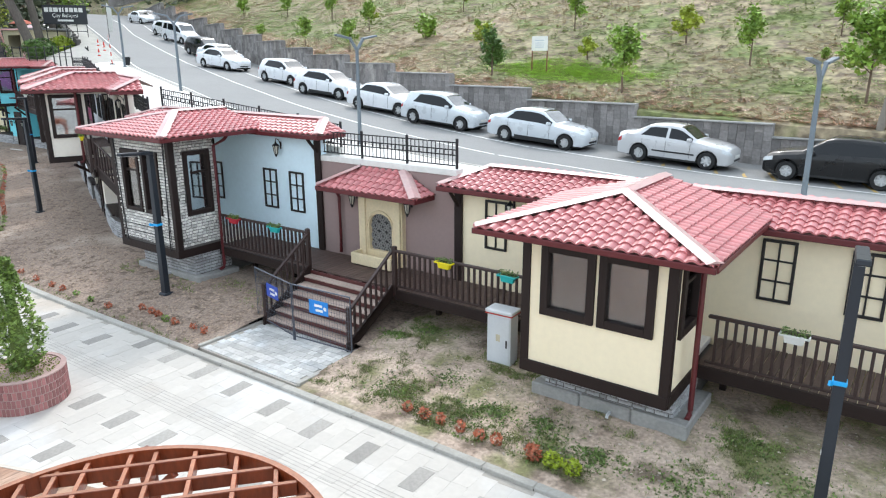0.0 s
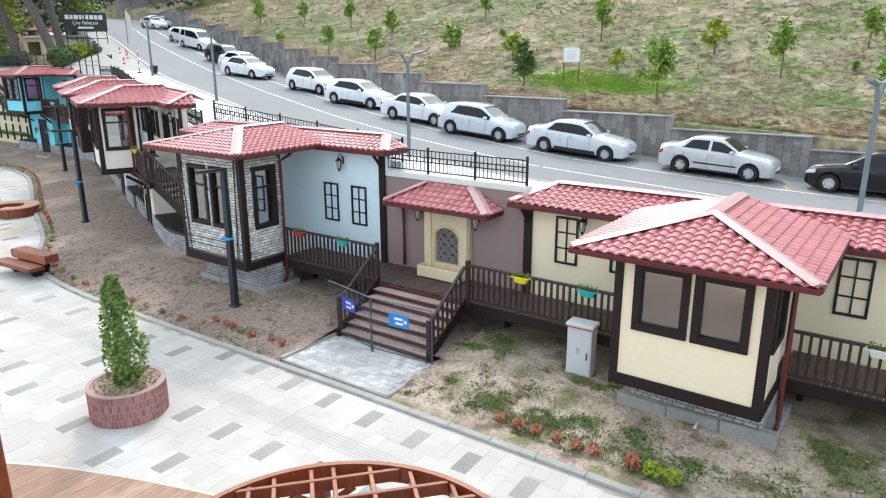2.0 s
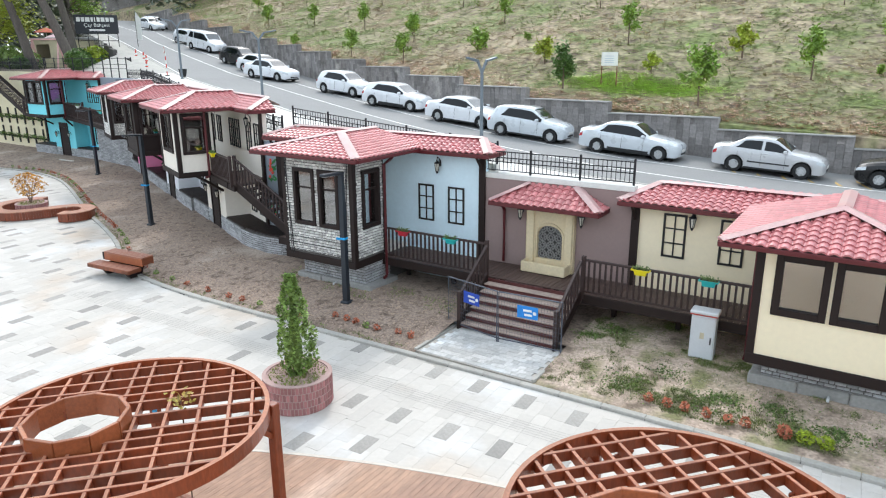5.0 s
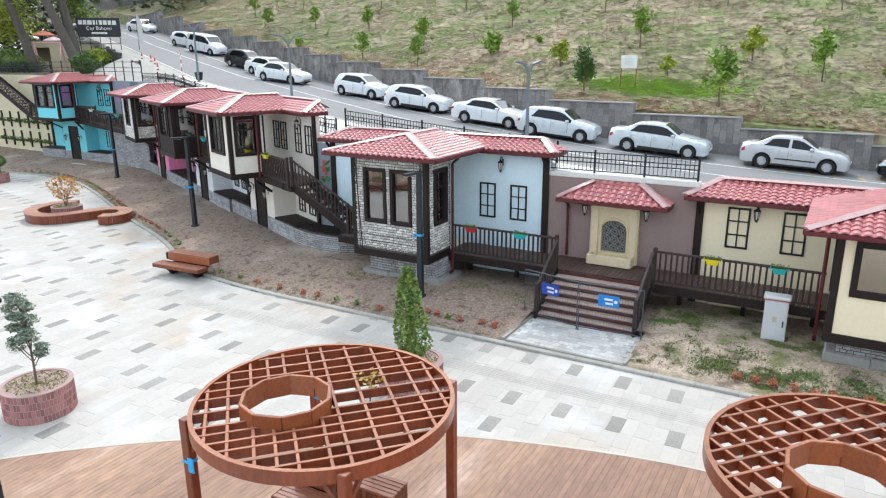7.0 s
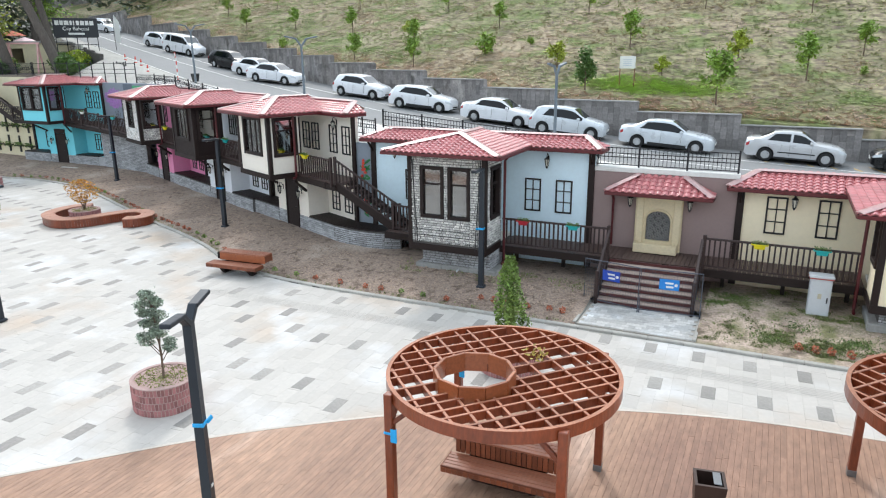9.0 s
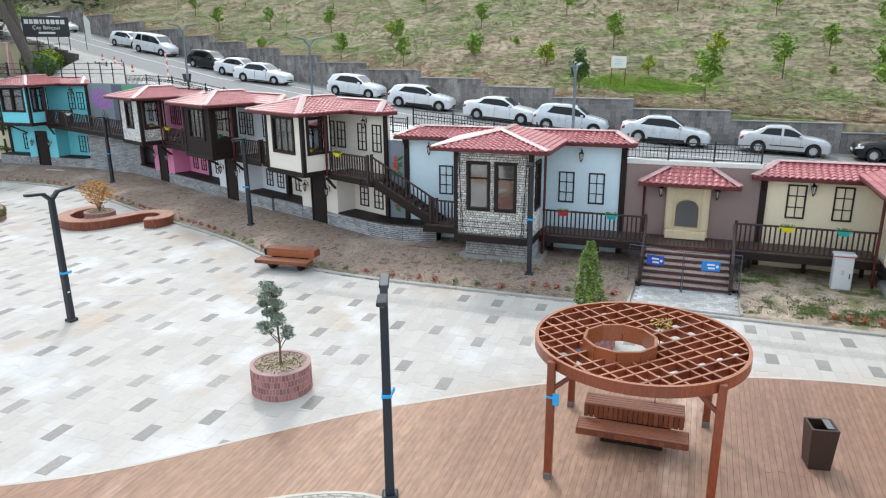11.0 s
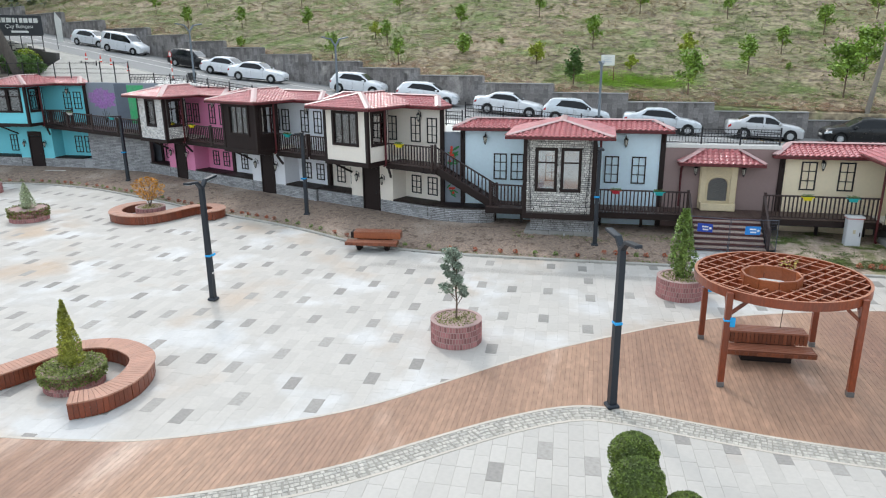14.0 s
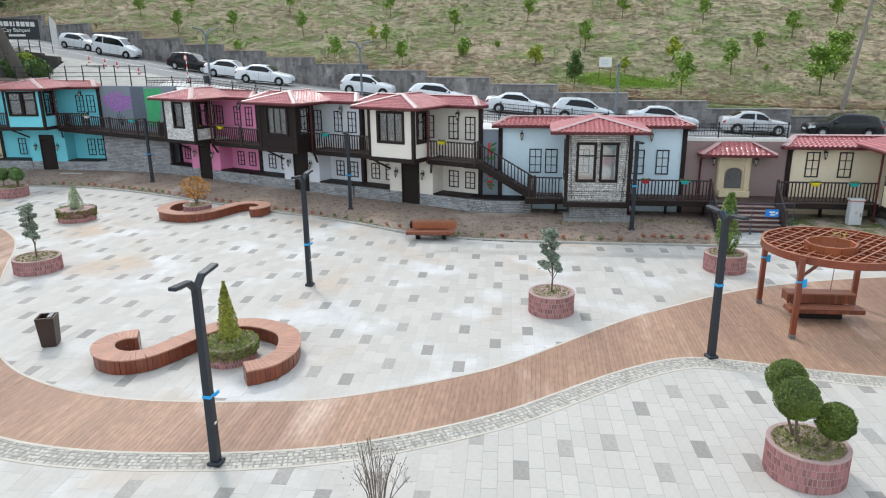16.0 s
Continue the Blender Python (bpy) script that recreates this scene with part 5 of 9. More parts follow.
# wire barrier with two blue boards in front of the steps
bar = thing("wire_barrier", "grey wire mesh barrier with two blue notice boards before the steps", "barrier", 0, 0)
WIRE = material("galvanised_wire", S(88, 93, 104), 0.45, metal=0.3, bump=None)
BLU = [paint_mat("blue_board", (26, 128, 208)), paint_mat("navy_board", (30, 70, 168))]
P0, P1, P2 = Vector((-13.9, 10.68, 0.08)), Vector((-12.12, 10.3, 0.08)), Vector((-10.3, 10.42, 0.08))
for a, c, bi in ((P0, P1, 1), (P1 + Vector((0.05, 0, 0)), P2, 0)):
    up = Vector((0, 0, 1))
    fr = Build().tube([a, a + up * 1.45, c + up * 1.45, c], 0.021, 6).bar(a + up * 0.12, c + up * 0.12, 0.025, 0.025)
    pn = part("panel_frame", fr, WIRE, bar)
    ms = Build()
    for k in range(1, 22):
        q = a.lerp(c, k / 22)
        ms.bar(q + up * 0.12, q + up * 1.44, 0.005, 0.005)
    for k in range(1, 11):
        ms.bar(a + up * (0.12 + k * 0.121), c + up * (0.12 + k * 0.121), 0.005, 0.005)
    part("wire_mesh", ms, WIRE, pn)
    m0 = a.lerp(c, 0.5 if bi else 0.47) + up * 1.02
    d = (c - a).normalized()
    n_ = Vector((d.y, -d.x, 0)) * 0.03
    w_, h_ = 0.29, 0.17
    bd_ = part("notice_board", Build().slab([m0 - d * w_ - up * h_ + n_, m0 + d * w_ - up * h_ + n_, m0 + d * w_ + up * h_ + n_, m0 - d * w_ + up * h_ + n_], 0.012), BLU[0 if not bi else 1], pn, "blue notice board with white lines")
    for zz, l0, l1 in ((0.05, -0.12, 0.12), (-0.07, -0.09, 0.13)):
        q = m0 + up * zz + n_ * 1.08
        part("text_bar", Build().slab([q + d * l0 - up * 0.03, q + d * l1 - up * 0.03, q + d * l1 + up * 0.03, q + d * l0 + up * 0.03], 0.003), M["paint"], bd_)
    q = m0 + d * 0.2 + n_ * 1.08
    part("emblem", Build().slab([q + d * 0.05 * math.cos(k) + up * 0.05 * math.sin(k) for k in [2 * math.pi * i / 10 for i in range(10)]], 0.003), M["paint"], bd_)
for p in (P0, P1, P2):
    part("foot", Build().box(p.x - 0.03, p.x + 0.03, p.y - 0.3, p.y + 0.3, 0.03, 0.07, 0.006), M["black"], bar)


# iron fence along the roadside pavement
def iron_fence(line, label, step=1.85, z_of=None, h=0.66, pickets=True):
    e = thing("iron_fence", label, "fence")
    pts = [Vector((x, y, z_of(x))) for x, y in line]
    for a, c in zip(pts, pts[1:]):
        n = max(1, round((c - a).length / step))
        for k in range(n):
            p, q = a.lerp(c, k / n), a.lerp(c, (k + 1) / n)
            part("fence_post", Build().box(p.x - 0.03, p.x + 0.03, p.y - 0.03, p.y + 0.03, p.z, p.z + h + 0.1, 0.008), M["black"], e)
            pn = Build()
            for zz in (0.08, h * 0.52, h * 0.72, h):
                pn.bar(p + Vector((0, 0, zz)), q + Vector((0, 0, zz)), 0.025, 0.03)
            m = round((q - p).length / 0.13)
            for j in range(1, m if pickets else 1):
                r = p.lerp(q, j / m)
                pn.bar(r + Vector((0, 0, 0.08)), r + Vector((0, 0, h)), 0.016, 0.016)
                if j % 2:
                    pn.bar(r + Vector((0, 0, h * 0.55)), r + Vector((0, 0, h * 0.69)), 0.05, 0.02)
            part("fence_panel", pn, M["black"], e, kind="stuff")
    p = pts[-1]
    part("fence_post", Build().box(p.x - 0.03, p.x + 0.03, p.y - 0.03, p.y + 0.03, p.z, p.z + h + 0.1, 0.008), M["black"], e)
    return e


iron_fence([(-9.8, 13.92), (-14.6, 13.92)], "black iron railing with ring band on white coping", 1.75, lambda x: 4.02)
iron_fence([(-14.6, 14.75), (-23.7, 14.75)], "black iron railing beside the roadside pavement", 2.0, lambda x: road_z(x) + 0.35 + 0.55)
iron_fence([(-23.75, 14.2), (-24.6, 14.55), (-35.5, 19.0), (-43.2, 22.3), (-46.6, 23.75), (-48.7, 24.1)], "black iron railing above the row of houses", 2.0, lambda x: min(6.0, max(4.6, road_z(x) + 0.14)))
up_ = Build()
for (xa, ya), (xb, yb) in zip(((-14.6, 14.75), (-23.7, 14.75)), ((-23.7, 14.75),)):
    up_.bar((xa, ya, road_z(xa) + 0.6), (xb, yb, road_z(xb) + 0.6), 0.2, 0.6)
structure("parapet", up_, M["sidewalk"], "low white parapet under the iron railing")


# ---- retaining wall above the road ----
steps = [(6, 3.55), (0.2, 3.8), (-5.14, 4.27), (-10.5, 4.77), (-15.7, 5.29), (-20.5, 5.84), (-25.4, 6.3), (-30.4, 6.78), (-35.4, 7.25), (-40.4, 7.8), (-45.5, 8.37), (-50, 8.95), (-54.8, 9.57), (-60, 10.3), (-67, 11.2), (-75, 12.3), (-84, 13.3), (-100, 14.4)]
body, stones, cop = Build(), Build(), []
CLAD = [mesh_of("cladding_stone", Build().box(0, 0.305, -0.02 - 0.006 * k, 0, 0, 0.595, 0.008), None) for k in range(3)]
M["cladpiece"] = material("grey_stone_cladding_piece", S(136, 132, 130), 0.85, coarse=(0.6, 0.2), fine=(9, 0.28), bump=(40, 0.4), piece=0.28, tint=S(108, 101, 96), patch=(1.1, S(98, 93, 90), 0.6), patch2=(0.8, S(164, 158, 151), 0.64))
for me in CLAD:
    me.materials.append(M["cladpiece"])
todo = []
for i in range(len(steps) - 1):
    (xa, za), (xb, _) = steps[i], steps[i + 1]
    p, q = Vector((xa, along(WALL_ROAD, xa), 0)), Vector((xb, along(WALL_ROAD, xb), 0))
    d = (q - p)
    ln = d.length
    d.normalize()
    n = Vector((d.y, -d.x, 0))
    if n.y > 0:
        n = -n
    zlo = min(road_z(xa), road_z(xb)) - 0.3
    body.add([p + Vector((0, 0, zlo)), q + Vector((0, 0, zlo)), q + Vector((0, 0, za)), p + Vector((0, 0, za)), p - n * 0.35 + Vector((0, 0, zlo)), q - n * 0.35 + Vector((0, 0, zlo)), q - n * 0.35 + Vector((0, 0, za)), p - n * 0.35 + Vector((0, 0, za))],
             [(0, 1, 2, 3), (5, 4, 7, 6), (0, 3, 7, 4), (1, 5, 6, 2), (3, 2, 6, 7)])
    cop.append((p + n * 0.04, q + n * 0.04, za))
    nu = max(1, round(ln / 0.315))
    nz = int((za - zlo) / 0.605) + 1
    for k in range(nu):
        for j in range(nz):
            z = za - (j + 1) * 0.605 - (0.3 if k % 2 else 0)
            if z + 0.595 - max(z, zlo) > 0.04:
                todo.append((p + d * (k * ln / nu) + n * 0.002, d, n, max(z, zlo), z + 0.595 - max(z, zlo), ln / nu - 0.01, j == 0 and k % 2))
ret = structure("retaining_wall", body, M["retaining"], "stepped retaining wall clad in grey stone along the road")
for p, q, z in cop:
    part("coping", Build().bar(p - Vector((0, 0, -z - 0.02)) + Vector((0, 0.16, 0)), q - Vector((0, 0, -z - 0.02)) + Vector((0, 0.16, 0)), 0.46, 0.06, 0.01), M["concrete"], ret)
left_ = 300
for p, d, n, z, h, w, topcut in todo:
    m = Matrix(((d.x, -n.x, 0, p.x), (d.y, -n.y, 0, p.y), (0, 0, 1, z), (0, 0, 0, 1)))
    if left_ > 0 and h > 0.3 and -24 < p.x < 0:
        left_ -= 1
        piece("cladding_stone", random.choice(CLAD), ret, m @ Matrix.Diagonal((w / 0.305, 1, h / 0.595, 1)))
    else:
        stones.box(0, w, -0.02 - random.choice((0, 0.006, 0.012)), 0, 0, h, 0, m)
    if topcut:
        m = Matrix(((d.x, -n.x, 0, p.x), (d.y, -n.y, 0, p.y), (0, 0, 1, z + h + 0.01), (0, 0, 0, 1)))
        stones.box(0, w, -0.022, 0, 0, 0.285, 0, m)
tagged(part("cladding", stones, M["retaining"], ret, "grey stone cladding slabs"), kind="stuff")


# ---- cars ----
def spline(pts, t):
    for (a, u), (b, v) in zip(pts, pts[1:]):
        if a <= t <= b:
            k = (t - a) / (b - a)
            return u + (v - u) * k
    return pts[-1][1]


TOPS = {
    "sedan": [(0, 0.56), (0.008, 0.66), (0.03, 0.77), (0.08, 0.86), (0.16, 0.925), (0.285, 0.985), (0.335, 1.12), (0.42, 1.38), (0.47, 1.445), (0.55, 1.465), (0.66, 1.44), (0.72, 1.39), (0.80, 1.20), (0.86, 1.09), (0.95, 1.06), (0.985, 1.0), (1, 0.8)],
    "hatch": [(0, 0.56), (0.008, 0.67), (0.03, 0.8), (0.08, 0.89), (0.17, 0.965), (0.27, 1.03), (0.32, 1.15), (0.41, 1.41), (0.46, 1.48), (0.56, 1.51), (0.74, 1.48), (0.86, 1.42), (0.90, 1.36), (0.965, 1.02), (0.985, 0.95), (1, 0.75)],
    "van": [(0, 0.62), (0.015, 0.78), (0.06, 0.92), (0.15, 1.06), (0.2, 1.14), (0.24, 1.26), (0.33, 1.66), (0.38, 1.76), (0.5, 1.81), (0.8, 1.82), (0.93, 1.79), (0.965, 1.7), (0.99, 1.1), (1, 0.75)],
}
REAR = {"sedan": 0.78, "hatch": 0.81, "van": 0.9}
GLASS = {"sedan": (0.30, 0.445, 0.725, 0.85), "hatch": (0.285, 0.435, 0.875, 0.955), "van": (0.215, 0.355, 0.945, 0.985)}
M["carglass"] = material("dark_car_glass", S(12, 16, 21), 0.06, coarse=(0.3, 0.02), fine=(2, 0.02), bump=None, spec=0.4)
M["carscreen"] = material("pale_windscreen_glass", S(44, 50, 52), 0.05, coarse=(0.3, 0.02), fine=(2, 0.02), bump=None, spec=0.9)
M["carscreen"].node_tree.nodes["Principled BSDF"].inputs["IOR"].default_value = 1.75
M["tyre"] = material("black_rubber", S(30, 30, 31), 0.8, bump=None)
M["rim"] = material("silver_wheel", S(206, 208, 210), 0.35, metal=0.4, bump=None)
M["headlamp"] = material("headlamp_lens", S(206, 212, 216), 0.12, bump=None, spec=0.8)
M["taillamp"] = material("red_lamp_lens", S(170, 24, 30), 0.15, bump=None)
M["blackplastic"] = material("black_plastic", S(30, 31, 33), 0.55, bump=None)
PAINT = {
    "white": material("white_car_paint", S(224, 226, 229), 0.3, coarse=(0.4, 0.02), fine=(3, 0.02), bump=None, coat=0.7),
    "pearl": material("pale_silver_car_paint", S(200, 206, 211), 0.3, metal=0.1, coarse=(0.4, 0.02), fine=(3, 0.02), bump=None, coat=1.0),
    "silver": material("silver_car_paint", S(190, 191, 193), 0.32, metal=0.15, coarse=(0.4, 0.02), fine=(3, 0.02), bump=None, coat=1.0),
    "black": material("black_car_paint", S(12, 13, 16), 0.3, coarse=(0.4, 0.02), fine=(3, 0.02), bump=None, coat=0.3, spec=0.35),
}
TYRE = Build().lathe([(0.19, -0.1), (0.29, -0.1), (0.315, -0.06), (0.32, 0.0), (0.315, 0.06), (0.29, 0.1), (0.19, 0.1), (0.19, -0.1)], n=24)
TYRE.f = TYRE.f[:-2]
TYRE_ME = mesh_of("tyre", TYRE, M["tyre"], True)
rb = Build().lathe([(0.235, -0.06), (0.24, 0.06), (0.232, 0.09), (0.215, 0.08), (0.21, 0.02), (0.02, 0.02)], n=24)
for k in range(7):
    a = 2 * math.pi * k / 7
    rb.bar((0.03 * math.cos(a), 0.03 * math.sin(a), 0.06), (0.225 * math.cos(a), 0.225 * math.sin(a), 0.075), 0.06, 0.03, 0.006)
rb.lathe([(0.05, 0.03), (0.05, 0.085), (0.0, 0.09)], n=12)
RIM_ME = mesh_of("rim", rb, M["rim"], True)


def car(kind, paint, label, x, y, z, turn, slope, L=4.5, W=1.78, base=2.65, lo=0.0, strip=0.0):
    """A parked car, its nose along local x; the origin lies on the ground between the wheels. lo: how much lower its roof is."""
    e = thing("car", label, "car", x, y, z, 0, "cars parked along the road")
    e.matrix_basis = Matrix.Translation((x, y, z)) @ pose(0, 0, 0, 0, 0, turn) @ pose(0, 0, 0, 0, slope, 0)
    front = base / 2 + (L - base) * 0.46
    xw = (base / 2, -base / 2)
    R, zc = 0.37, 0.31
    ts = {round(k / 40, 4) for k in range(41)} | {p[0] for p in TOPS[kind]}
    for w in xw:
        for k in range(-8, 9):
            ts.add(round((front - (w + R * math.sin(k * math.pi / 16))) / L, 4))
    ts = sorted(t for t in ts if 0 <= t <= 1)
    g0, g1, g2, g3 = GLASS[kind]
    rows = []
    for t in ts:
        xx = front - t * L
        top = spline(TOPS[kind], t) - lo * max(0.0, min(1.0, (spline(TOPS[kind], t) - 0.9) / 0.4))
        belt = min(top - 0.015, spline([(0, 0.60), (0.02, 0.70), (0.1, 0.79), (0.28, 0.91), (0.6, 0.95), (0.9, 1.0), (1, 0.74)], t) + (0.12 if kind == "van" else 0))
        plan = W / 2 * spline([(0, 0.44), (0.006, 0.62), (0.02, 0.77), (0.05, 0.88), (0.13, 0.97), (0.3, 1.0), (0.75, 1.0), (0.92, 0.96), (0.985, 0.86), (1, 0.72)], t)
        sill = spline([(0, 0.30), (0.03, 0.22), (0.97, 0.24), (1, 0.34)], t)
        for w in xw:
            if abs(xx - w) < R:
                sill = max(sill, zc + math.sqrt(R * R - (xx - w) ** 2))
        tall = max(0.0, min(1.0, (top - belt) / 0.5))
        yr = plan * (0.985 - (0.10 if kind == "van" else 0.24) * tall) - 0.12 * (1 - tall)
        mid = max(sill + 0.03, 0.52 * belt + 0.1)
        half = [(plan * 0.965, sill), (plan * 1.0, mid), (plan * 0.995, 0.55 * mid + 0.45 * belt + 0.02), (plan * 0.965, belt), (yr, top - 0.035 * tall - 0.02), (yr * 0.86, top - 0.003), (0.0, top + 0.012)]
        (ya_, za_), (yb_, zb_) = half[3], half[4]
        f = 0.06 + 0.80 * max(0.0, min(1.0, (REAR[kind] - t) / 0.075))
        half[4:4] = [(ya_ + (yb_ - ya_) * q, za_ + (zb_ - za_) * q) for q in (0.06, f)]
        rows.append([(xx, yy, zz) for yy, zz in half])
    m = len(rows[0])
    groups = {}
    for s in (1, -1):
        for i in range(len(ts) - 1):
            tm = (ts[i] + ts[i + 1]) / 2
            for j in range(m - 1):
                key = "body"
                gap = (rows[i][6][2] - rows[i][3][2] + rows[i + 1][6][2] - rows[i + 1][3][2]) / 2
                if j == 4 and g0 + 0.02 < tm < REAR[kind] and gap > 0.13 and not (0.535 < tm < 0.555 and paint == "silver" and kind == "sedan") and not (kind == "van" and 0.7 < tm < 0.72):
                    key = "side_window" + ("_a" if s > 0 else "_b")
                elif j == 7 and g0 < tm < g1:
                    key = "windscreen"
                elif j == 7 and g2 < tm < g3:
                    key = "rear_window"
                elif j in (1, 2) and 0.01 < tm < 0.085 and j == 2:
                    key = "headlight" + ("_a" if s > 0 else "_b")
                elif j == 2 and 0.945 < tm < 0.992:
                    key = "taillight" + ("_a" if s > 0 else "_b")
                q = [rows[i][j], rows[i + 1][j], rows[i + 1][j + 1], rows[i][j + 1]]
                q = [(a, b * s, c) for a, b, c in q]
                groups.setdefault(key, Build()).add(q, [(0, 1, 2, 3)] if s < 0 else [(3, 2, 1, 0)])
    body = groups.pop("body")
    for i, rev in ((0, False), (len(ts) - 1, True)):
        ring = [(a, b, c) for a, b, c in rows[i]] + [(a, -b, c) for a, b, c in rows[i][-2::-1]]
        body.add(ring, [tuple(range(len(ring)))[::-1] if not rev else tuple(range(len(ring)))])
    body.walled = True
    bo = part("body", body, PAINT[paint], e, smooth=True)
    for key, b in groups.items():
        b.walled = True
        mat = {"h": "headlamp", "t": "taillamp", "w": "carscreen", "r": "carscreen"}.get(key[0], "carglass")
        part(key.replace("_a", "").replace("_b", ""), b, M[mat], e, smooth=True)
    part("underbody", Build().box(-front * 0.86, front * 0.9, -W / 2 + 0.2, W / 2 - 0.2, 0.17, 0.66), M["blackplastic"], e)
    part("front_bumper_grille", Build().box(front - 0.09, front + 0.004, -W * 0.21, W * 0.21, 0.32, 0.43, 0.02), M["blackplastic"], bo)
    part("number_plate", Build().box(front + 0.001, front + 0.012, -0.26, 0.26, 0.45, 0.56), M["paint"], bo)
    for s in (1, -1):
        for w in xw:
            wh = piece("wheel", TYRE_ME, e, pose(w, s * (W / 2 - 0.11), 0.32, -90 * s, 0, 0))
            piece("rim", RIM_ME, wh, Matrix.Identity(4))
        part("mirror", Build().box(front - 0.335 * L - 0.1, front - 0.335 * L + 0.05, s * W / 2 - (0.02 if s > 0 else 0.18), s * W / 2 + (0.18 if s > 0 else 0.02), 0.93, 1.06, 0.035), PAINT[paint] if paint != "black" else M["blackplastic"], e)
        for tt in (0.51, 0.70):
            xx = front - tt * L
            part("door_handle", Build().box(xx - 0.09, xx + 0.09, s * (W / 2 - 0.012) - 0.02, s * (W / 2 - 0.012) + 0.02, 0.83, 0.865, 0.008), PAINT[paint], bo)
        for tt in (0.335, 0.545, 0.755):
            xx = front - tt * L
            part("door_gap", Build().box(xx - 0.004, xx + 0.004, s * W / 2 - 0.004 - 0.004, s * W / 2 - 0.004 + 0.006, 0.34, 0.86), M["blackplastic"], bo)
        if strip:
            part("side_strip", Build().box(-base / 2 + 0.5, base / 2 - 0.45, s * W / 2 - 0.015, s * W / 2 + 0.015, strip, strip + (0.05 if strip > 0.4 else 0.1), 0.008), M["blackplastic"], bo)
    for s in (1, -1):
        part("sill_trim", Build().box(-base / 2 + 0.4, base / 2 - 0.4, s * W * 0.482 - 0.012, s * W * 0.482 + 0.012, 0.2, 0.27, 0.008), M["blackplastic"], bo)
    return e


LANE = [(6, 24.6), (-5, 24.85), (-14, 25.05), (-18.7, 25.15), (-24.3, 26.45), (-29, 27.9), (-34.8, 29.8), (-45, 33.4), (-48.7, 34.8), (-53, 36.6), (-62, 40.6), (-66, 42.2), (-90, 53)]
FLEET = [
    (-2.75, "hatch", "black", "black hatchback parked nose to nose with a silver saloon", 4.5, 1.82, 2.7, 0.02),
    (-7.95, "sedan", "silver", "silver saloon car with black side strips", 4.26, 1.68, 2.5, 0.03),
    (-13.7, "sedan", "pearl", "pale silver saloon car with dark sill strips", 4.62, 1.80, 2.8, 0.0),
    (-18.8, "hatch", "pearl", "pale silver hatchback parked by the stone wall", 4.15, 1.76, 2.6, 0.0),
    (-23.15, "sedan", "white", "white saloon car with dark wheels", 4.5, 1.80, 2.7, 0.05),
    (-28.9, "hatch", "white", "white hatchback parked on the rising road", 4.3, 1.78, 2.7, 0.05),
    (-34.6, "hatch", "white", "white hatchback close behind another car", 4.1, 1.76, 2.6, 0.02),
    (-43.4, "sedan", "white", "white saloon car parked half over the line", 4.6, 1.78, 2.7, 0.0),
    (-47.4, "sedan", "white", "white saloon car further up the road", 4.6, 1.78, 2.7, 0.0),
    (-51.8, "hatch", "black", "black hatchback further up the road", 4.2, 1.76, 2.55, 0.0),
    (-61.4, "van", "white", "white passenger van parked up the slope", 4.4, 1.83, 2.75, 0.0),
    (-66.4, "hatch", "white", "white hatchback parked behind the van", 4.1, 1.74, 2.55, 0.0),
    (-84.5, "sedan", "white", "white saloon car at the head of the slope", 4.6, 1.78, 2.7, 0.0),
    (-88.0, "hatch", "white", "white car beside another at the head of the slope", 4.3, 1.78, 2.6, 0.0),
]
# the cars stand in echelon, each almost along x while the road bends away
HEADING = {-7.95: -2.0, -18.8: 2.0, -23.15: -1.0, -28.9: 3.0, -34.6: -3.0, -47.4: -4.0, -51.8: -4.0, -61.4: -2.0, -66.4: -3.0, -84.5: -6.0, -88.0: -6.0}
for x, kind, paint, label, L_, W_, b_, lo_ in FLEET:
    turn = HEADING.get(x, 0.0)
    slope = math.degrees(math.atan2(road_z(x - 1) - road_z(x + 1), 2.0))
    off = (W_ / 2 - 0.1)
    shift = {-43.4: -1.2, -88.0: 1.5}.get(x, 0.0)
    px, py = x - off * math.sin(radians(turn)), along(LANE, x) + off * math.cos(radians(turn)) + shift
    if x == -2.75:
        turn, slope = turn + 180, -slope
    car(kind, paint, label, px, py, road_z(x) + 0.004, turn, slope, L_, W_, b_, lo_, {-7.95: 0.46, -13.7: 0.27, -28.9: 0.27}.get(x, 0.0))
for k in range(9):
    x = -1.5 - k * 0.95
    y0 = along(WALL_ROAD, x) - 3.1
    structure("parking_hatch", Build().add([(x, y0, road_z(x) + 0.006), (x + 0.12, y0, road_z(x) + 0.006), (x - 0.7, y0 + 2.4, road_z(x) + 0.012), (x - 0.82, y0 + 2.4, road_z(x) + 0.012)], [(0, 1, 2, 3)]), M["yellowpaint"], "worn yellow parking stripe")


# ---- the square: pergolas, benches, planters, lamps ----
# paler pergola timber: light from the sky painted into the upper faces
M["lightened"] = material("skylit_timber_top", S(164, 112, 86), 0.6, coarse=(1.2, 0.2), fine=(20, 0.26), bump=(40, 0.2), tint=S(140, 80, 56), piece=0.2)
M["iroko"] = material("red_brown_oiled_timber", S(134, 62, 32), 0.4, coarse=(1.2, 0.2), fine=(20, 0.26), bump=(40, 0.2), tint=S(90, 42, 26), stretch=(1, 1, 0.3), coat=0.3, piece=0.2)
M["lightiroko"] = material("fresh_orange_timber", S(156, 86, 50), 0.36, coarse=(1.2, 0.16), fine=(20, 0.2), bump=(40, 0.2), tint=S(122, 66, 42), coat=0.35, piece=0.1)
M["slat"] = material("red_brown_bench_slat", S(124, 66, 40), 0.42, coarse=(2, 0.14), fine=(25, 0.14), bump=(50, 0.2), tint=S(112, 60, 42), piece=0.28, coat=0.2)
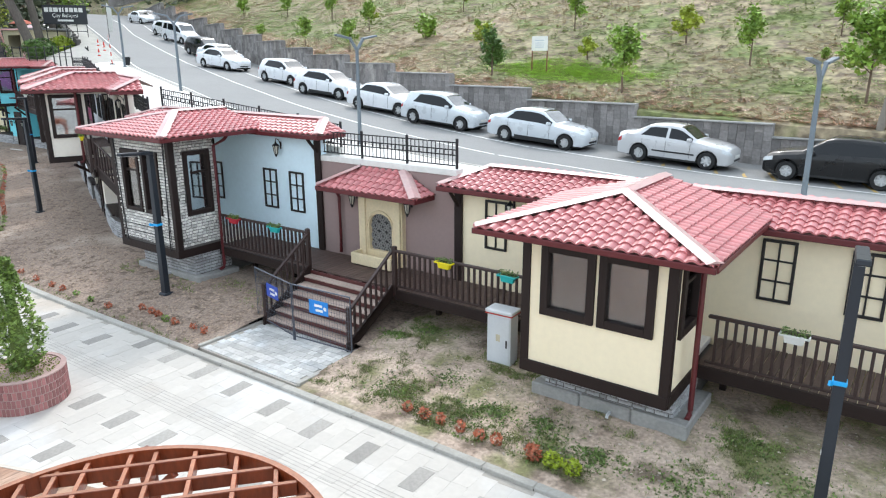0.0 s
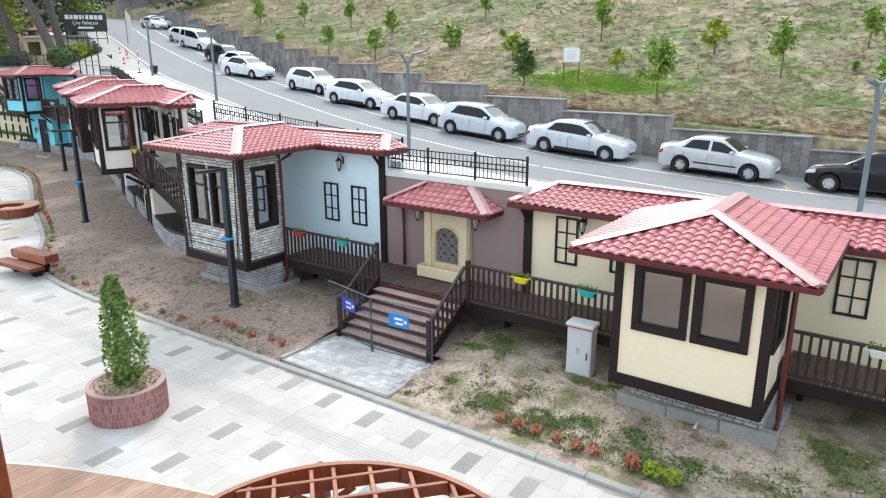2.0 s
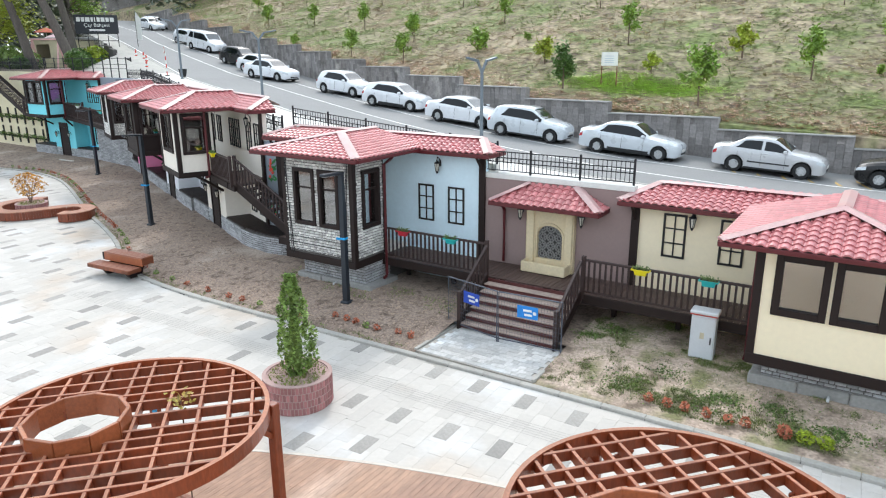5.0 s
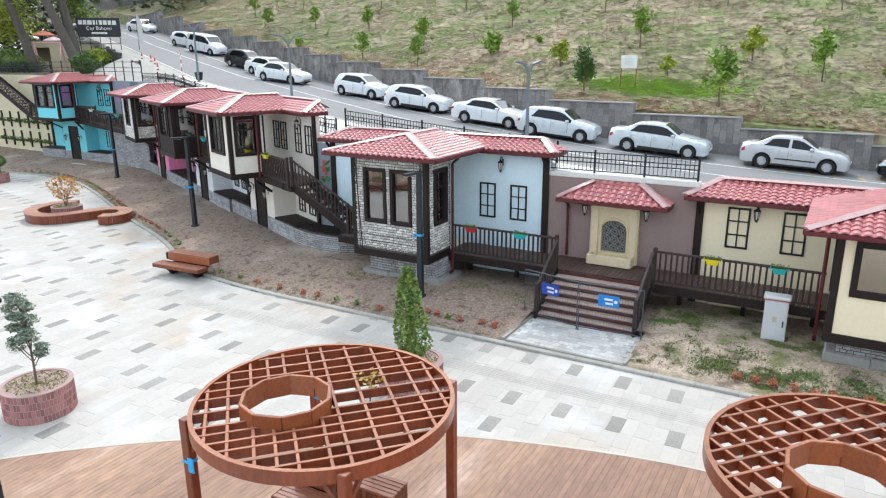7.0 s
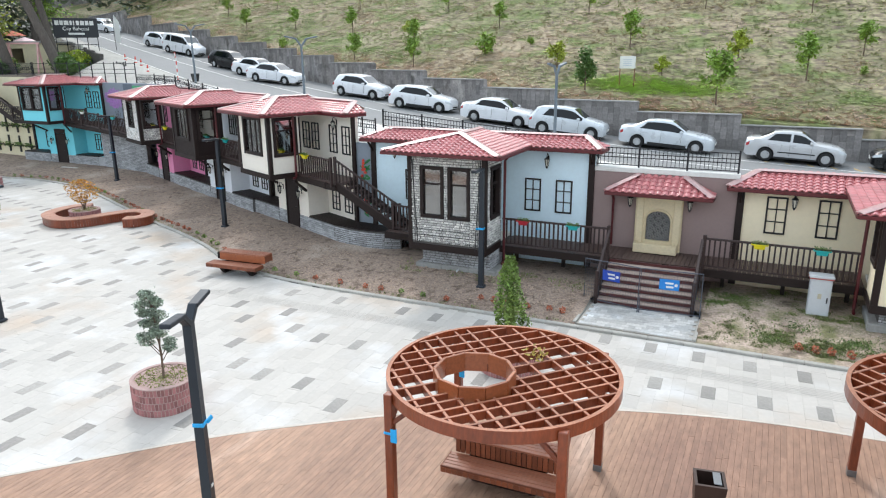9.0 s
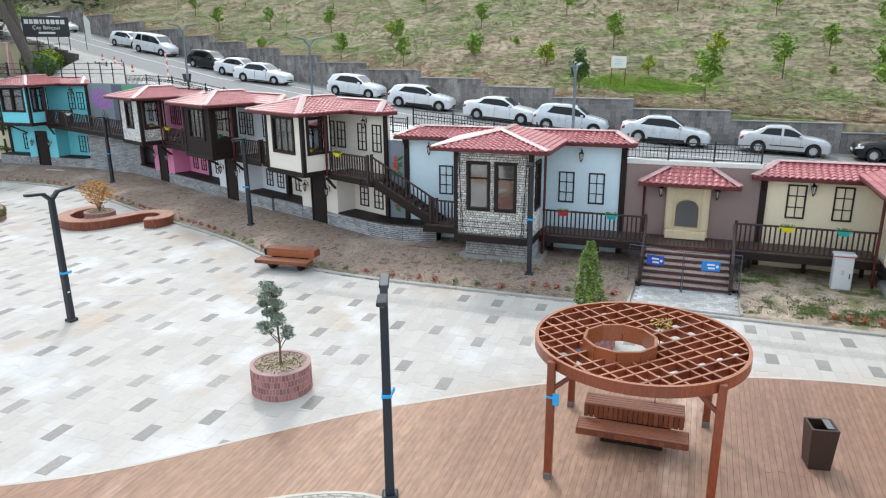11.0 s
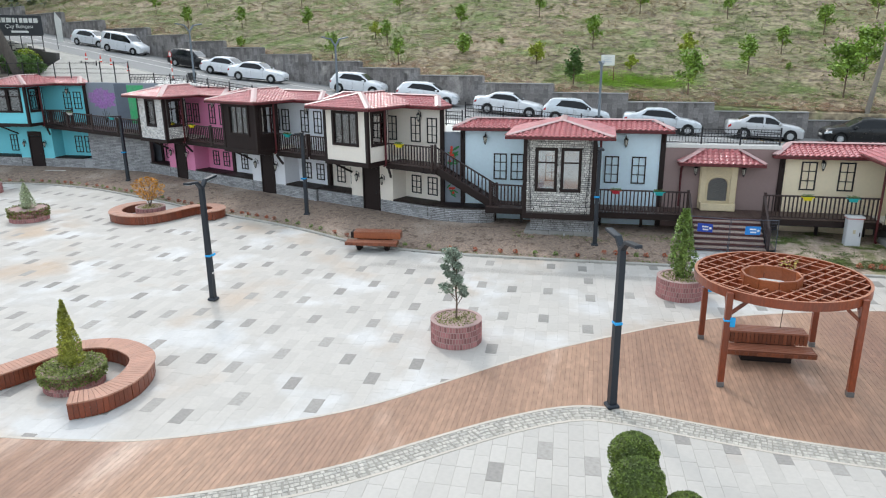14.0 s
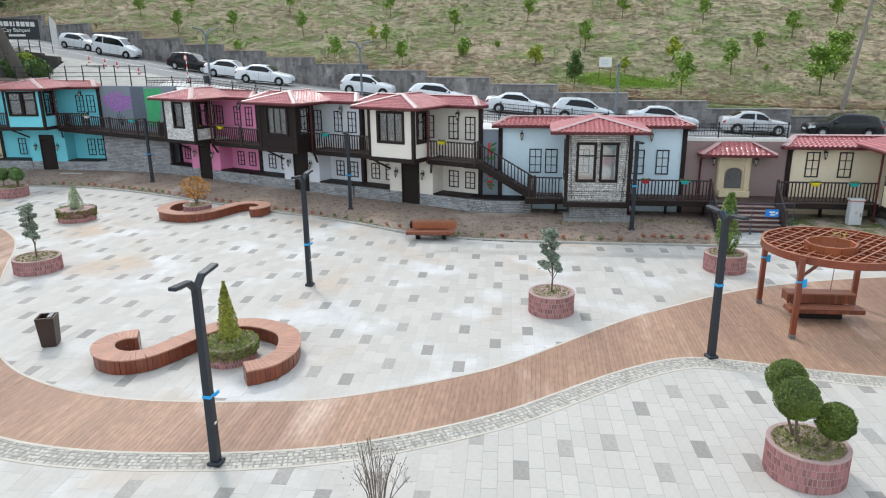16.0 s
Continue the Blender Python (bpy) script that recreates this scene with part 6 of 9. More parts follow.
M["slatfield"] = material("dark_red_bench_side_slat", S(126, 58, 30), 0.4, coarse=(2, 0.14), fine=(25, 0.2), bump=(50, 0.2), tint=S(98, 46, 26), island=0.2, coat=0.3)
# top boards of the curling benches, paler than their side slats
M["slattop"] = material("pale_bench_top", S(182, 132, 110), 0.55, coarse=(2, 0.14), fine=(25, 0.14), bump=(50, 0.2), piece=0.07)
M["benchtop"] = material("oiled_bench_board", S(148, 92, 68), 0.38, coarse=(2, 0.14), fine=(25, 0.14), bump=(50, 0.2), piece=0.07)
M["steel"] = material("brushed_post_shoe", S(128, 130, 132), 0.4, metal=0.6, bump=None)
M["brick"] = material("red_clay_brick", S(166, 114, 112), 0.85, coarse=(3, 0.14), fine=(20, 0.16), bump=(60, 0.4), piece=0.32)
M["brickbed"] = material("pale_pink_mortar", S(182, 154, 148), 0.95, bump=(40, 0.3))
M["binbrown"] = material("dark_bronze_metal", S(66, 50, 44), 0.45, metal=0.3, coarse=(1.5, 0.1), bump=None)


def lit_top(ob):
    """Give the upward faces of a timber a paler colour, with the skylight painted in."""
    ob.data.materials.append(M["lightened"])
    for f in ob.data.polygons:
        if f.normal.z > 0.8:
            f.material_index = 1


def pergola(x, y, turn, off, label):
    """A round lattice roof on four posts, with an eight-sided opening off its centre."""
    e = thing("pergola", label, "pergola", x, y, 0, turn, "round pergolas on the deck")
    R, zt, h = 2.06, 2.52, 0.15
    rim = Build()
    n = 64
    for ra, rb_ in ((R - 0.07, R),):
        vs = []
        for k in range(n):
            a = 2 * math.pi * k / n
            for r, z in ((ra, zt - 0.2), (rb_, zt - 0.2), (rb_, zt + 0.02), (ra, zt + 0.02)):
                vs.append((r * math.cos(a), r * math.sin(a), z))
        fs = []
        for k in range(n):
            j = (k + 1) % n
            for q in range(4):
                fs.append((4 * k + q, 4 * j + q, 4 * j + (q + 1) % 4, 4 * k + (q + 1) % 4))
        rim.add(vs, fs)
    lit_top(part("rim", rim, M["iroko"], e))
    ox, oy = off
    ro = 0.69
    for ang, us in ((-45, (-1.8, -1.48, -1.12, -0.83, -0.55, -0.12, 0.14, 0.57, 1.03, 1.46, 1.79)), (46, (-1.72, -1.45, -1.12, -0.88, -0.62, -0.38, 0.06, 0.49, 0.76, 1.04, 1.36, 1.75))):
        for u in us:
            hl = math.sqrt(max(0.0, (R - 0.07) ** 2 - u * u))
            m = pose(0, 0, 0, 0, 0, ang)
            w_ = m.inverted() @ Vector((ox, oy, 0))
            spans = [(-hl, hl)]
            if abs(u - w_.y) < ro - 0.06:
                g = math.sqrt((ro - 0.03) ** 2 - (u - w_.y) ** 2)
                spans = [(-hl, w_.x - g), (w_.x + g, hl)]
            for a, b in spans:
                if b - a > 0.05:
                    lit_top(part("rafter", Build().box(a, b, u - 0.027, u + 0.027, zt - 0.155, zt - (0.0 if ang > 0 else 0.008), 0.006, m), M["iroko"], e))
    oct_ = [(ox + ro * math.cos(math.pi * (k + 0.5) / 5), oy + ro * math.sin(math.pi * (k + 0.5) / 5)) for k in range(10)]
    for k in range(10):
        (xa, ya), (xb, yb) = oct_[k], oct_[(k + 1) % 10]
        lit_top(part("opening_board", Build().bar((xa, ya, zt + 0.015), (xb, yb, zt + 0.015), 0.06, 0.35, 0.008), M["lightiroko"], e))
    pc = 1.48
    for sx in (-1, 1):
        for sy in (-1, 1):
            px, py = sx * pc, sy * pc
            po = part("post", Build().box(px - 0.075, px + 0.075, py - 0.075, py + 0.075, 0.12, zt - 0.03, 0.012), M["iroko"], e)
            part("post_shoe", Build().box(px - 0.08, px + 0.08, py - 0.08, py + 0.08, 0.0, 0.15, 0.005), M["steel"], po)
            for dx, dy in ((-sx, 0), (0, -sy)):
                part("brace", Build().bar((px, py, zt - 0.62), (px + dx * 0.5, py + dy * 0.5, zt - 0.16), 0.07, 0.08, 0.008), M["iroko"], e)
    return e


def two_tier_bench(x, y, z, turn, label, slatted=True, half=1.02, shift=0.0):
    """A timber bench: a low seat and a higher ledge behind it, on dark feet."""
    e = thing("bench", label, "bench", x, y, z, turn, "two-tier timber benches")
    for k in range(5):
        y0 = -0.48 + k * 0.1
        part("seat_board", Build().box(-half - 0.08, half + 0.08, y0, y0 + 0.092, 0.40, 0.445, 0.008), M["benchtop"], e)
    part("seat_edge", Build().box(-half - 0.08, half + 0.08, -0.5, -0.482, 0.31, 0.445, 0.006), M["slat"], e)
    part("seat_edge", Build().box(-half - 0.1, -half - 0.082, -0.5, 0.02, 0.31, 0.445, 0.006), M["slat"], e)
    part("seat_edge", Build().box(half + 0.082, half + 0.1, -0.5, 0.02, 0.31, 0.445, 0.006), M["slat"], e)
    for k in range(5):
        y0 = 0.03 + k * 0.1
        part("ledge_board", Build().box(shift - half, shift + half, y0, y0 + 0.092, 0.735, 0.78, 0.008), M["benchtop"], e)
    n = 20
    me = mesh_of("slat", Build().box(0, 2 * half / n - 0.012, 0, 0.02, 0, 0.285, 0.004), M["slat"])
    for k in range(n if slatted else 0):
        piece("slat", me, e, pose(-half + k * 2 * half / n, 0.03, 0.449))
        piece("slat", me, e, pose(-half + k * 2 * half / n, 0.505, 0.449))
    if not slatted:
        for y0 in (0.03, 0.505):
            part("ledge_front", Build().box(shift - half, shift + half, y0, y0 + 0.02, 0.47, 0.733, 0.004), M["lightiroko"], e)
    me2 = mesh_of("edge_slat", Build().box(0, (2 * half + 0.16) / n - 0.012, 0, 0.016, 0, 0.1, 0.003), M["slat"])
    for k in range(n):
        piece("edge_slat", me2, e, pose(-half - 0.08 + k * (2 * half + 0.16) / n, -0.518, 0.315))
    part("end_panel", Build().box(shift - half, shift - half + 0.02, 0.05, 0.505, 0.5, 0.733), M["slat"], e)
    part("end_panel", Build().box(shift + half - 0.02, shift + half, 0.05, 0.505, 0.5, 0.733), M["slat"], e)
    part("core", Build().box(-half + 0.03, half - 0.03, 0.06, 0.5, 0.48, 0.73), M["darkwood"], e)
    if slatted:
        part("pedestal", Build().box(-half * 0.62, half * 0.62, -0.14, 0.4, 0.0, 0.326, 0.01), M["darkwood"], e, "dark timber base under the seat")
    for x_ in (-half * 0.6, half * 0.6) if not slatted else ():
        part("support", Build().add([(x_ - 0.1, -0.35, 0.33), (x_ + 0.1, -0.35, 0.33), (x_ + 0.1, 0.45, 0.33), (x_ - 0.1, 0.45, 0.33), (x_ - 0.07, -0.1, 0.0), (x_ + 0.07, -0.1, 0.0), (x_ + 0.07, 0.35, 0.0), (x_ - 0.07, 0.35, 0.0)],
             [(0, 1, 2, 3), (7, 6, 5, 4), (0, 4, 5, 1), (1, 5, 6, 2), (2, 6, 7, 3), (3, 7, 4, 0)]), M["darkwood"], e)
    for x_ in (-half * 0.6, half * 0.6):
        part("strut", Build().box(x_ - 0.05, x_ + 0.05, 0.15, 0.4, 0.40, 0.48), M["darkwood"], e)
    part("under_frame", Build().box(-half * 0.75, half * 0.75, -0.4, 0.4, 0.33, 0.398), M["darkwood"], e)
    return e


per_a = pergola(-12.71, 0.05, 1.5, (-0.345, -0.50), "round red-brown timber lattice pergola on four posts")
per_b = pergola(-5.25, 2.05, 3, (-0.345, -0.50), "round red-brown timber pergola beside the kerb")
for p_, px, py, tz in ((per_a, -1.48, -1.48, 1.75), (per_a, -1.48, 1.48, 1.6), (per_b, 1.48, -1.48, 1.6)):
    part("tape", Build().box(px - 0.085, px + 0.085, py - 0.085, py + 0.085, tz, tz + 0.05, 0.01).box(px + 0.05, px + 0.17, py - 0.1, py - 0.075, tz - 0.12, tz + 0.13, 0.008), M["tape"], p_, "bright blue plastic tape tied round the post")
two_tier_bench(-12.74, 0.34, 0.012, 2, "red-brown slatted bench under the pergola")
two_tier_bench(-5.2, 2.4, 0.012, 2, "red-brown slatted bench under the second pergola")
two_tier_bench(-26.45, 8.45, 0.0, 5, "red-brown two-tier bench beside the soil bed", False, 1.0, 0.16)


def swirl_bench(path, label, cx, cy, turn):
    """A curling bench along a path, with boards across its top and upright slats round its sides."""
    e = thing("curved_bench", label, "bench", cx, cy, 0, turn, "curling timber benches")
    pts = [Vector((x, y, 0)) for x, y in path]
    fine = []
    for i in range(len(pts) - 1):
        p0, p1, p2, p3 = pts[max(0, i - 1)], pts[i], pts[i + 1], pts[min(len(pts) - 1, i + 2)]
        for k in range(12):
            t = k / 12
            fine.append(0.5 * ((2 * p1) + (p2 - p0) * t + (2 * p0 - 5 * p1 + 4 * p2 - p3) * t * t + (3 * p1 - p0 - 3 * p2 + p3) * t ** 3))
    fine.append(pts[-1])
    dist = [0.0]
    for a, b in zip(fine, fine[1:]):
        dist.append(dist[-1] + (b - a).length)

    def at(s):
        for i in range(len(fine) - 1):
            if dist[i] <= s <= dist[i + 1]:
                k = (s - dist[i]) / max(1e-6, dist[i + 1] - dist[i])
                c = fine[i].lerp(fine[i + 1], k)
                j0, j1 = max(0, i - 4), min(len(fine) - 1, i + 5)
                d = (fine[j1] - fine[j0]).normalized()
                return c, Vector((-d.y, d.x, 0))
        return fine[-1], Vector((-1, 0, 0))

    n = round(dist[-1] / 0.105)
    hw = 0.27
    sides = [Build(), Build()]
    for k in range(n):
        (ca, na), (cb, nb_) = at(dist[-1] * k / n + 0.004), at(dist[-1] * (k + 1) / n - 0.004)
        b = Build()
        lo, hi = Vector((0, 0, 0.415)), Vector((0, 0, 0.455))
        w1 = hw + 0.045
        b.add([ca - na * w1 + lo, cb - nb_ * w1 + lo, cb + nb_ * w1 + lo, ca + na * w1 + lo, ca - na * w1 + hi, cb - nb_ * w1 + hi, cb + nb_ * w1 + hi, ca + na * w1 + hi],
              [(3, 2, 1, 0), (4, 5, 6, 7), (0, 1, 5, 4), (2, 3, 7, 6), (1, 2, 6, 5), (3, 0, 4, 7)])
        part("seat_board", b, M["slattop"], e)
        for sgn, sb in zip((-1, 1), sides):
            j = 0.006 * (k % 2)
            p, q = ca + na * sgn * (hw - j), cb + nb_ * sgn * (hw - j)
            p2, q2 = ca + na * sgn * (hw - 0.05), cb + nb_ * sgn * (hw - 0.05)
            z0, z1 = Vector((0, 0, 0.02)), Vector((0, 0, 0.412))
            sb.add([p + z0, q + z0, q + z1, p + z1, p2 + z0, q2 + z0, q2 + z1, p2 + z1], [(0, 1, 2, 3), (3, 2, 6, 7), (1, 5, 6, 2), (4, 0, 3, 7)] if sgn < 0 else [(3, 2, 1, 0), (7, 6, 2, 3), (2, 6, 5, 1), (7, 3, 0, 4)])
    for sb in sides:
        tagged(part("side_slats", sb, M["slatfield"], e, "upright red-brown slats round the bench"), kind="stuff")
    for s in (0.0, dist[-1]):
        c, nn = at(s)
        part("end_panel", Build().bar(c - nn * (hw - 0.02) + Vector((0, 0, 0.215)), c + nn * (hw - 0.02) + Vector((0, 0, 0.215)), 0.03, 0.39, 0.004), M["iroko"], e)
    return e


SW = [(-28.91, -5.95), (-28.37, -5.5), (-28.2, -4.6), (-28.65, -3.5), (-29.75, -2.95), (-30.65, -3.1), (-31.2, -3.7), (-31.5, -4.35), (-31.8, -5.0), (-32.15, -5.5), (-32.7, -5.7), (-33.3, -5.5), (-33.68, -4.95), (-33.55, -4.42), (-33.1, -4.15)]
S0 = (-30.0, -4.5)
local = [((x - S0[0]) * 0.96, (y - S0[1]) * 0.97) for x, y in SW]
swirl_bench(local, "red-brown curling bench wrapped round a conical shrub planter", S0[0] - 0.13, S0[1] - 0.12, 0)
swirl_bench(local, "red-brown curling bench wrapped round an autumn shrub planter", -39.55, 12.0, 184)

M["mossy"] = material("mossy_planter_soil", S(116, 110, 72), 0.95, coarse=(3, 0.2), fine=(30, 0.3), bump=(40, 0.8), tint=S(92, 100, 50), patch=(7, S(104, 92, 70), 0.58))
BRICK = mesh_of("brick", Build().box(-0.032, 0.032, -0.028, 0.0, 0.0, 0.205, 0.006), M["brick"])


def planter(x, y, r, h, label, group="round brick planters", rows=4):
    e = thing("planter", label, "planter", x, y, 0, random.uniform(0, 90), group)
    part("wall", Build().lathe([(r - 0.009, 0.0), (r - 0.009, h - 0.03), (r - 0.14, h - 0.03), (r - 0.14, h - 0.14)], n=40), M["brickbed"], e, smooth=True)
    n = round(2 * math.pi * r / 0.083)
    for j in range(rows):
        for k in range(n):
            a = 360.0 * (k + 0.5 * (j % 2)) / n
            hh = h / rows
            piece("brick", BRICK, e, pose(r * math.cos(radians(a)), r * math.sin(radians(a)), j * hh + 0.006, 0, 0, a + 90) @ Matrix.Rotation(math.pi, 4, "Z") @ Matrix.Diagonal((1, 1, (hh - 0.016) / 0.21, 1)))
    part("rim", Build().lathe([(r + 0.005, h - 0.012), (r + 0.005, h + 0.012), (r - 0.09, h + 0.012), (r - 0.09, h - 0.1)], n=40), M["brickbed"], e)
    part("soil", Build().lathe([(r - 0.08, h - 0.1), (r - 0.4, h - 0.04), (0.02, h - 0.0)], n=24, wob=0.02), M["mossy"], e)
    return e


def lamp_post(x, y, turn, z=0.0, tape=1.55, h=4.12, label="anthracite square lamp post with two winged arms", arms=(-1, 1)):
    e = thing("lamp_post", label, "lamp post", x, y, z, turn, "lamp posts on the square")
    b = Build()
    b.add([(-0.085, -0.085, 0.1), (0.085, -0.085, 0.1), (0.085, 0.085, 0.1), (-0.085, 0.085, 0.1), (-0.07, -0.07, h - 0.18), (0.07, -0.07, h - 0.18), (0.07, 0.07, h - 0.18), (-0.07, 0.07, h - 0.18)],
          [(3, 2, 1, 0), (4, 5, 6, 7), (0, 1, 5, 4), (1, 2, 6, 5), (2, 3, 7, 6), (3, 0, 4, 7)])
    part("pole", b, M["lampgrey"], e)
    part("base", Build().box(-0.15, 0.15, -0.15, 0.15, 0.0, 0.1, 0.03), M["lampgrey"], e)
    if not arms:
        part("cap", Build().bar((0, 0, h - 0.2), (0.0, 0, h), 0.14, 0.14, 0.02), M["lampgrey"], e)
        a = part("arm", Build().bar((-0.07, 0, h - 0.03), (0.92, 0, h + 0.03), 0.17, 0.085, 0.015), M["lampgrey"], e)
        part("lens", Build().bar((0.36, 0, h - 0.05), (0.86, 0, h - 0.02), 0.1, 0.015), M["led"], a)
    for s in arms:
        arm = Build()
        arm.bar((s * 0.02, 0, h - 0.24), (s * 0.25, 0, h - 0.02), 0.14, 0.1, 0.012).bar((s * 0.23, 0, h - 0.03), (s * 0.78, 0, h + 0.02), 0.17, 0.075, 0.012)
        a = part("arm", arm, M["lampgrey"], e)
        part("lens", Build().bar((s * 0.36, 0, h - 0.06), (s * 0.74, 0, h - 0.025), 0.1, 0.015), M["led"], a)
    part("label_plate", Build().box(-0.04, 0.04, -0.092, -0.078, 0.95, 1.0), M["paint"], e)
    if tape:
        part("tape", Build().box(-0.095, 0.095, -0.095, 0.095, tape, tape + 0.07, 0.01).bar((0.07, -0.09, tape + 0.02), (0.18, -0.13, tape + 0.06), 0.03, 0.07), M["tape"], e, "blue plastic tape tied round the pole")
    return e


lamp_post(-28.2, -9.6, 87)
lamp_post(-16.79, -3.07, 113, tape=2.1)
lamp_post(-29.9, 1.6, 86)
for x, y, tp_ in ((-17.34, 10.2, 2.05), (-31.5, 13.2, 1.82), (-46.6, 19.8, 1.8), (-0.68, 10.3, 2.1)):
    lamp_post(x, y, -84, soil_z(x, y) - 0.03, tp_, 4.1, "anthracite square lamp post with one arm standing in the planted bed", ())


def road_lamp(x, y, turn, h=3.85):
    e = thing("street_lamp", "grey steel street lamp with two raised arms", "street lamp", x, y, road_z(x) + 0.1, turn, "street lamps along the road")
    part("pole", Build().lathe([(0.11, 0.0), (0.11, 0.06), (0.075, 0.08), (0.06, h - 0.4)], n=12), M["roadlamp"], e, smooth=True)
    for s in (-1, 1):
        part("arm", Build().bar((0, 0, h - 0.5), (s * 0.32, 0, h - 0.08), 0.09, 0.09, 0.012).bar((s * 0.28, 0, h - 0.1), (s * 0.95, 0, h + 0.02), 0.16, 0.07, 0.012), M["roadlamp"], e)
    return e


for x, y in ((-2.7, 19.2), (-17.45, 18.65), (-32.8, 21.6), (-44.7, 25.5)):
    road_lamp(x, y, 80 if x > -5 else 85 if x > -20 else 60)


def bin_(x, y, turn, label):
    e = thing("litter_bin", label, "litter bin", x, y, 0.0, turn, "bronze litter bins")
    b = Build()
    w0, w1, h = 0.205, 0.255, 0.92
    b.add([(-w0, -w0, 0.03), (w0, -w0, 0.03), (w0, w0, 0.03), (-w0, w0, 0.03), (-w1, -w1, h), (w1, -w1, h), (w1, w1, h), (-w1, w1, h), (-w1 + 0.05, -w1 + 0.05, h), (w1 - 0.05, -w1 + 0.05, h), (w1 - 0.05, w1 - 0.05, h), (-w1 + 0.05, w1 - 0.05, h), (-w0, -w0 + 0.06, h - 0.35), (w0, -w0 + 0.06, h - 0.35), (w0, w0, h - 0.35), (-w0, w0, h - 0.35)],
          [(3, 2, 1, 0), (0, 1, 5, 4), (1, 2, 6, 5), (2, 3, 7, 6), (3, 0, 4, 7), (4, 5, 9, 8), (5, 6, 10, 9), (6, 7, 11, 10), (7, 4, 8, 11), (8, 9, 13, 12), (9, 10, 14, 13), (10, 11, 15, 14), (11, 8, 12, 15), (12, 13, 14, 15)])
    part("body", b, M["binbrown"], e)
    part("plinth", Build().box(-0.18, 0.18, -0.18, 0.18, 0.0, 0.04), M["blackplastic"], e)
    part("ash_tray", Build().box(0.05, 0.18, -0.18, 0.18, h + 0.001, h + 0.02, 0.005), M["steel"], e)
    return e


bin_(-35.85, -4.4, 20, "dark bronze litter bin on the paving")
bin_(-9.2, 0.75, 10, "dark bronze litter bin on the deck")


# ---- plants ----
def leafmat(name, a, b, isl=0.35):
    return material(name, S(*a), 0.55, coarse=(1.4, 0.25), fine=(9, 0.2), bump=None, tint=S(*b), island=isl)


M["box"] = leafmat("dark_box_leaf", (114, 132, 54), (60, 80, 34), 0.6)
M["thuja"] = leafmat("yellow_green_conifer", (168, 168, 68), (104, 118, 48))
M["laurel"] = leafmat("fresh_green_leaf", (128, 150, 74), (80, 110, 50), 0.5)
M["bluepine"] = leafmat("blue_green_needle", (152, 164, 144), (112, 128, 112), 0.5)
M["autumn"] = leafmat("orange_autumn_leaf", (202, 146, 56), (156, 108, 42))
M["redleaf"] = leafmat("red_shrub_leaf", (186, 104, 76), (124, 82, 52))
M["limeleaf"] = leafmat("lime_shrub_leaf", (160, 176, 44), (110, 130, 34))
M["youngleaf"] = leafmat("young_tree_leaf", (142, 170, 70), (92, 126, 50))
M["yellowleaf"] = leafmat("yellow_green_tree_leaf", (168, 178, 68), (122, 140, 50))
M["darkleaf"] = leafmat("dark_tree_leaf", (92, 124, 58), (56, 84, 38))
M["bark"] = material("grey_brown_bark", S(116, 98, 84), 0.9, coarse=(3, 0.2), fine=(20, 0.2), bump=(30, 0.7))
M["skirt"] = leafmat("creeping_grass_leaf", (140, 148, 78), (102, 112, 56), 0.45)
M["moss"] = leafmat("mossy_groundcover", (130, 134, 62), (92, 100, 46))
M["drygrass"] = leafmat("dry_straw", (196, 174, 146), (162, 144, 116), 0.32)
M["greengrass"] = leafmat("green_grass_blade", (118, 130, 70), (92, 102, 54), 0.5)


def cover(parent, r, z, n, mat, s=0.05, name="ground_cover"):
    b = Build()
    for k in range(int(n * 2.2)):
        a, q = random.uniform(0, 2 * math.pi), r * 1.08 * math.sqrt(random.random())
        leaf(b, Vector((q * math.cos(a), q * math.sin(a), z + random.uniform(0.0, 0.06))), s * random.uniform(0.7, 1.4))
    return part(name, b, mat, parent, kind="stuff")


def shell_leaves(b, c, rx, rz, n, s, rough=0.12, seed=0, shape=None):
    """Leaves over an uneven body of turning round c: shape(t) gives the radius share at height t from 0 to 1."""
    rnd = random.Random(seed)
    for k in range(n):
        t = rnd.random()
        a = rnd.uniform(0, 2 * math.pi)
        f = shape(t) if shape else math.sqrt(max(0.0, 1 - (2 * t - 1) ** 2))
        lump = 1 + rough * math.sin(3 * a + 7 * t + seed) * math.sin(11 * t + 2 * a + seed)
        r = rx * f * lump * (1 - 0.25 * rnd.random() ** 2)
        leaf(b, Vector((c[0] + r * math.cos(a), c[1] + r * math.sin(a), c[2] + rz * t)), s * rnd.uniform(0.7, 1.4))


def core(b, c, rx, rz, shape=None, n=12, m=9):
    prof = []
    for k in range(m + 1):
        t = k / m
        f = shape(t) if shape else math.sqrt(max(0.0, 1 - (2 * t - 1) ** 2))
        prof.append((max(0.004, rx * f * 0.82), rz * t * 0.98))
    b.lathe(prof, c, n, 0.07)


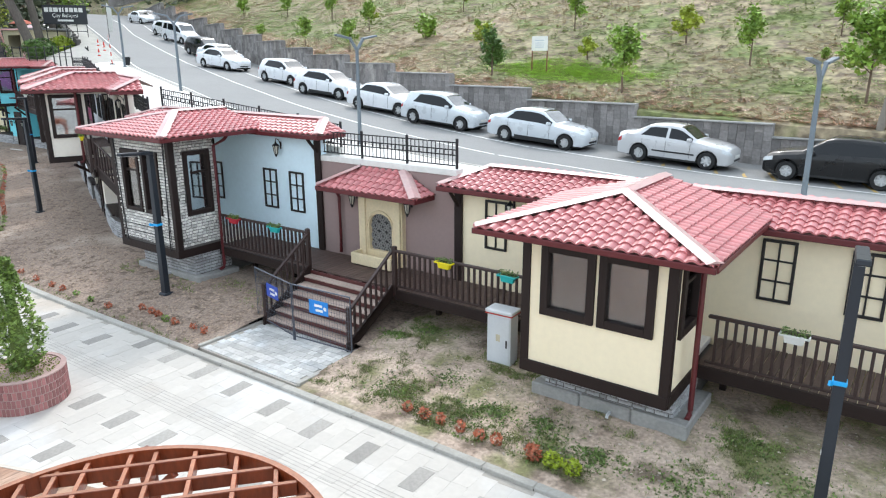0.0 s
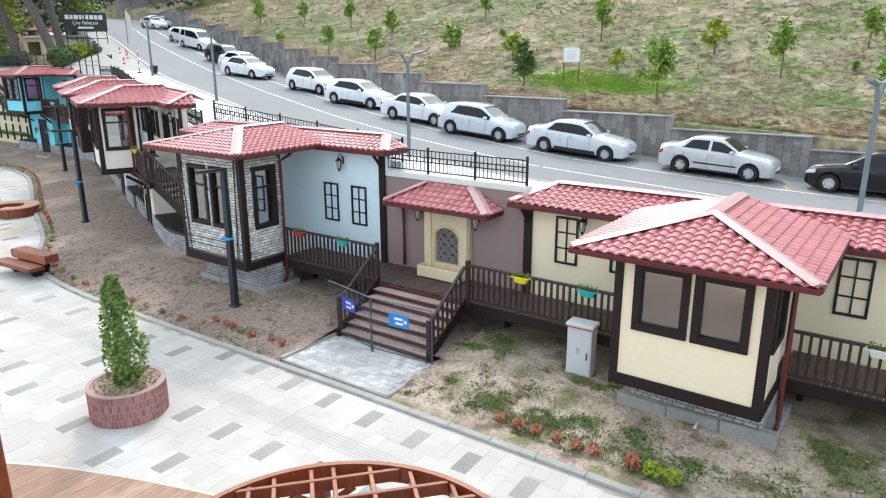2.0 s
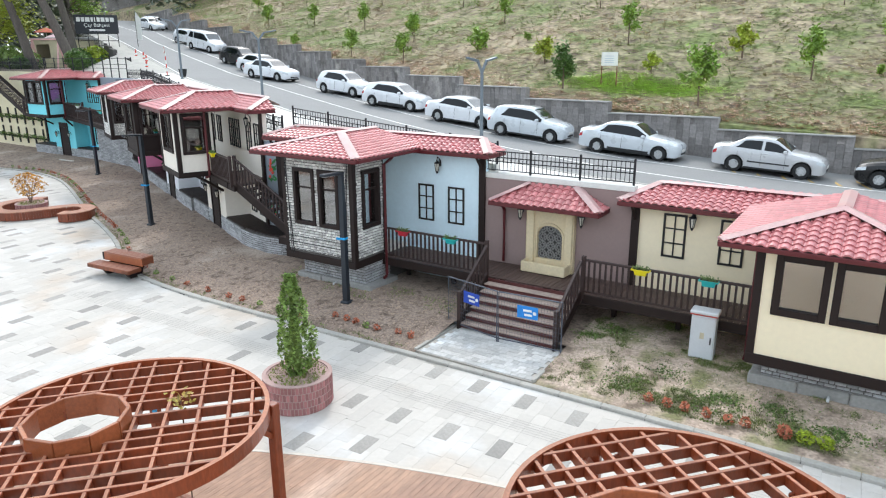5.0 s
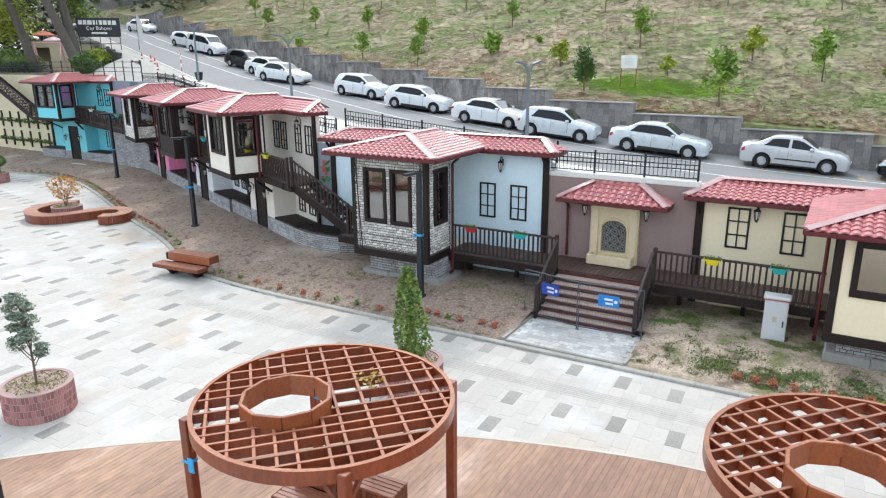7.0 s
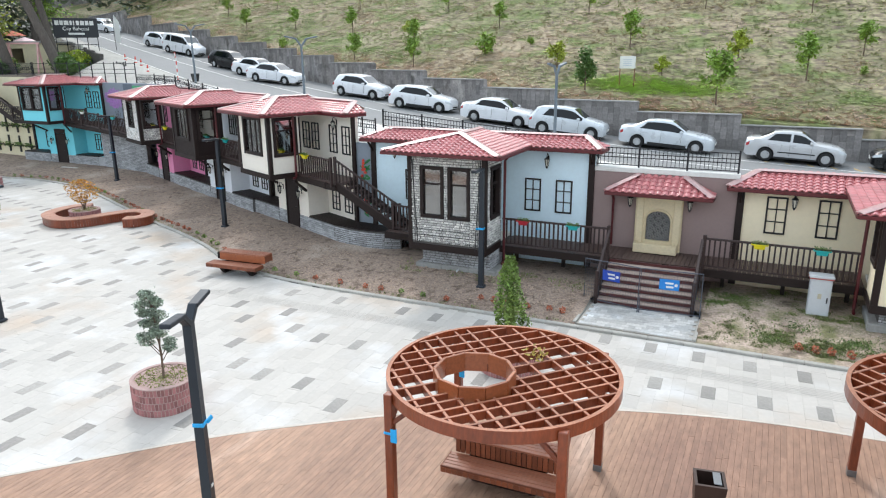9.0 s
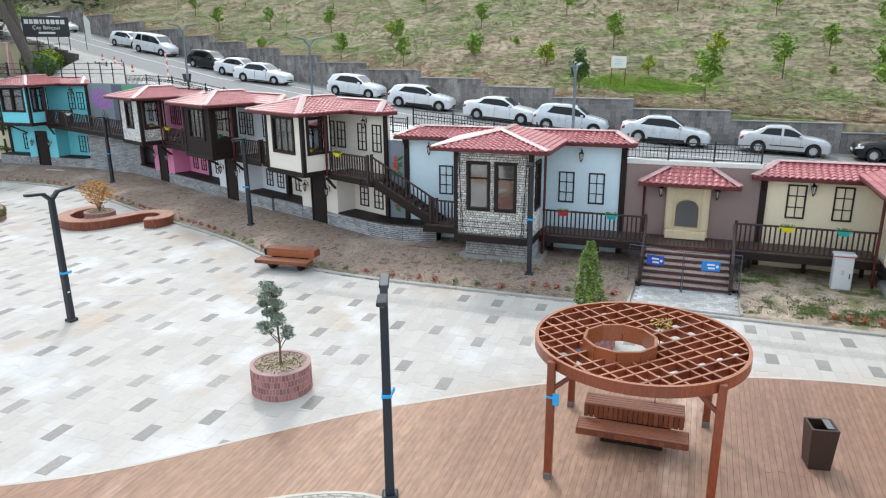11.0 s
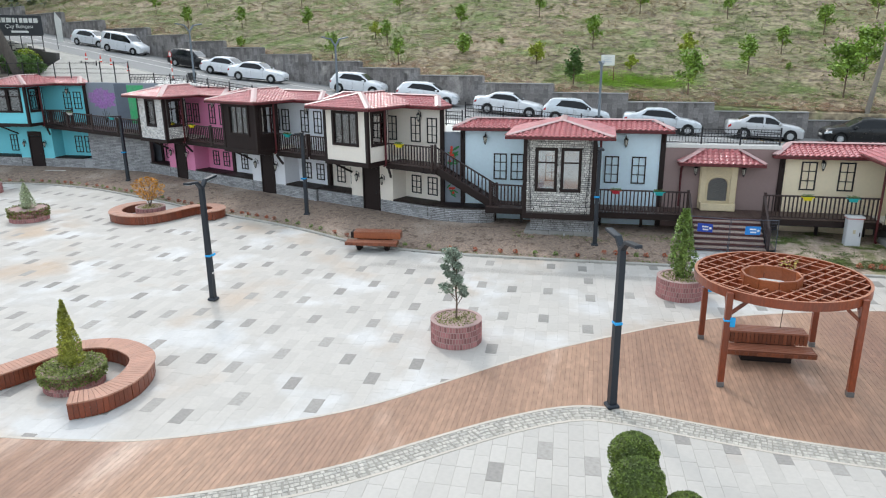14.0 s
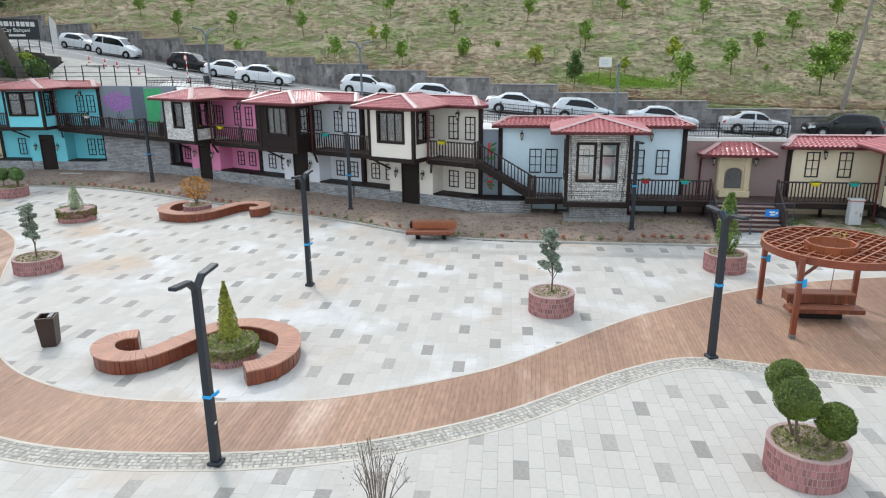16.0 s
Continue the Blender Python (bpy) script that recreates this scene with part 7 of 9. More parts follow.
def trio_planter():
    p = planter(-16.2, -8.42, 0.77, 0.68, "round red brick planter on the paving")
    cover(p, 0.62, 0.66, 700, M["moss"])
    e = thing("topiary", "dark green box topiary with three clipped balls on bare stems", "topiary", -16.2, -8.42, 0.62, 0)
    for (bx, by, bz, r), s in zip(((-0.36, -0.1, 0.64, 0.43), (-0.40, 0.42, 0.82, 0.40), (0.40, -0.12, 0.26, 0.37)), (1, 2, 3)):
        part("stem", Build().tube([(bx * 0.5, by * 0.5, 0.0), (bx * 0.8, by * 0.8, bz * 0.5), (bx, by, bz + r)], 0.035, 7, 0.025), M["bark"], e, smooth=True)
        b = Build()
        core(b, (bx, by, bz), r, 2 * r)
        shell_leaves(b, (bx, by, bz), r, 2 * r, 6500, 0.036, 0.08, s)
        part("clipped_ball", b, M["box"], e)


trio_planter()


def cone_shrub(x, y, z, r, h, mat, label, n=2600, s=0.06, seed=1, shape=None, rough=0.2):
    e = thing("shrub", label, "shrub", x, y, z, 0)
    shape = shape or (lambda t: min(1.0, 0.55 + t * 4) * max(0.03, 1 - t) ** 0.75)
    b = Build()
    core(b, (0, 0, 0.08), r * (0.45 if s > 0.08 else 0.75), h * 0.85, shape)
    shell_leaves(b, (0, 0, 0.05), r, h, n, s, rough, seed, shape)
    part("crown", b, mat, e)
    part("stem", Build().tube([(0, 0, -0.1), (0, 0, 0.3)], 0.04, 7), M["bark"], e)
    return e


pC = planter(-14.45, 5.17, 0.78, 0.68, "round red brick planter holding a tall shrub")
cover(pC, 0.6, 0.64, 600, M["moss"])
cone_shrub(-14.45, 5.17, 0.62, 0.46, 2.35, M["laurel"], "tall green laurel shrub in a brick planter", 2600, 0.09, 5, lambda t: min(1.0, 0.35 + t * 3.2) * max(0.05, 1 - t) ** 0.5, 0.45)
pB = planter(-21.15, 0.0, 0.74, 0.68, "round red brick planter holding a small pine")
cover(pB, 0.56, 0.64, 450, M["moss"])
e = thing("cloud_pine", "small blue-green pine clipped into tufts on a thin stem", "pine", -21.15, 0.0, 0.6, 0)
part("stem", Build().tube([(0, 0, 0), (0.02, 0.0, 0.6), (-0.04, 0.02, 1.2), (-0.08, -0.04, 1.95)], 0.03, 7, 0.015), M["bark"], e, smooth=True)
prng = random.Random(77)
CLUMPS = [(-0.2, -0.18, 0.9, 0.19), (-0.3, -0.14, 1.0, 0.14), (0.2, 0.1, 0.72, 0.14), (0.16, 0.16, 0.86, 0.13), (0.0, 0.06, 1.06, 0.17), (0.06, -0.12, 1.16, 0.14)]
for k in range(11):
    a, q = k * 2.4, 0.2 * (1 - 0.6 * abs(k / 10 - 0.45))
    CLUMPS.append((-0.1 + q * math.cos(a), -0.06 + q * math.sin(a), 1.22 + 0.84 * k / 10, prng.uniform(0.12, 0.17)))
for k, (cx_, cy_, bz, r) in enumerate(CLUMPS):
    part("branch", Build().tube([(0, 0, bz - 0.3), (cx_, cy_, bz + r * 0.5)], 0.011, 5), M["bark"], e)
    b = Build()
    shell_leaves(b, (cx_, cy_, bz), r, r * 1.3, 170, 0.062, 0.45, k + 20)
    for q_ in range(70):
        leaf(b, Vector((cx_ + prng.gauss(0, r * 0.45), cy_ + prng.gauss(0, r * 0.45), bz + r * 0.65 + prng.gauss(0, r * 0.4))), 0.055)
    part("tuft", b, M["bluepine"], e, kind="stuff")
pD = planter(-41.35, 2.25, 0.88, 0.56, "wide round brick planter with a small pine", rows=3)
cover(pD, 0.7, 0.52, 500, M["moss"], 0.06)
copy_thing(e, pose(-41.35, 2.25, 0.5, 0, 0, 70))
pE = planter(-45.3, 10.3, 0.9, 0.6, "round brick planter overgrown with trailing grass", rows=3)
cone_shrub(-45.3, 10.3, 0.55, 0.42, 1.3, leafmat("variegated_pale_leaf", (186, 194, 160), (132, 150, 112)), "small conical shrub with pale variegated leaves", 1300, 0.07, 9)
pF = planter(-53.3, 15.6, 0.9, 0.6, "round brick planter with clipped shrubs", rows=3)
cover(pF, 0.7, 0.56, 400, M["moss"], 0.06)
for dx, dy in ((-0.55, 0.1), (0.5, 0.0), (0.0, 0.5)):
    e2 = thing("shrub", "dark green clipped ball shrub on a short stem", "shrub", -53.3 + dx, 15.6 + dy, 0.55)
    part("stem", Build().tube([(0, 0, 0), (0, 0, 0.5)], 0.03, 6), M["bark"], e2)
    b = Build()
    core(b, (0, 0, 0.4), 0.42, 0.75)
    shell_leaves(b, (0, 0, 0.4), 0.42, 0.75, 700, 0.08, 0.08, 3)
    part("clipped_ball", b, M["darkleaf"], e2)
pS = planter(-30.12, -4.66, 0.72, 0.5, "round brick planter inside the curling bench")
skirt = Build()
for k in range(5200):
    a = random.uniform(0, 2 * math.pi)
    q = random.choice((random.uniform(0.3, 0.78), random.uniform(0.72, 0.8)))
    z = 0.5 + random.uniform(-0.02, 0.1) if q < 0.7 else random.uniform(0.24, 0.56)
    leaf(skirt, Vector((q * math.cos(a), q * math.sin(a), z)), 0.06, -0.5 if q > 0.7 else 0.4)
part("trailing_plant", skirt, M["skirt"], pS, "low green groundcover spilling over the rim")
skirt2 = Build()
for k in range(900):
    a = random.uniform(0, 2 * math.pi)
    q = random.uniform(0.86, 0.96)
    leaf(skirt2, Vector((q * math.cos(a), q * math.sin(a), random.uniform(0.25, 0.66))), 0.12, -0.5)
part("trailing_plant", skirt2, M["moss"], pE, "low green groundcover spilling over the rim")
cone_shrub(-30.12, -4.66, 0.48, 0.34, 1.75, M["thuja"], "yellow-green conical cypress in a brick planter", 2600, 0.06, 12)
pT = planter(-39.55, 12.05, 0.72, 0.55, "round brick planter inside the far curling bench", rows=3)
cover(pT, 0.55, 0.52, 300, M["moss"])
e = thing("shrub", "thin autumn shrub with orange and yellow leaves", "shrub", -39.55, 12.05, 0.5)
for k in range(9):
    a = 2 * math.pi * k / 9
    part("branch", Build().tube([(0, 0, 0), (0.15 * math.cos(a), 0.15 * math.sin(a), 0.5), (0.45 * math.cos(a), 0.45 * math.sin(a), 1.05 + 0.2 * (k % 3))], 0.014, 5, 0.006), M["bark"], e)
b = Build()
shell_leaves(b, (0, 0, 0.4), 0.66, 1.15, 700, 0.1, 0.4, 4)
shell_leaves(b, (0, 0, 0.6), 0.4, 0.85, 200, 0.1, 0.4, 6)
part("leaves", b, M["autumn"], e)
# bare twiggy shrub in its net at the edge of the lower paving
e = thing("shrub", "leafless twiggy shrub with its root ball in a net", "shrub", -24.35, -11.2, 0.0)
part("root_ball", Build().lathe([(0.1, 0.0), (0.3, 0.06), (0.36, 0.2), (0.3, 0.36), (0.1, 0.44)], n=16, wob=0.03), M["bark"], e)
for k in range(34):
    a, q = random.uniform(0, 2 * math.pi), random.uniform(0.05, 0.6)
    h_ = random.uniform(0.8, 1.4)
    p0, p1 = Vector((q * 0.3 * math.cos(a), q * 0.3 * math.sin(a), 0.35)), Vector((q * 0.6 * math.cos(a), q * 0.6 * math.sin(a), 0.35 + h_ * 0.5))
    p2 = Vector((q * 1.1 * math.cos(a) + random.uniform(-0.1, 0.1), q * 1.1 * math.sin(a) + random.uniform(-0.1, 0.1), 0.35 + h_))
    tw = Build().tube([p0, p1, p2], 0.008, 5, 0.004)
    for f_ in (0.35, 0.6, 0.8):
        c_ = p1.lerp(p2, f_)
        tw.tube([c_, c_ + Vector((random.uniform(-0.16, 0.16), random.uniform(-0.16, 0.16), random.uniform(0.1, 0.3)))], 0.004, 4, 0.002)
    part("twig", tw, M["bark"], e)
buds = Build()
for k in range(130):
    a, q = random.uniform(0, 2 * math.pi), random.uniform(0.2, 0.72)
    leaf(buds, Vector((q * math.cos(a), q * math.sin(a), random.uniform(1.0, 1.85))), 0.04)
part("withered_leaves", buds, M["bark"], e, kind="stuff")
# creeper and sapling growing by the pergola
e = thing("vine", "young vine with turning yellow-red leaves climbing through the pergola", "vine", -12.35, 0.75, 0.0)
part("stem", Build().tube([(0, 0, 0.8), (0.02, 0, 1.6), (-0.02, 0.02, 2.4), (0.0, 0.0, 2.6)], 0.012, 5), M["bark"], e)
b = Build()
for k in range(36):
    leaf(b, Vector((random.uniform(-0.2, 0.2), random.uniform(-0.16, 0.16), random.uniform(2.5, 2.74))), 0.09)
part("leaves", b, leafmat("turning_vine_leaf", (172, 128, 60), (140, 148, 60), 0.4), e)


def bush(x, y, mat, label, r=0.1, h=0.22, n=64):
    e = thing("small_shrub", label, "shrub", x, y, soil_z(x, y) - 0.02, 0, "small shrubs along the kerb")
    b = Build()
    shell_leaves(b, (0, 0, 0.0), r, h, n, 0.07, 0.2, int(abs(x * 10)))
    part("leaves", b, mat, e)
    part("stem", Build().tube([(0, 0, -0.05), (0, 0, h * 0.5)], 0.012, 5), M["bark"], e)
    return e


for x in (-7.64, -7.22, -6.85, -6.4, -5.94, -5.62):
    bush(x, 9.15 + random.uniform(-0.05, 0.08), M["redleaf"], "small red-leaved shrub at the kerb")
bush(-4.88, 9.15, M["redleaf"], "red-leaved shrub larger than its neighbours", 0.14, 0.28, 120)
for x in (-4.5, -4.15):
    bush(x, 9.15, M["limeleaf"], "small lime-green shrub at the kerb", 0.16, 0.26, 150)
for x in (-16.94, -16.5, -16.11, -15.7, -15.31, -14.6, -14.2):
    bush(x, 9.15 + random.uniform(-0.05, 0.1), M["redleaf"] if random.random() < 0.7 else M["laurel"], "small red-leaved shrub in the soil bed", 0.09, 0.2, 60)
x = -18.0
while x > -56:
    bush(x, along(KERB, x) + 0.42, M["redleaf"] if random.random() < 0.6 else M["laurel"], "low reddish shrub along the soil bed", 0.09, 0.17, 50)
    x -= random.uniform(0.55, 1.1) * (1.0 if x > -30 else 0.8)


# ---- grass ----
def tuft(b, c, h, n, spread):
    for k in range(n):
        a = random.uniform(0, 2 * math.pi)
        d = Vector((math.cos(a), math.sin(a), 0))
        w = Vector((-d.y, d.x, 0)) * h * 0.13
        p = c + d * random.uniform(0, spread)
        b.add([p - w, p + w, p + d * h * random.uniform(0.2, 0.7) + Vector((0, 0, h * random.uniform(0.6, 1.0)))], [(0, 1, 2)])


gb = Build()
for k in range(150000):
    x, y = random.uniform(-10.2, 4), random.uniform(8.95, 13.6)
    edge = 0.3 * max(0.0, 1 - abs(y - 9.4) / 0.8)
    v = noise.noise(Vector((x * 0.8, y * 0.9, 9))) + 0.55 * noise.noise(Vector((x * 2.6, y * 2.6, 4))) + edge
    if v > 0.2 + 0.36 * random.random() or random.random() < 0.05:
        tuft(gb, Vector((x, y, rough(x, y) - 0.006)), random.uniform(0.02, 0.055), 4, 0.06)
for k in range(900):
    x = random.uniform(-56, -14)
    tuft(gb, Vector((x, along(KERB, x) + random.uniform(0.1, 0.32), soil_z(x, along(KERB, x)) + 0.01)), random.uniform(0.03, 0.08), 5, 0.06)
for k in range(700):
    x, y = random.uniform(-21, -14), random.uniform(10.6, 12)
    if noise.noise(Vector((x, y, 2))) > 0.0:
        tuft(gb, Vector((x, y, soil_z(x, y))), random.uniform(0.04, 0.09), 5, 0.08)
# leafy weeds in low rosettes
wd = Build()
wr = random.Random(3)
for cx_, cy_, n_, sp in ((-6.2, 10.0, 160, 0.45), (-5.2, 10.1, 130, 0.4), (-3.9, 9.7, 140, 0.45), (-9.6, 12.3, 200, 0.6), (-10.0, 11.6, 120, 0.4), (-7.6, 10.6, 130, 0.6), (-8.4, 9.6, 160, 0.9), (-6.6, 9.5, 200, 1.0), (-4.5, 9.6, 160, 0.9), (-2.4, 9.8, 220, 0.9), (-1.0, 10.6, 200, 0.9), (-2.0, 11.4, 160, 0.6), (0.4, 9.6, 160, 0.8)):
    for k in range(n_ * 3):
        x, y = wr.gauss(cx_, sp * 0.5), wr.gauss(cy_, sp * 0.3)
        if y > 8.95:
            leaf(wd, Vector((x, y, rough(x, y) + wr.uniform(0.0, 0.03))), wr.uniform(0.03, 0.075), 0.2)
tagged(new("weeds", mesh_of("weeds", wd, leafmat("low_weed_leaf", (104, 124, 62), (78, 98, 46), 0.5))), "low leafy weeds on the bare ground", "weeds", kind="stuff")
# clods on the dug bed, pebbles on the bare ground
def lump(b, c, r, rn):
    ring = [Vector((r * rn.uniform(0.7, 1.2) * math.cos(a), r * rn.uniform(0.7, 1.2) * math.sin(a), r * rn.uniform(0.0, 0.2))) for a in (0.3, 1.5, 2.8, 4.0, 5.2)]
    b.add([c + p for p in ring] + [c + Vector((0, 0, r * rn.uniform(0.5, 0.8)))], [(k, (k + 1) % 5, 5) for k in range(5)])


rn = random.Random(41)
clod, peb = Build(), Build()
for k in range(18000):
    x = -14 - 42 * rn.random() ** 1.3
    y = along(KERB, x) + 0.3 + (along(BACK, x) - 2.3 - along(KERB, x)) * rn.random()
    lump(clod, Vector((x, y, rough(x, y) - 0.006)), 0.012 + 0.05 * rn.random() ** 2.5, rn)
for k in range(9000):
    x, y = rn.uniform(-10, 3), rn.uniform(8.95, 13.2)
    lump(peb, Vector((x, y, rough(x, y) - 0.004)), 0.006 + 0.032 * rn.random() ** 6, rn)
tagged(new("soil_clods", mesh_of("soil_clods", clod, material("dry_soil_clod", S(158, 138, 122), 0.95, island=0.35))), "dry brown clods on the dug soil", "soil", kind="stuff")
tagged(new("pebbles", mesh_of("pebbles", peb, material("pale_pebble", S(176, 164, 150), 0.9, island=0.45))), "pale pebbles on the trodden ground", "pebbles", kind="stuff")
g_ = new("grass", mesh_of("grass", gb, M["greengrass"]))
tagged(g_, "sparse green grass on the bare ground", "grass", kind="stuff")

def mat_tuft(b, c, h, n, spread):
    """A low, matted clump of grass."""
    for k in range(n):
        a = rnd.uniform(0, 2 * math.pi)
        d = Vector((math.cos(a), math.sin(a), 0))
        w = Vector((-d.y, d.x, 0)) * h * 0.17
        p = c + d * rnd.uniform(0, spread)
        b.add([p - w, p + w, p + d * h * rnd.uniform(0.6, 1.6) + Vector((0, 0, h * rnd.uniform(0.1, 0.5)))], [(0, 1, 2)])


dry, grn, rust, lush = Build(), Build(), Build(), Build()
rnd = random.Random(5)
for k in range(170000):
    d = 120 * rnd.random() ** 1.9
    x = rnd.uniform(14 + d * 0.2, -95 - d * 0.4)
    w = along(WALL_ROAD, x)
    y = w + 0.5 + d
    v = 1.2 * noise.noise(Vector((x * 0.09, y * 0.09, 1))) + 0.6 * noise.noise(Vector((x * 0.45, y * 0.45, 7)))
    fresh = math.exp(-((x + 15.6) ** 2 / 22 + (y - 31.9) ** 2 / 3.4)) + 0.35 * noise.noise(Vector((x * 0.9, y * 1.3, 2)))
    size = 0.105 + 0.0030 * d
    bare = noise.noise(Vector((x * 0.16, y * 0.3, 21))) + 0.5 * noise.noise(Vector((x * 0.6, y * 0.9, 3)))
    strip = d < 2.0 + 1.1 * noise.noise(Vector((x * 0.3, 0, 12))) + rnd.uniform(-0.5, 0.5)
    if fresh > 0.42 or (bare > 0.25 and not strip and rnd.random() < 0.5):
        continue
    isg = v > -0.06 + 0.3 * rnd.uniform(-1, 1)
    b = rust if strip and rnd.random() < 0.9 else grn if isg else dry
    mat_tuft(b, Vector((x, y, hill_z(x, y) + 0.02)), size * rnd.uniform(0.7, 1.6), 5, size * 1.6)
M["hillgreen"] = leafmat("slope_grass", (150, 168, 92), (116, 138, 72), 0.36)
for k in range(9000):
    x, y = rnd.gauss(-15.6, 3.2), rnd.gauss(31.9, 1.15)
    fresh = math.exp(-((x + 15.6) ** 2 / 22 + (y - 31.9) ** 2 / 3.4)) + 0.35 * noise.noise(Vector((x * 0.9, y * 1.3, 2)))
    if y < along(WALL_ROAD, x) + 1.5 or fresh < 0.34 + 0.2 * rnd.random():
        continue
    mat_tuft(lush, Vector((x, y, hill_z(x, y) + 0.02)), rnd.uniform(0.07, 0.13), 5, 0.16)
tagged(new("lush_grass", mesh_of("lush_grass", lush, leafmat("fresh_slope_grass", (200, 224, 122), (164, 198, 96), 0.3))), "fresh bright green grass round the notice board", "grass", kind="stuff")
tagged(new("matted_straw", mesh_of("matted_straw", rust, leafmat("rusty_matted_straw", (216, 186, 163), (186, 154, 132), 0.35))), "matted reddish straw along the wall's head", "grass", kind="stuff")
tagged(new("hill_grass", mesh_of("hill_grass", grn, M["hillgreen"])), "green grass in patches on the slope", "grass", kind="stuff")
tagged(new("hill_straw", mesh_of("hill_straw", dry, M["drygrass"])), "dry straw-coloured grass on the slope", "grass", kind="stuff")


# ---- young trees on the slope ----
def young_tree(seed, h, r, mat, n, stem=0.32, label="young tree with a thin trunk on the dry slope"):
    rnd = random.Random(seed)
    e = thing("young_tree", label, "tree", 0, 0, -50, 0, "young trees on the slope")
    part("trunk", Build().tube([(0, 0, -0.2), (rnd.uniform(-0.05, 0.05), 0.02, h * 0.4), (rnd.uniform(-0.08, 0.08), 0, h * 0.9)], 0.05, 7, 0.015), M["bark"], e, smooth=True)
    lv = Build()
    k = 0
    for i in range(11):
        a = rnd.uniform(0, 2 * math.pi)
        z0 = h * (stem + 0.5 * i / 11)
        ln = r * rnd.uniform(0.6, 1.1) * (1.15 - 0.6 * i / 11)
        tip = Vector((ln * math.cos(a), ln * math.sin(a), z0 + h * rnd.uniform(0.10, 0.24)))
        part("limb", Build().tube([(0, 0, z0), tip * 0.5 + Vector((0, 0, z0 * 0.5 - 0.02)), tip], 0.02, 5, 0.006), M["bark"], e)
        for q in range(n // 5):
            t = rnd.uniform(0.35, 1.15)
            c = Vector((0, 0, z0)).lerp(tip, t) + Vector((rnd.gauss(0, 0.12), rnd.gauss(0, 0.11), rnd.gauss(0, 0.13))) * (r / 0.6)
            leaf(lv, c, rnd.uniform(0.12, 0.24) * (r / 0.6) ** 0.5)
    part("crown", lv, mat, e)
    return e


KINDS = [young_tree(1, 2.6, 0.62, M["youngleaf"], 420), young_tree(2, 2.3, 0.5, M["darkleaf"], 560, 0.16), young_tree(3, 1.7, 0.48, M["yellowleaf"], 330, 0.2), young_tree(4, 1.3, 0.55, M["youngleaf"], 330, 0.08), young_tree(5, 3.2, 0.85, M["youngleaf"], 700, 0.3)]
SPOTS = [(-19.25, 30.6, 1, 1.12), (-11.9, 29.7, 0, 1.15), (-7.65, 33.9, 0, 0.95), (-15.4, 33.6, 2, 0.8), (-38.7, 36.1, 0, 0.8), (-32.7, 34.4, 0, 0.8), (-28.1, 36.6, 3, 1.25), (-22.15, 34.4, 2, 1.15), (-2.6, 30.2, 4, 1.15), (-34.9, 38.8, 0, 0.8), (-36.6, 41, 2, 0.9), (-0.6, 33.2, 4, 1.1), (-18.2, 37.8, 0, 0.9), (-11.4, 36.6, 2, 1.2), (-4.7, 38.2, 0, 0.8), (-4.85, 35.0, 3, 0.45), (-49.3, 41.0, 3, 0.7), (-57.4, 45.7, 0, 0.85), (-64.3, 50.9, 0, 0.85), (-25.4, 38.6, 3, 0.45), (-29.5, 43, 0, 0.8), (-44.2, 44.5, 0, 0.9), (-52.0, 46.5, 0, 0.8), (-23, 45.5, 0, 0.85), (-36.5, 48.5, 0, 0.9), (-14.5, 46.0, 0, 0.9), (-7.5, 45.5, 0, 0.9), (-1.0, 42.0, 0, 0.9), (-25.0, 52.0, 0, 0.9), (-48.0, 52.0, 0, 0.9), (-60.0, 54.0, 0, 0.9), (-33, 56, 0, 0.9), (-12, 55, 0, 0.9), (-42, 60, 0, 1.0), (-22, 62, 0, 1.0), (-55, 62, 0, 1.0), (-72, 58, 2, 1.0), (-4, 58, 0, 1.0), (2.5, 29.8, 3, 0.5), (3.5, 45, 0, 1.0), (-70, 66, 0, 1.1), (-30, 72, 0, 1.1), (-50, 76, 0, 1.1), (-12, 72, 0, 1.1)]
for x, y, k, s in SPOTS:
    t_ = copy_thing(KINDS[k], pose(x, y, hill_z(x, y), 0, 0, random.uniform(0, 360)))
    t_.scale = (s, s, s * random.uniform(0.92, 1.1))
for k_ in KINDS:
    for o in (*k_.children_recursive, k_):
        bpy.data.objects.remove(o)
# board and timber mast on the slope
e = thing("notice_board", "white notice board on two thin posts on the slope", "notice board", -17.05, 31.55, hill_z(-17.05, 31.55))
for s in (-0.42, 0.42):
    part("leg", Build().box(s - 0.025, s + 0.025, -0.02, 0.02, -0.1, 1.75), material("rusty_post", S(122, 84, 62), 0.8), e)
part("panel", Build().box(-0.45, 0.45, -0.045, -0.022, 1.02, 1.72, 0.008), WHI, e)
for z in (1.5, 1.38, 1.28, 1.18):
    part("text_bar", Build().box(-0.25, 0.25, -0.05, -0.046, z, z + 0.03), material("grey_print", S(178, 190, 202), 0.6), e)
e = thing("utility_pole", "leaning grey timber utility pole behind the retaining wall", "utility pole", -1.9, 28.0, hill_z(-1.9, 28.0) - 0.4)
part("mast", Build().tube([(0, 0, 0), (0.55, 0.0, 4.4), (1.1, 0.0, 8.8)], 0.15, 12, 0.1), material("grey_timber_mast", S(138, 130, 120), 0.9), e, smooth=True)
part("cross_arm", Build().box(0.5, 1.5, -0.06, 0.06, 8.2, 8.32, 0.01), M["bark"], e)


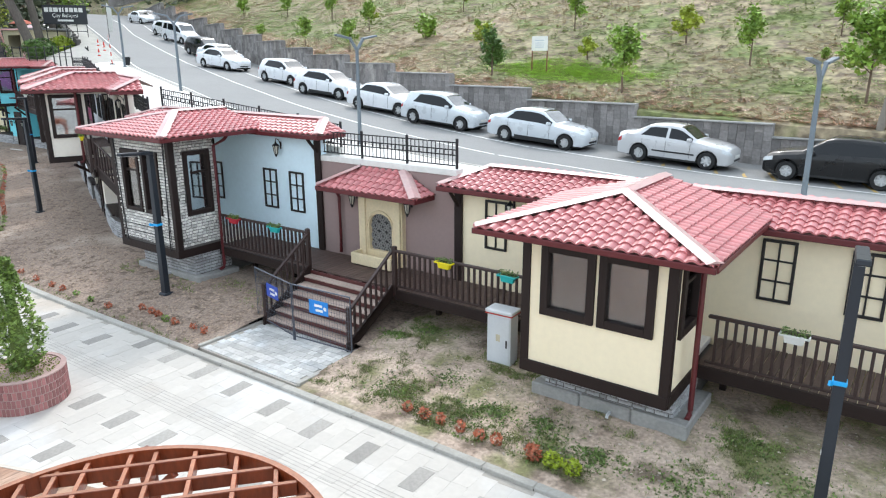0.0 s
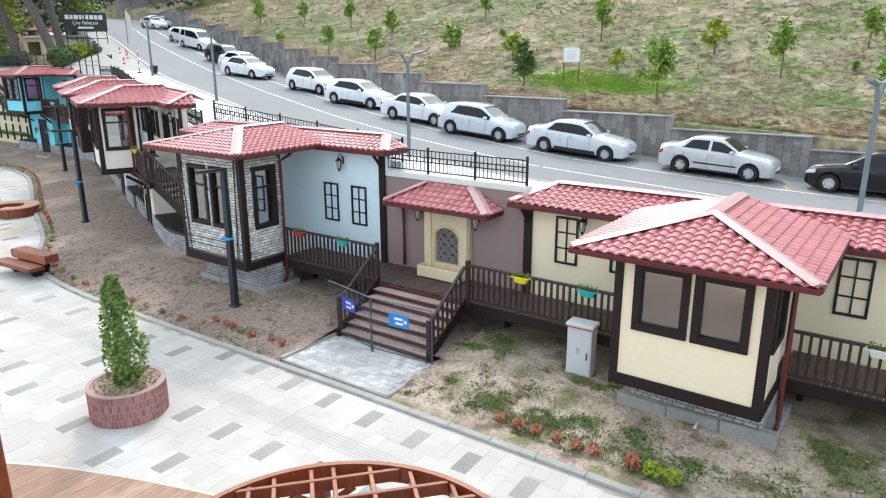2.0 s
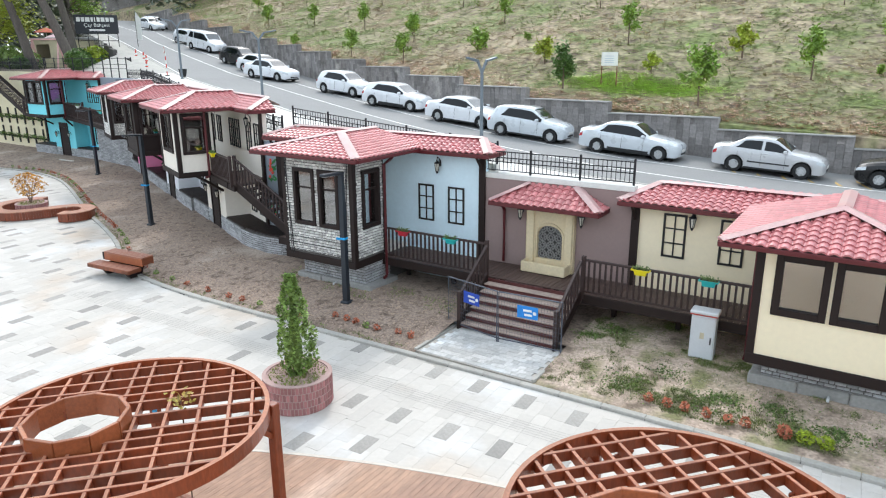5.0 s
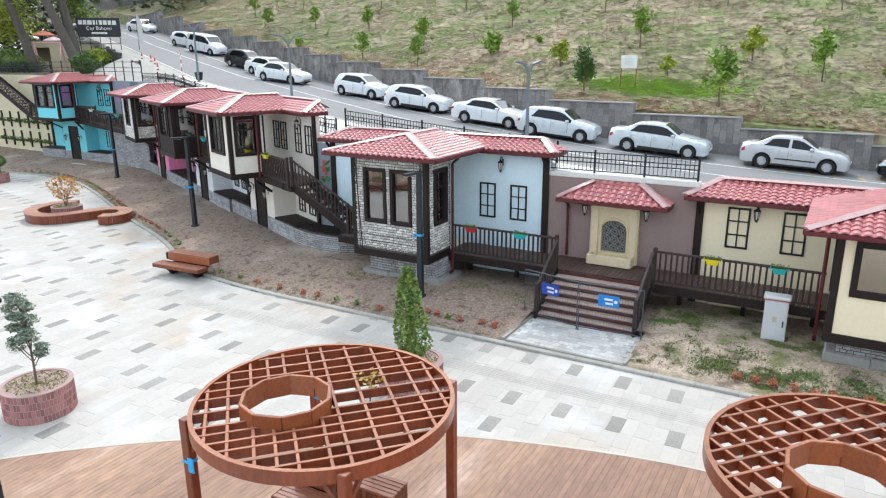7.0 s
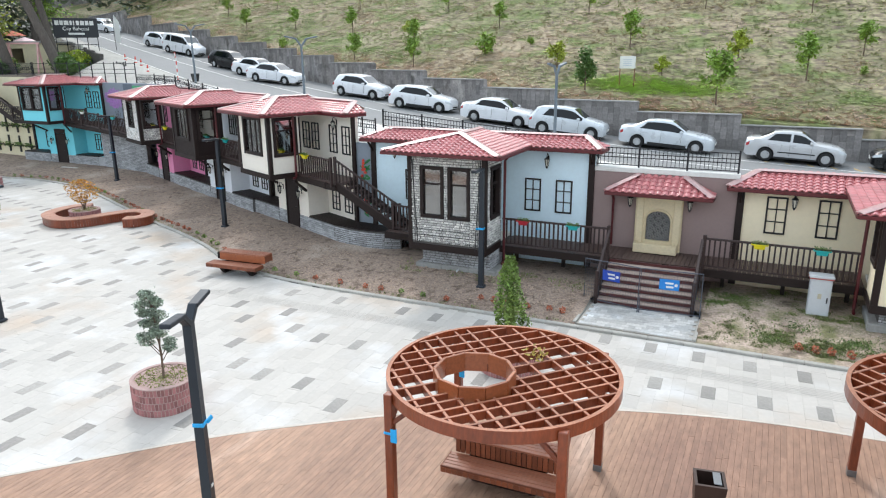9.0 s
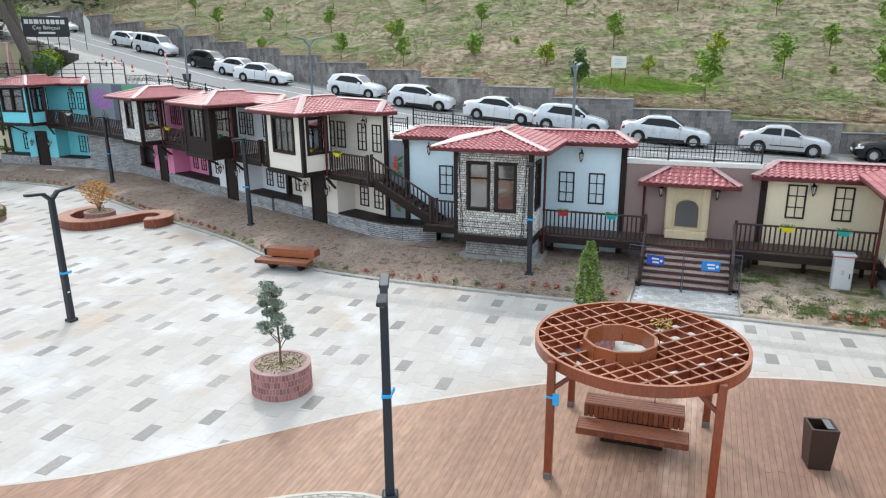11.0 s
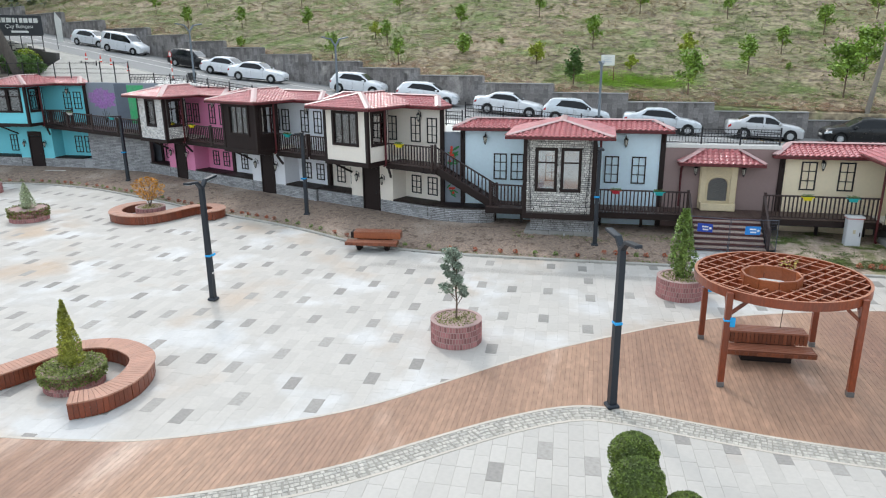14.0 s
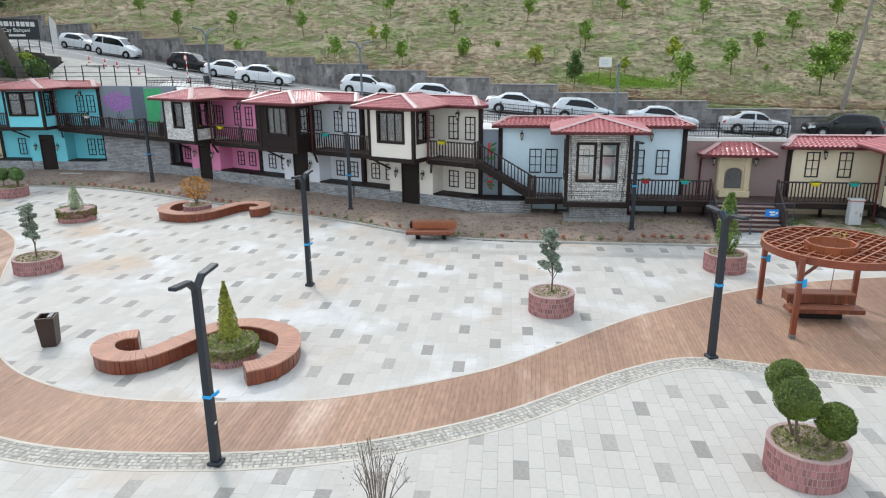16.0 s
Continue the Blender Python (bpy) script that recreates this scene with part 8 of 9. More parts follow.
# ---- tea garden beyond the turquoise house ----
structure("garden_terrace", Build().prism([(-58.9, 24.7), (-58.9, 29.4), (-62, 31.0), (-80, 38.8), (-110, 50), (-110, 26)], 5.6, 6.55), material("dark_terrace_paving", S(122, 112, 102), 0.9, coarse=(0.5, 0.25), fine=(6, 0.2)), "paved terrace of the tea garden above the wall")
iron_fence([(-48.7, 24.1), (-52.5, 24.72), (-60.5, 24.85)], "tall dark rail fence above the mural wall", 1.4, lambda x: 6.0, 1.4, False)
iron_fence([(-60.5, 24.75), (-72, 25.1)], "dark iron railing of the tea garden terrace", 1.9, lambda x: 6.5, 0.9)
iron_fence([(-54.5, 28.3), (-58.5, 30.0), (-64, 32.3)], "dark iron railing beside the road", 1.9, lambda x: 6.5, 0.9)
sg = thing("sign_board", "black tea garden sign with white lettering on a steel frame", "sign", -63.9, 31.6, 6.55, 57)
part("panel", Build().box(-1.72, 1.72, -0.06, 0.0, 2.95, 4.5, 0.01), paint_mat("black_sign_face", (30, 34, 40)), sg, "black sign face")
for z in (0.5, 1.1, 1.7, 2.3, 2.9):
    part("frame_bar", Build().box(-1.6, 1.6, 0.0, 0.05, z, z + 0.05), M["black"], sg)
for x in (-1.6, -0.8, 0.0, 0.8, 1.6):
    part("frame_leg", Build().box(x - 0.03, x + 0.03, 0.0, 0.06, 0.0, 3.0), M["black"], sg)
# the name of the place is kept as plain blocks, the words below it are lettered
for k, (x0, x1) in enumerate(((-1.55, -1.25), (-1.18, -0.92), (-0.85, -0.5), (-0.42, -0.24), (-0.16, -0.06), (0.06, 0.3), (0.38, 0.68), (0.76, 1.02), (1.1, 1.42))):
    part("name_block", Build().box(x0, x1, -0.07, -0.062, 3.92, 4.28), M["paint"], sg)
fc = bpy.data.curves.new("sign_text", "FONT")
fc.body, fc.size, fc.align_x, fc.extrude = "Çay Bahçesi", 0.42, "CENTER", 0.004
fc.materials.append(M["paint"])
tx = new("lettering", fc)
tx.parent = sg
tx.matrix_basis = pose(0, -0.068, 3.5, 90, 0, 0)
part("strip", Build().box(-0.62, 0.62, -0.07, -0.062, 3.14, 3.3, 0.003), M["paint"], sg)


M["oldbark"] = material("dark_grey_bark", S(98, 91, 85), 0.95, coarse=(2, 0.2), fine=(14, 0.25), bump=(18, 0.9), stretch=(1, 1, 0.3))


def big_tree(x, y, z, h, lean, seed, r=0.42, mat="darkleaf", low=0.55, n=240):
    rnd = random.Random(seed)
    e = thing("tree", "tall tree with a thick leaning grey trunk in the tea garden", "tree", x, y, z, 0, "tall trees of the tea garden")
    axis = lambda t: Vector((lean[0] * h * t + 0.1 * math.sin(3 * t), lean[1] * h * t + 0.1 * math.sin(5 * t), h * t))
    part("trunk", Build().tube([axis(k / 8) for k in range(9)], r, 10, r * 0.5), M["oldbark"], e, smooth=True)
    lv = Build()
    for i in range(10):
        a = rnd.uniform(0, 2 * math.pi)
        s = axis(rnd.uniform(low, 0.97))
        tip = s + Vector((2.6 * math.cos(a), 2.6 * math.sin(a), rnd.uniform(-0.8, 1.4)))
        part("limb", Build().tube([s, s.lerp(tip, 0.5) + Vector((0, 0, 0.2)), tip], 0.1, 6, 0.03), M["bark"], e)
        for k in range(n):
            leaf(lv, s.lerp(tip, rnd.uniform(0.3, 1.2)) + Vector((rnd.gauss(0, 0.55), rnd.gauss(0, 0.55), rnd.gauss(0, 0.45))), rnd.uniform(0.2, 0.4), -0.2)
    part("crown", lv, M[mat], e)
    return e


big_tree(-60.5, 27.2, 6.5, 11.5, (-0.24, -0.25), 1, 0.4, low=0.72)
big_tree(-63.6, 29.2, 6.5, 11.0, (-0.1, -0.1), 2, 0.36, "youngleaf", 0.7)
big_tree(-66.0, 26.7, 6.5, 10.5, (-0.16, -0.16), 3, 0.4, low=0.7)
big_tree(-70.5, 25.8, 6.5, 7.5, (0.0, 0.0), 6, 0.25, "yellowleaf", 0.3, 420)
big_tree(-76.0, 36.0, 7.0, 9.0, (0.02, 0.0), 4, 0.4, "youngleaf", 0.5)
# low walls, clutter and planting of the terrace
bankw = Build()
gl = [(x, along(KERB_ROAD, x) - 2.05) for x in lin(-59.5, -92, 16)]
for (xa, ya), (xb, yb) in zip(gl, gl[1:]):
    bankw.bar((xa, ya, (road_z(xa) + 6.3) / 2), (xb, yb, (road_z(xb) + 6.3) / 2), 0.3, max(0.5, road_z(xb) - 5.9))
wbk = structure("wall_terrace", bankw, M["mortar"], "rubble wall between the road and the tea garden")
stone_courses(wbk, [((xb, yb - 0.15), (xa, ya - 0.15), 6.4, road_z(xb) + 0.3) for (xa, ya), (xb, yb) in zip(gl[2:], gl[3:])], M["stonestuff"], 0.4, 0.6, 0.06, 0.06, "rubble_facing", 31)
SWING = paint_mat("pink_timber_paint", (226, 176, 172))
sw_ = thing("swing_frame", "pale pink timber swing frame on the tea garden terrace", "swing", -65.6, 27.8, 6.55, 35)
for s in (-1.1, 1.1):
    for q in (-0.7, 0.7):
        part("leg", Build().bar((s, q, 0.0), (s, 0.0, 2.4), 0.12, 0.12, 0.01), SWING, sw_)
part("top_beam", Build().bar((-1.25, 0, 2.42), (1.25, 0, 2.42), 0.13, 0.13, 0.01), SWING, sw_)
for k, (x, y, r, h, m_) in enumerate(((-58.2, 26.0, 0.8, 1.5, "darkleaf"), (-61.9, 28.4, 1.0, 1.7, "darkleaf"), (-62.4, 30.2, 1.1, 1.9, "limeleaf"), (-66.0, 25.7, 0.7, 1.1, "darkleaf"), (-69, 26.6, 1.2, 2.0, "laurel"), (-74, 27, 1.4, 2.4, "darkleaf"))):
    e = thing("shrub", "dense dark shrub behind the tea garden railing", "shrub", x, y, 6.5)
    b = Build()
    core(b, (0, 0, 0), r * 0.8, h * 0.9)
    shell_leaves(b, (0, 0, 0), r, h, 800, 0.2, 0.3, k + 60)
    part("leaves", b, M[m_], e)
ks = thing("kiosk", "small beige flat-roofed kiosk among the trees", "kiosk", -68.5, 30.8, 6.5, 20)
part("wall", Build().wall((-2.2, -1.2), (2.2, -1.2), 0, 2.5, 0.15, [(0.5, 1.9, 0.9, 2.1)]), M["stucco"], ks)
part("wall", Build().wall((2.2, -1.05), (2.2, 1.5), 0, 2.5, 0.15), M["stucco"], ks)
part("wall", Build().wall((-2.2, 1.5), (-2.2, -1.05), 0, 2.5, 0.15), M["stucco"], ks)
part("roof", Build().box(-2.5, 2.5, -1.6, 1.8, 2.5, 2.68, 0.02), M["concrete"], ks)
part("pane", Build().box(0.52, 1.88, -1.14, -1.12, 0.92, 2.08), M["carglass"], ks)
part("back", Build().box(-2.0, 2.0, 1.3, 1.4, 0, 2.5), M["stucco"], ks)
# shrubs and ornaments at the terrace edge
for k, (x, y, r, h, m_) in enumerate(((-64.5, 32.6, 0.9, 1.9, "laurel"), (-61.8, 30.6, 0.7, 1.2, "darkleaf"), (-66.5, 27.0, 0.7, 1.4, "laurel"), (-59.0, 27.5, 0.6, 1.0, "darkleaf"), (-72, 28, 0.8, 1.6, "laurel"))):
    e = thing("shrub", "loose green shrub at the edge of the tea garden", "shrub", x, y, 6.5)
    b = Build()
    shell_leaves(b, (0, 0, 0), r, h, 420, 0.22, 0.3, k)
    part("leaves", b, M[m_], e)
    part("stem", Build().tube([(0, 0, 0), (0, 0, h * 0.6)], 0.05, 6), M["bark"], e)
fl_ = thing("feather_flag", "plain white feather flag on a thin pole", "flag", -63.6, 35.2, road_z(-63.6) + 0.1, 20)
part("pole", Build().tube([(0, 0, 0), (0, 0, 2.6), (0.1, 0, 3.1)], 0.025, 6), M["black"], fl_)
part("cloth", Build().slab([(0.02, 0, 0.6), (0.5, 0.02, 0.6), (0.55, 0.03, 2.4), (0.1, 0, 3.1), (0.03, 0, 2.6)], 0.006), WHI, fl_)
PARASOLS = ((-73.1, 32.0, 10.2, (226, 120, 96), "orange"), (-70.9, 31.6, 9.6, (232, 200, 204), "pink"))
CONE = [(0.17, 0.0), (0.17, 0.03), (0.12, 0.035), (0.03, 0.62), (0.0, 0.63)]
for x, y in ((-57.2, 30.6), (-55.6, 30.2), (-54.1, 29.4), (-51.1, 27.3)):
    c = thing("traffic_cone", "red traffic cone with white band by the kerb", "traffic cone", x, y, road_z(x) + 0.02, 0, "traffic cones by the kerb")
    part("shell", Build().lathe(CONE, n=12), paint_mat("cone_red", (206, 62, 44)), c, smooth=True)
    part("band", Build().lathe([(0.099, 0.2), (0.074, 0.36), (0.06, 0.36), (0.08, 0.2)], n=12), M["paint"], c)
rs = thing("road_sign", "round red-rimmed road sign on a striped pole", "road sign", -46.4, 25.6, walk_z(-46.4, 25.6), -30)
part("base", Build().lathe([(0.17, 0.0), (0.17, 0.05), (0.05, 0.07)], n=14), M["blackplastic"], rs)
for k in range(6):
    part("pole_band", Build().lathe([(0.035, 0.06 + 0.25 * k), (0.035, 0.31 + 0.25 * k)], n=10), M["paint"] if k % 2 else paint_mat("cone_red", (206, 62, 44)), rs)
disc = part("disc", Build().slab([(0.22 * math.cos(2 * math.pi * k / 24), -0.045, 1.72 + 0.22 * math.sin(2 * math.pi * k / 24)) for k in range(24)], 0.012), paint_mat("sign_red", (190, 48, 44)), rs, "red rim of the round sign")
part("face", Build().slab([(0.15 * math.cos(2 * math.pi * k / 24), -0.049, 1.72 + 0.15 * math.sin(2 * math.pi * k / 24)) for k in range(24)], 0.003), M["paint"], disc, "white face of the round sign")
for x, y, z, m_, c_ in PARASOLS:
    pr = thing("parasol", c_ + " garden parasol over the tea garden", "parasol", x, y, 6.5, 0, "parasols of the tea garden")
    part("pole", Build().tube([(0, 0, 0), (0, 0, z - 6.5)], 0.03, 8), M["paint"], pr)
    part("canopy", Build().lathe([(1.15, z - 6.95), (0.6, z - 6.68), (0.0, z - 6.48)], n=8), paint_mat("parasol_" + c_, m_), pr)
wb = thing("wheeled_bin", "dark grey wheeled refuse bin by the street lamp", "refuse bin", -45.1, 25.9, walk_z(-45.1, 25.9), -15)
part("tub", Build().add([(-0.3, -0.25, 0.1), (0.3, -0.25, 0.1), (0.3, 0.25, 0.1), (-0.3, 0.25, 0.1), (-0.42, -0.36, 0.85), (0.42, -0.36, 0.85), (0.42, 0.36, 0.85), (-0.42, 0.36, 0.85)], [(3, 2, 1, 0), (4, 5, 6, 7), (0, 1, 5, 4), (1, 2, 6, 5), (2, 3, 7, 6), (3, 0, 4, 7)]), M["blackplastic"], wb)
part("lid", Build().box(-0.44, 0.44, -0.38, 0.38, 0.852, 0.92, 0.03), M["blackplastic"], wb)
wb.scale = (0.55, 0.55, 0.65)
# stone wall and wood at the head of the road
pk = thing("board", "pale weathered board lying on the soil", "board", -53.7, 21.7, soil_z(-53.7, 21.7) + 0.02, 4)
part("plank", Build().box(-0.75, 0.75, -0.09, 0.09, 0.0, 0.045, 0.006), material("bleached_board", S(206, 200, 192), 0.8), pk)
hw = structure("wall_far", Build().wall((-118, 66), (-104, 84), 8, 19, 0.5), M["retaining"], "tall grey wall at the head of the road")
fw = Build()
rnd = random.Random(9)
for k in range(22000):
    x = rnd.uniform(-175, -84)
    y = rnd.uniform(40, 100)
    if y > 72 + (x + 112) * 0.9 and x > -104:
        continue
    if -y + along(WALL_ROAD, x) > -1 and y > along(KERB_ROAD, x) - 2:
        continue
    up = hill_z(x, y) - 3 if y > along(WALL_ROAD, x) else 9
    leaf(fw, Vector((x, y, up + rnd.random() ** 0.7 * 12)), rnd.uniform(0.7, 1.4), -0.1)
for k in range(9000):
    x, y = rnd.uniform(-104, -75), rnd.uniform(22, 40)
    leaf(fw, Vector((x, y, 5.5 + rnd.random() ** 0.8 * 11)), rnd.uniform(0.5, 1.0), -0.1)
tagged(new("far_wood", mesh_of("far_wood", fw, leafmat("grey_green_far_leaf", (96, 106, 84), (62, 72, 56), 0.45))), "dark wood at the head of the road", "wood", kind="stuff")
tk = Build()
for k in range(60):
    x, y = rnd.uniform(-170, -88), rnd.uniform(44, 90)
    if -y + along(WALL_ROAD, x) > -1 and y > along(KERB_ROAD, x) - 2:
        continue
    tk.tube([(x, y, 6), (x + rnd.uniform(-0.4, 0.4), y, 20)], 0.28, 6, 0.12)
tagged(new("far_trunks", mesh_of("far_trunks", tk, M["bark"])), "grey trunks of the wood at the head of the road", "wood", kind="stuff")


# ---- paving, deck boards, setts and kerbstones ----
M["paver"] = material("pale_stone_paver", S(190, 185, 178), 0.72, coarse=(0.35, 0.06), fine=(9, 0.05), bump=(50, 0.2), tint=S(188, 179, 168), piece=0.06, patch=(0.16, S(188, 168, 148), 0.6), patch2=(0.4, S(204, 202, 199), 0.58))
M["paverstuff"] = material("pale_stone_paver_field", S(190, 185, 178), 0.72, coarse=(0.35, 0.06), fine=(9, 0.05), bump=(50, 0.2), tint=S(188, 179, 168), island=0.06, patch=(0.16, S(188, 168, 148), 0.6), patch2=(0.4, S(204, 202, 199), 0.58))
M["greypaver"] = material("grey_stone_paver", S(159, 154, 148), 0.75, coarse=(0.6, 0.1), fine=(12, 0.16), bump=(50, 0.25), piece=0.16)
M["greypaverstuff"] = material("grey_stone_paver_field", S(159, 154, 148), 0.75, coarse=(0.6, 0.1), fine=(12, 0.16), bump=(50, 0.25), island=0.16)
M["fadedpaver"] = material("faded_grey_paver", S(158, 154, 148), 0.78, coarse=(1.2, 0.1), fine=(14, 0.16), bump=(50, 0.25), piece=0.16)
M["joint"] = material("sandy_joint", S(172, 166, 157), 0.95, bump=(40, 0.3))
M["board"] = material("reddish_deck_board", S(172, 138, 115), 0.55, spec=0.3, coarse=(0.3, 0.24), fine=(10, 0.22), bump=(50, 0.25), tint=S(134, 102, 86), piece=0.09, stretch=(1, 0.3, 1), patch=(0.4, S(195, 168, 150), 0.6), patch2=(0.25, S(142, 110, 94), 0.6))
M["boardstuff"] = material("reddish_deck_board_field", S(172, 138, 115), 0.55, spec=0.3, coarse=(0.3, 0.24), fine=(10, 0.22), bump=(50, 0.25), tint=S(134, 102, 86), island=0.09, stretch=(1, 0.3, 1), patch=(0.4, S(195, 168, 150), 0.6), patch2=(0.25, S(142, 110, 94), 0.6))
# dark sheet under the boards; its colour holds the shade of the gaps
M["deckgap"] = material("deck_gap_shade", S(112, 84, 70), 0.9)
M["sett"] = material("grey_granite_sett", S(190, 185, 176), 0.85, coarse=(1.2, 0.16), fine=(16, 0.16), bump=(40, 0.4), island=0.2, tint=S(164, 156, 144))
M["block"] = material("pale_paving_block", S(190, 190, 188), 0.85, coarse=(0.7, 0.16), fine=(16, 0.14), bump=(40, 0.3), island=0.2, tint=S(160, 155, 148), patch=(0.6, S(206, 210, 212), 0.55))
M["edging"] = material("pale_concrete_edging", S(204, 195, 183), 0.8, bump=(40, 0.2))

TILT_P = radians(2.6)
CW, PL = 0.322, 0.645
SQUARE = {-60: 0.39, -57: 2.47, -54: 1.85, -51: 0.78, -48: 2.03, -45: 0.92, -42: 0.95, -39: 0.69, -36: -0.15, -33: -0.58, -30: 2.95, -27: 1.37, -24: 1.55, -21: 1.9, -18: 0.96, -15: 1.24, -12: 0.87, -9: 1.86, -6: 0.24, -3: -0.77, 0: 0.82, 3: 4.4, 6: 3.34, 9: 0.41, 13: 2.95, 17: 2.2, 21: 3.2, 25: 8.86, 29: 6.37, 33: 8.5, 37: 8.38, 41: 8.3, 45: 8.19, 49: 8.03, 53: 7.96}
LOWER = {-22: -9.3, -16: -9.41, -10: -9.31, -7: -8.64, 2: -8.04, 5: -7.16, 8: -6.86, 11: -5.31, 14: -4.39, 17: -4.81, 20: -4.54}
PERIOD = 2.59


def zone(x, y):
    """Which paving covers the point: the square, the lower paving or none."""
    if y > along(DECK_OUT, x) - 0.3 and y < along(KERB, x) + 0.05 and x > -62:
        return "square"
    if y < along(DECK_IN, x) - 0.35 and x > -48:
        return "lower"
    return ""


ca, sa = math.cos(TILT_P), math.sin(TILT_P)
field, greyfield = Build(), Build()
base_ = structure("paving", Build().add([(-75, -40, -0.004), (12, -40, -0.004), (12, 21, -0.004), (-75, 21, -0.004)], [(0, 1, 2, 3)]), M["joint"], "pale stone paving of the square with grey accent slabs")
PAV = {m_: mesh_of("paver", Build().box(0.003, CW - 0.003, 0.003, PL - 0.003, -0.045, 0.0, 0.005), M[m_]) for m_ in ("paver", "greypaver")}
PAVC = mesh_of("paver", Build().box(-CW / 2, CW / 2, -PL / 2, PL / 2, -0.03, 0.0, 0.003), M["fadedpaver"])
rnd = random.Random(12)
near_ = 300
for want, c in [(w_, c_) for w_ in ("square", "lower") for c_ in range(-130, 80)]:
    u0 = -22.9 + c * CW - CW / 2
    marked = (c % 3 == 2 if want == "lower" else (c % 3 == 0 if c < 9 else c % 4 == 1))
    off = None
    if marked:
        off = (LOWER if want == "lower" else SQUARE).get(c, (c * 7919 % 97) / 97 * PERIOD)
    v = -34.0 + rnd.uniform(0, PL)
    if off is not None:
        v = off - PL / 2 - PERIOD * math.floor((off + 34) / PERIOD)
    row = 0
    while v < 21:
        u, w = u0 + CW / 2, v + PL / 2
        x, y = u * ca - w * sa, u * sa + w * ca
        zn = zone(x, y)
        if zn == want and (x > -50 or y > 3) and (zn == "square" or (x > -40 and y > -24)):
            band = along(KERB, x) - y
            grey = off is not None and row % 4 == 0 and (zn == "lower" or (band > 0.7 and c < 9))
            m = Matrix(((ca, -sa, 0, u0 * ca - v * sa), (sa, ca, 0, u0 * sa + v * ca), (0, 0, 1, rnd.uniform(-0.002, 0.002)), (0, 0, 0, 1)))
            if near_ > 0 and -23 < x < -14.5 and -11 < y < -3.5 and zn == "lower":
                near_ -= 1
                piece("paver", PAV["greypaver" if grey else "paver"], base_, m)
            else:
                k = 0.0018
                (greyfield if grey else field).box(k, CW - k, k, PL - k, -0.03, 0.0, 0, m)
        v += PL if off is None or (row % 4 < 3) else PERIOD - 3 * PL
        row += 1
# by the kerb the grey slabs keep to rows of their own on either side of the guiding strip
APART = [(-20.05, -0.4), (-20.07, 2.13), (-20.1, 4.68), (-18.8, 2.16), (-18.85, 4.72), (-18.95, 7.58), (-17.43, 1.56), (-17.4, 4.29), (-17.5, 6.07), (-17.75, 7.5), (-16.3, 7.6), (-16.1, 4.8), (-15.1, 8.2), (-14.85, 4.18), (-13.2, 3.9), (-12.0, 4.51)]
APART += [(-13.85 + 1.27 * k, 8.1 - 0.077 * k) for k in range(12)] + [(-13.33 + 1.24 * k, 5.81 + 0.012 * k) for k in range(6)]
for x, y in APART:
    m = Matrix(((ca, -sa, 0, x), (sa, ca, 0, y), (0, 0, 1, 0.004), (0, 0, 0, 1)))
    piece("paver", PAVC, base_, m)
tagged(part("pavers", field, M["paverstuff"], base_, "pale stone paving slabs"), kind="stuff")
tagged(part("grey_pavers", greyfield, M["greypaverstuff"], base_, "grey accent paving slabs"), kind="stuff")
# grooves of the guiding strip along the kerb
gs = Build()
for k in range(6):
    for x0 in lin(-26, 1, 27)[:-1]:
        ya, yb = 6.56 + 0.02 * (x0 + 12) + k * 0.088, 6.56 + 0.02 * (x0 + 13) + k * 0.088
        gs.add([(x0, ya, 0.004), (x0 + 0.99, yb, 0.004), (x0 + 0.99, yb + 0.014, 0.004), (x0, ya + 0.014, 0.004)], [(0, 1, 2, 3)])
tagged(part("guiding_grooves", gs, material("grey_groove", S(168, 163, 156), 0.95), base_, "thin dark grooves of the guiding strip"), kind="stuff")

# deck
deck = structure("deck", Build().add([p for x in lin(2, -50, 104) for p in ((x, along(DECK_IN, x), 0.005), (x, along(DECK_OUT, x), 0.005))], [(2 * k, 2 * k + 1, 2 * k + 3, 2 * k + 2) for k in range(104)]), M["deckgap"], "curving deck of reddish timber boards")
bf = Build()
BW = 0.118
near_ = 300
for k in range(int(52 / BW)):
    x1 = 2 - k * BW - 0.003
    x0 = x1 - BW + 0.006
    ya, yb = max(along(DECK_IN, x0), along(DECK_IN, x1)), min(along(DECK_OUT, x0), along(DECK_OUT, x1))
    lo0, lo1, hi0, hi1 = along(DECK_IN, x0), along(DECK_IN, x1), along(DECK_OUT, x0), along(DECK_OUT, x1)
    cuts = []
    y = min(lo0, lo1) + rnd.uniform(0.9, 3.2)
    while y < min(hi0, hi1) - 0.7:
        if y > max(lo0, lo1) + 0.4:
            cuts.append(y)
        y += rnd.uniform(2.0, 3.2)
    ends = [(lo0, lo1)] + [(c_, c_) for c_ in cuts] + [(hi0, hi1)]
    for (a0, a1), (b0, b1) in zip(ends, ends[1:]):
        zt = 0.014 + rnd.uniform(-0.0015, 0.0015)
        g = 0.0015
        vs = [(x0, a0 + g, -0.015), (x1, a1 + g, -0.015), (x1, b1 - g, -0.015), (x0, b0 - g, -0.015), (x0, a0 + g, zt), (x1, a1 + g, zt), (x1, b1 - g, zt), (x0, b0 - g, zt)]
        fs = [(4, 5, 6, 7), (0, 1, 5, 4), (2, 3, 7, 6), (1, 2, 6, 5), (3, 0, 4, 7)]
        if near_ > 0 and -30 < x0 < -8:
            near_ -= 1
            part("deck_board", Build().add(vs, fs), M["board"], deck)
        else:
            bf.add(vs, fs)
tagged(part("deck_boards", bf, M["boardstuff"], deck, "reddish timber deck boards"), kind="stuff")


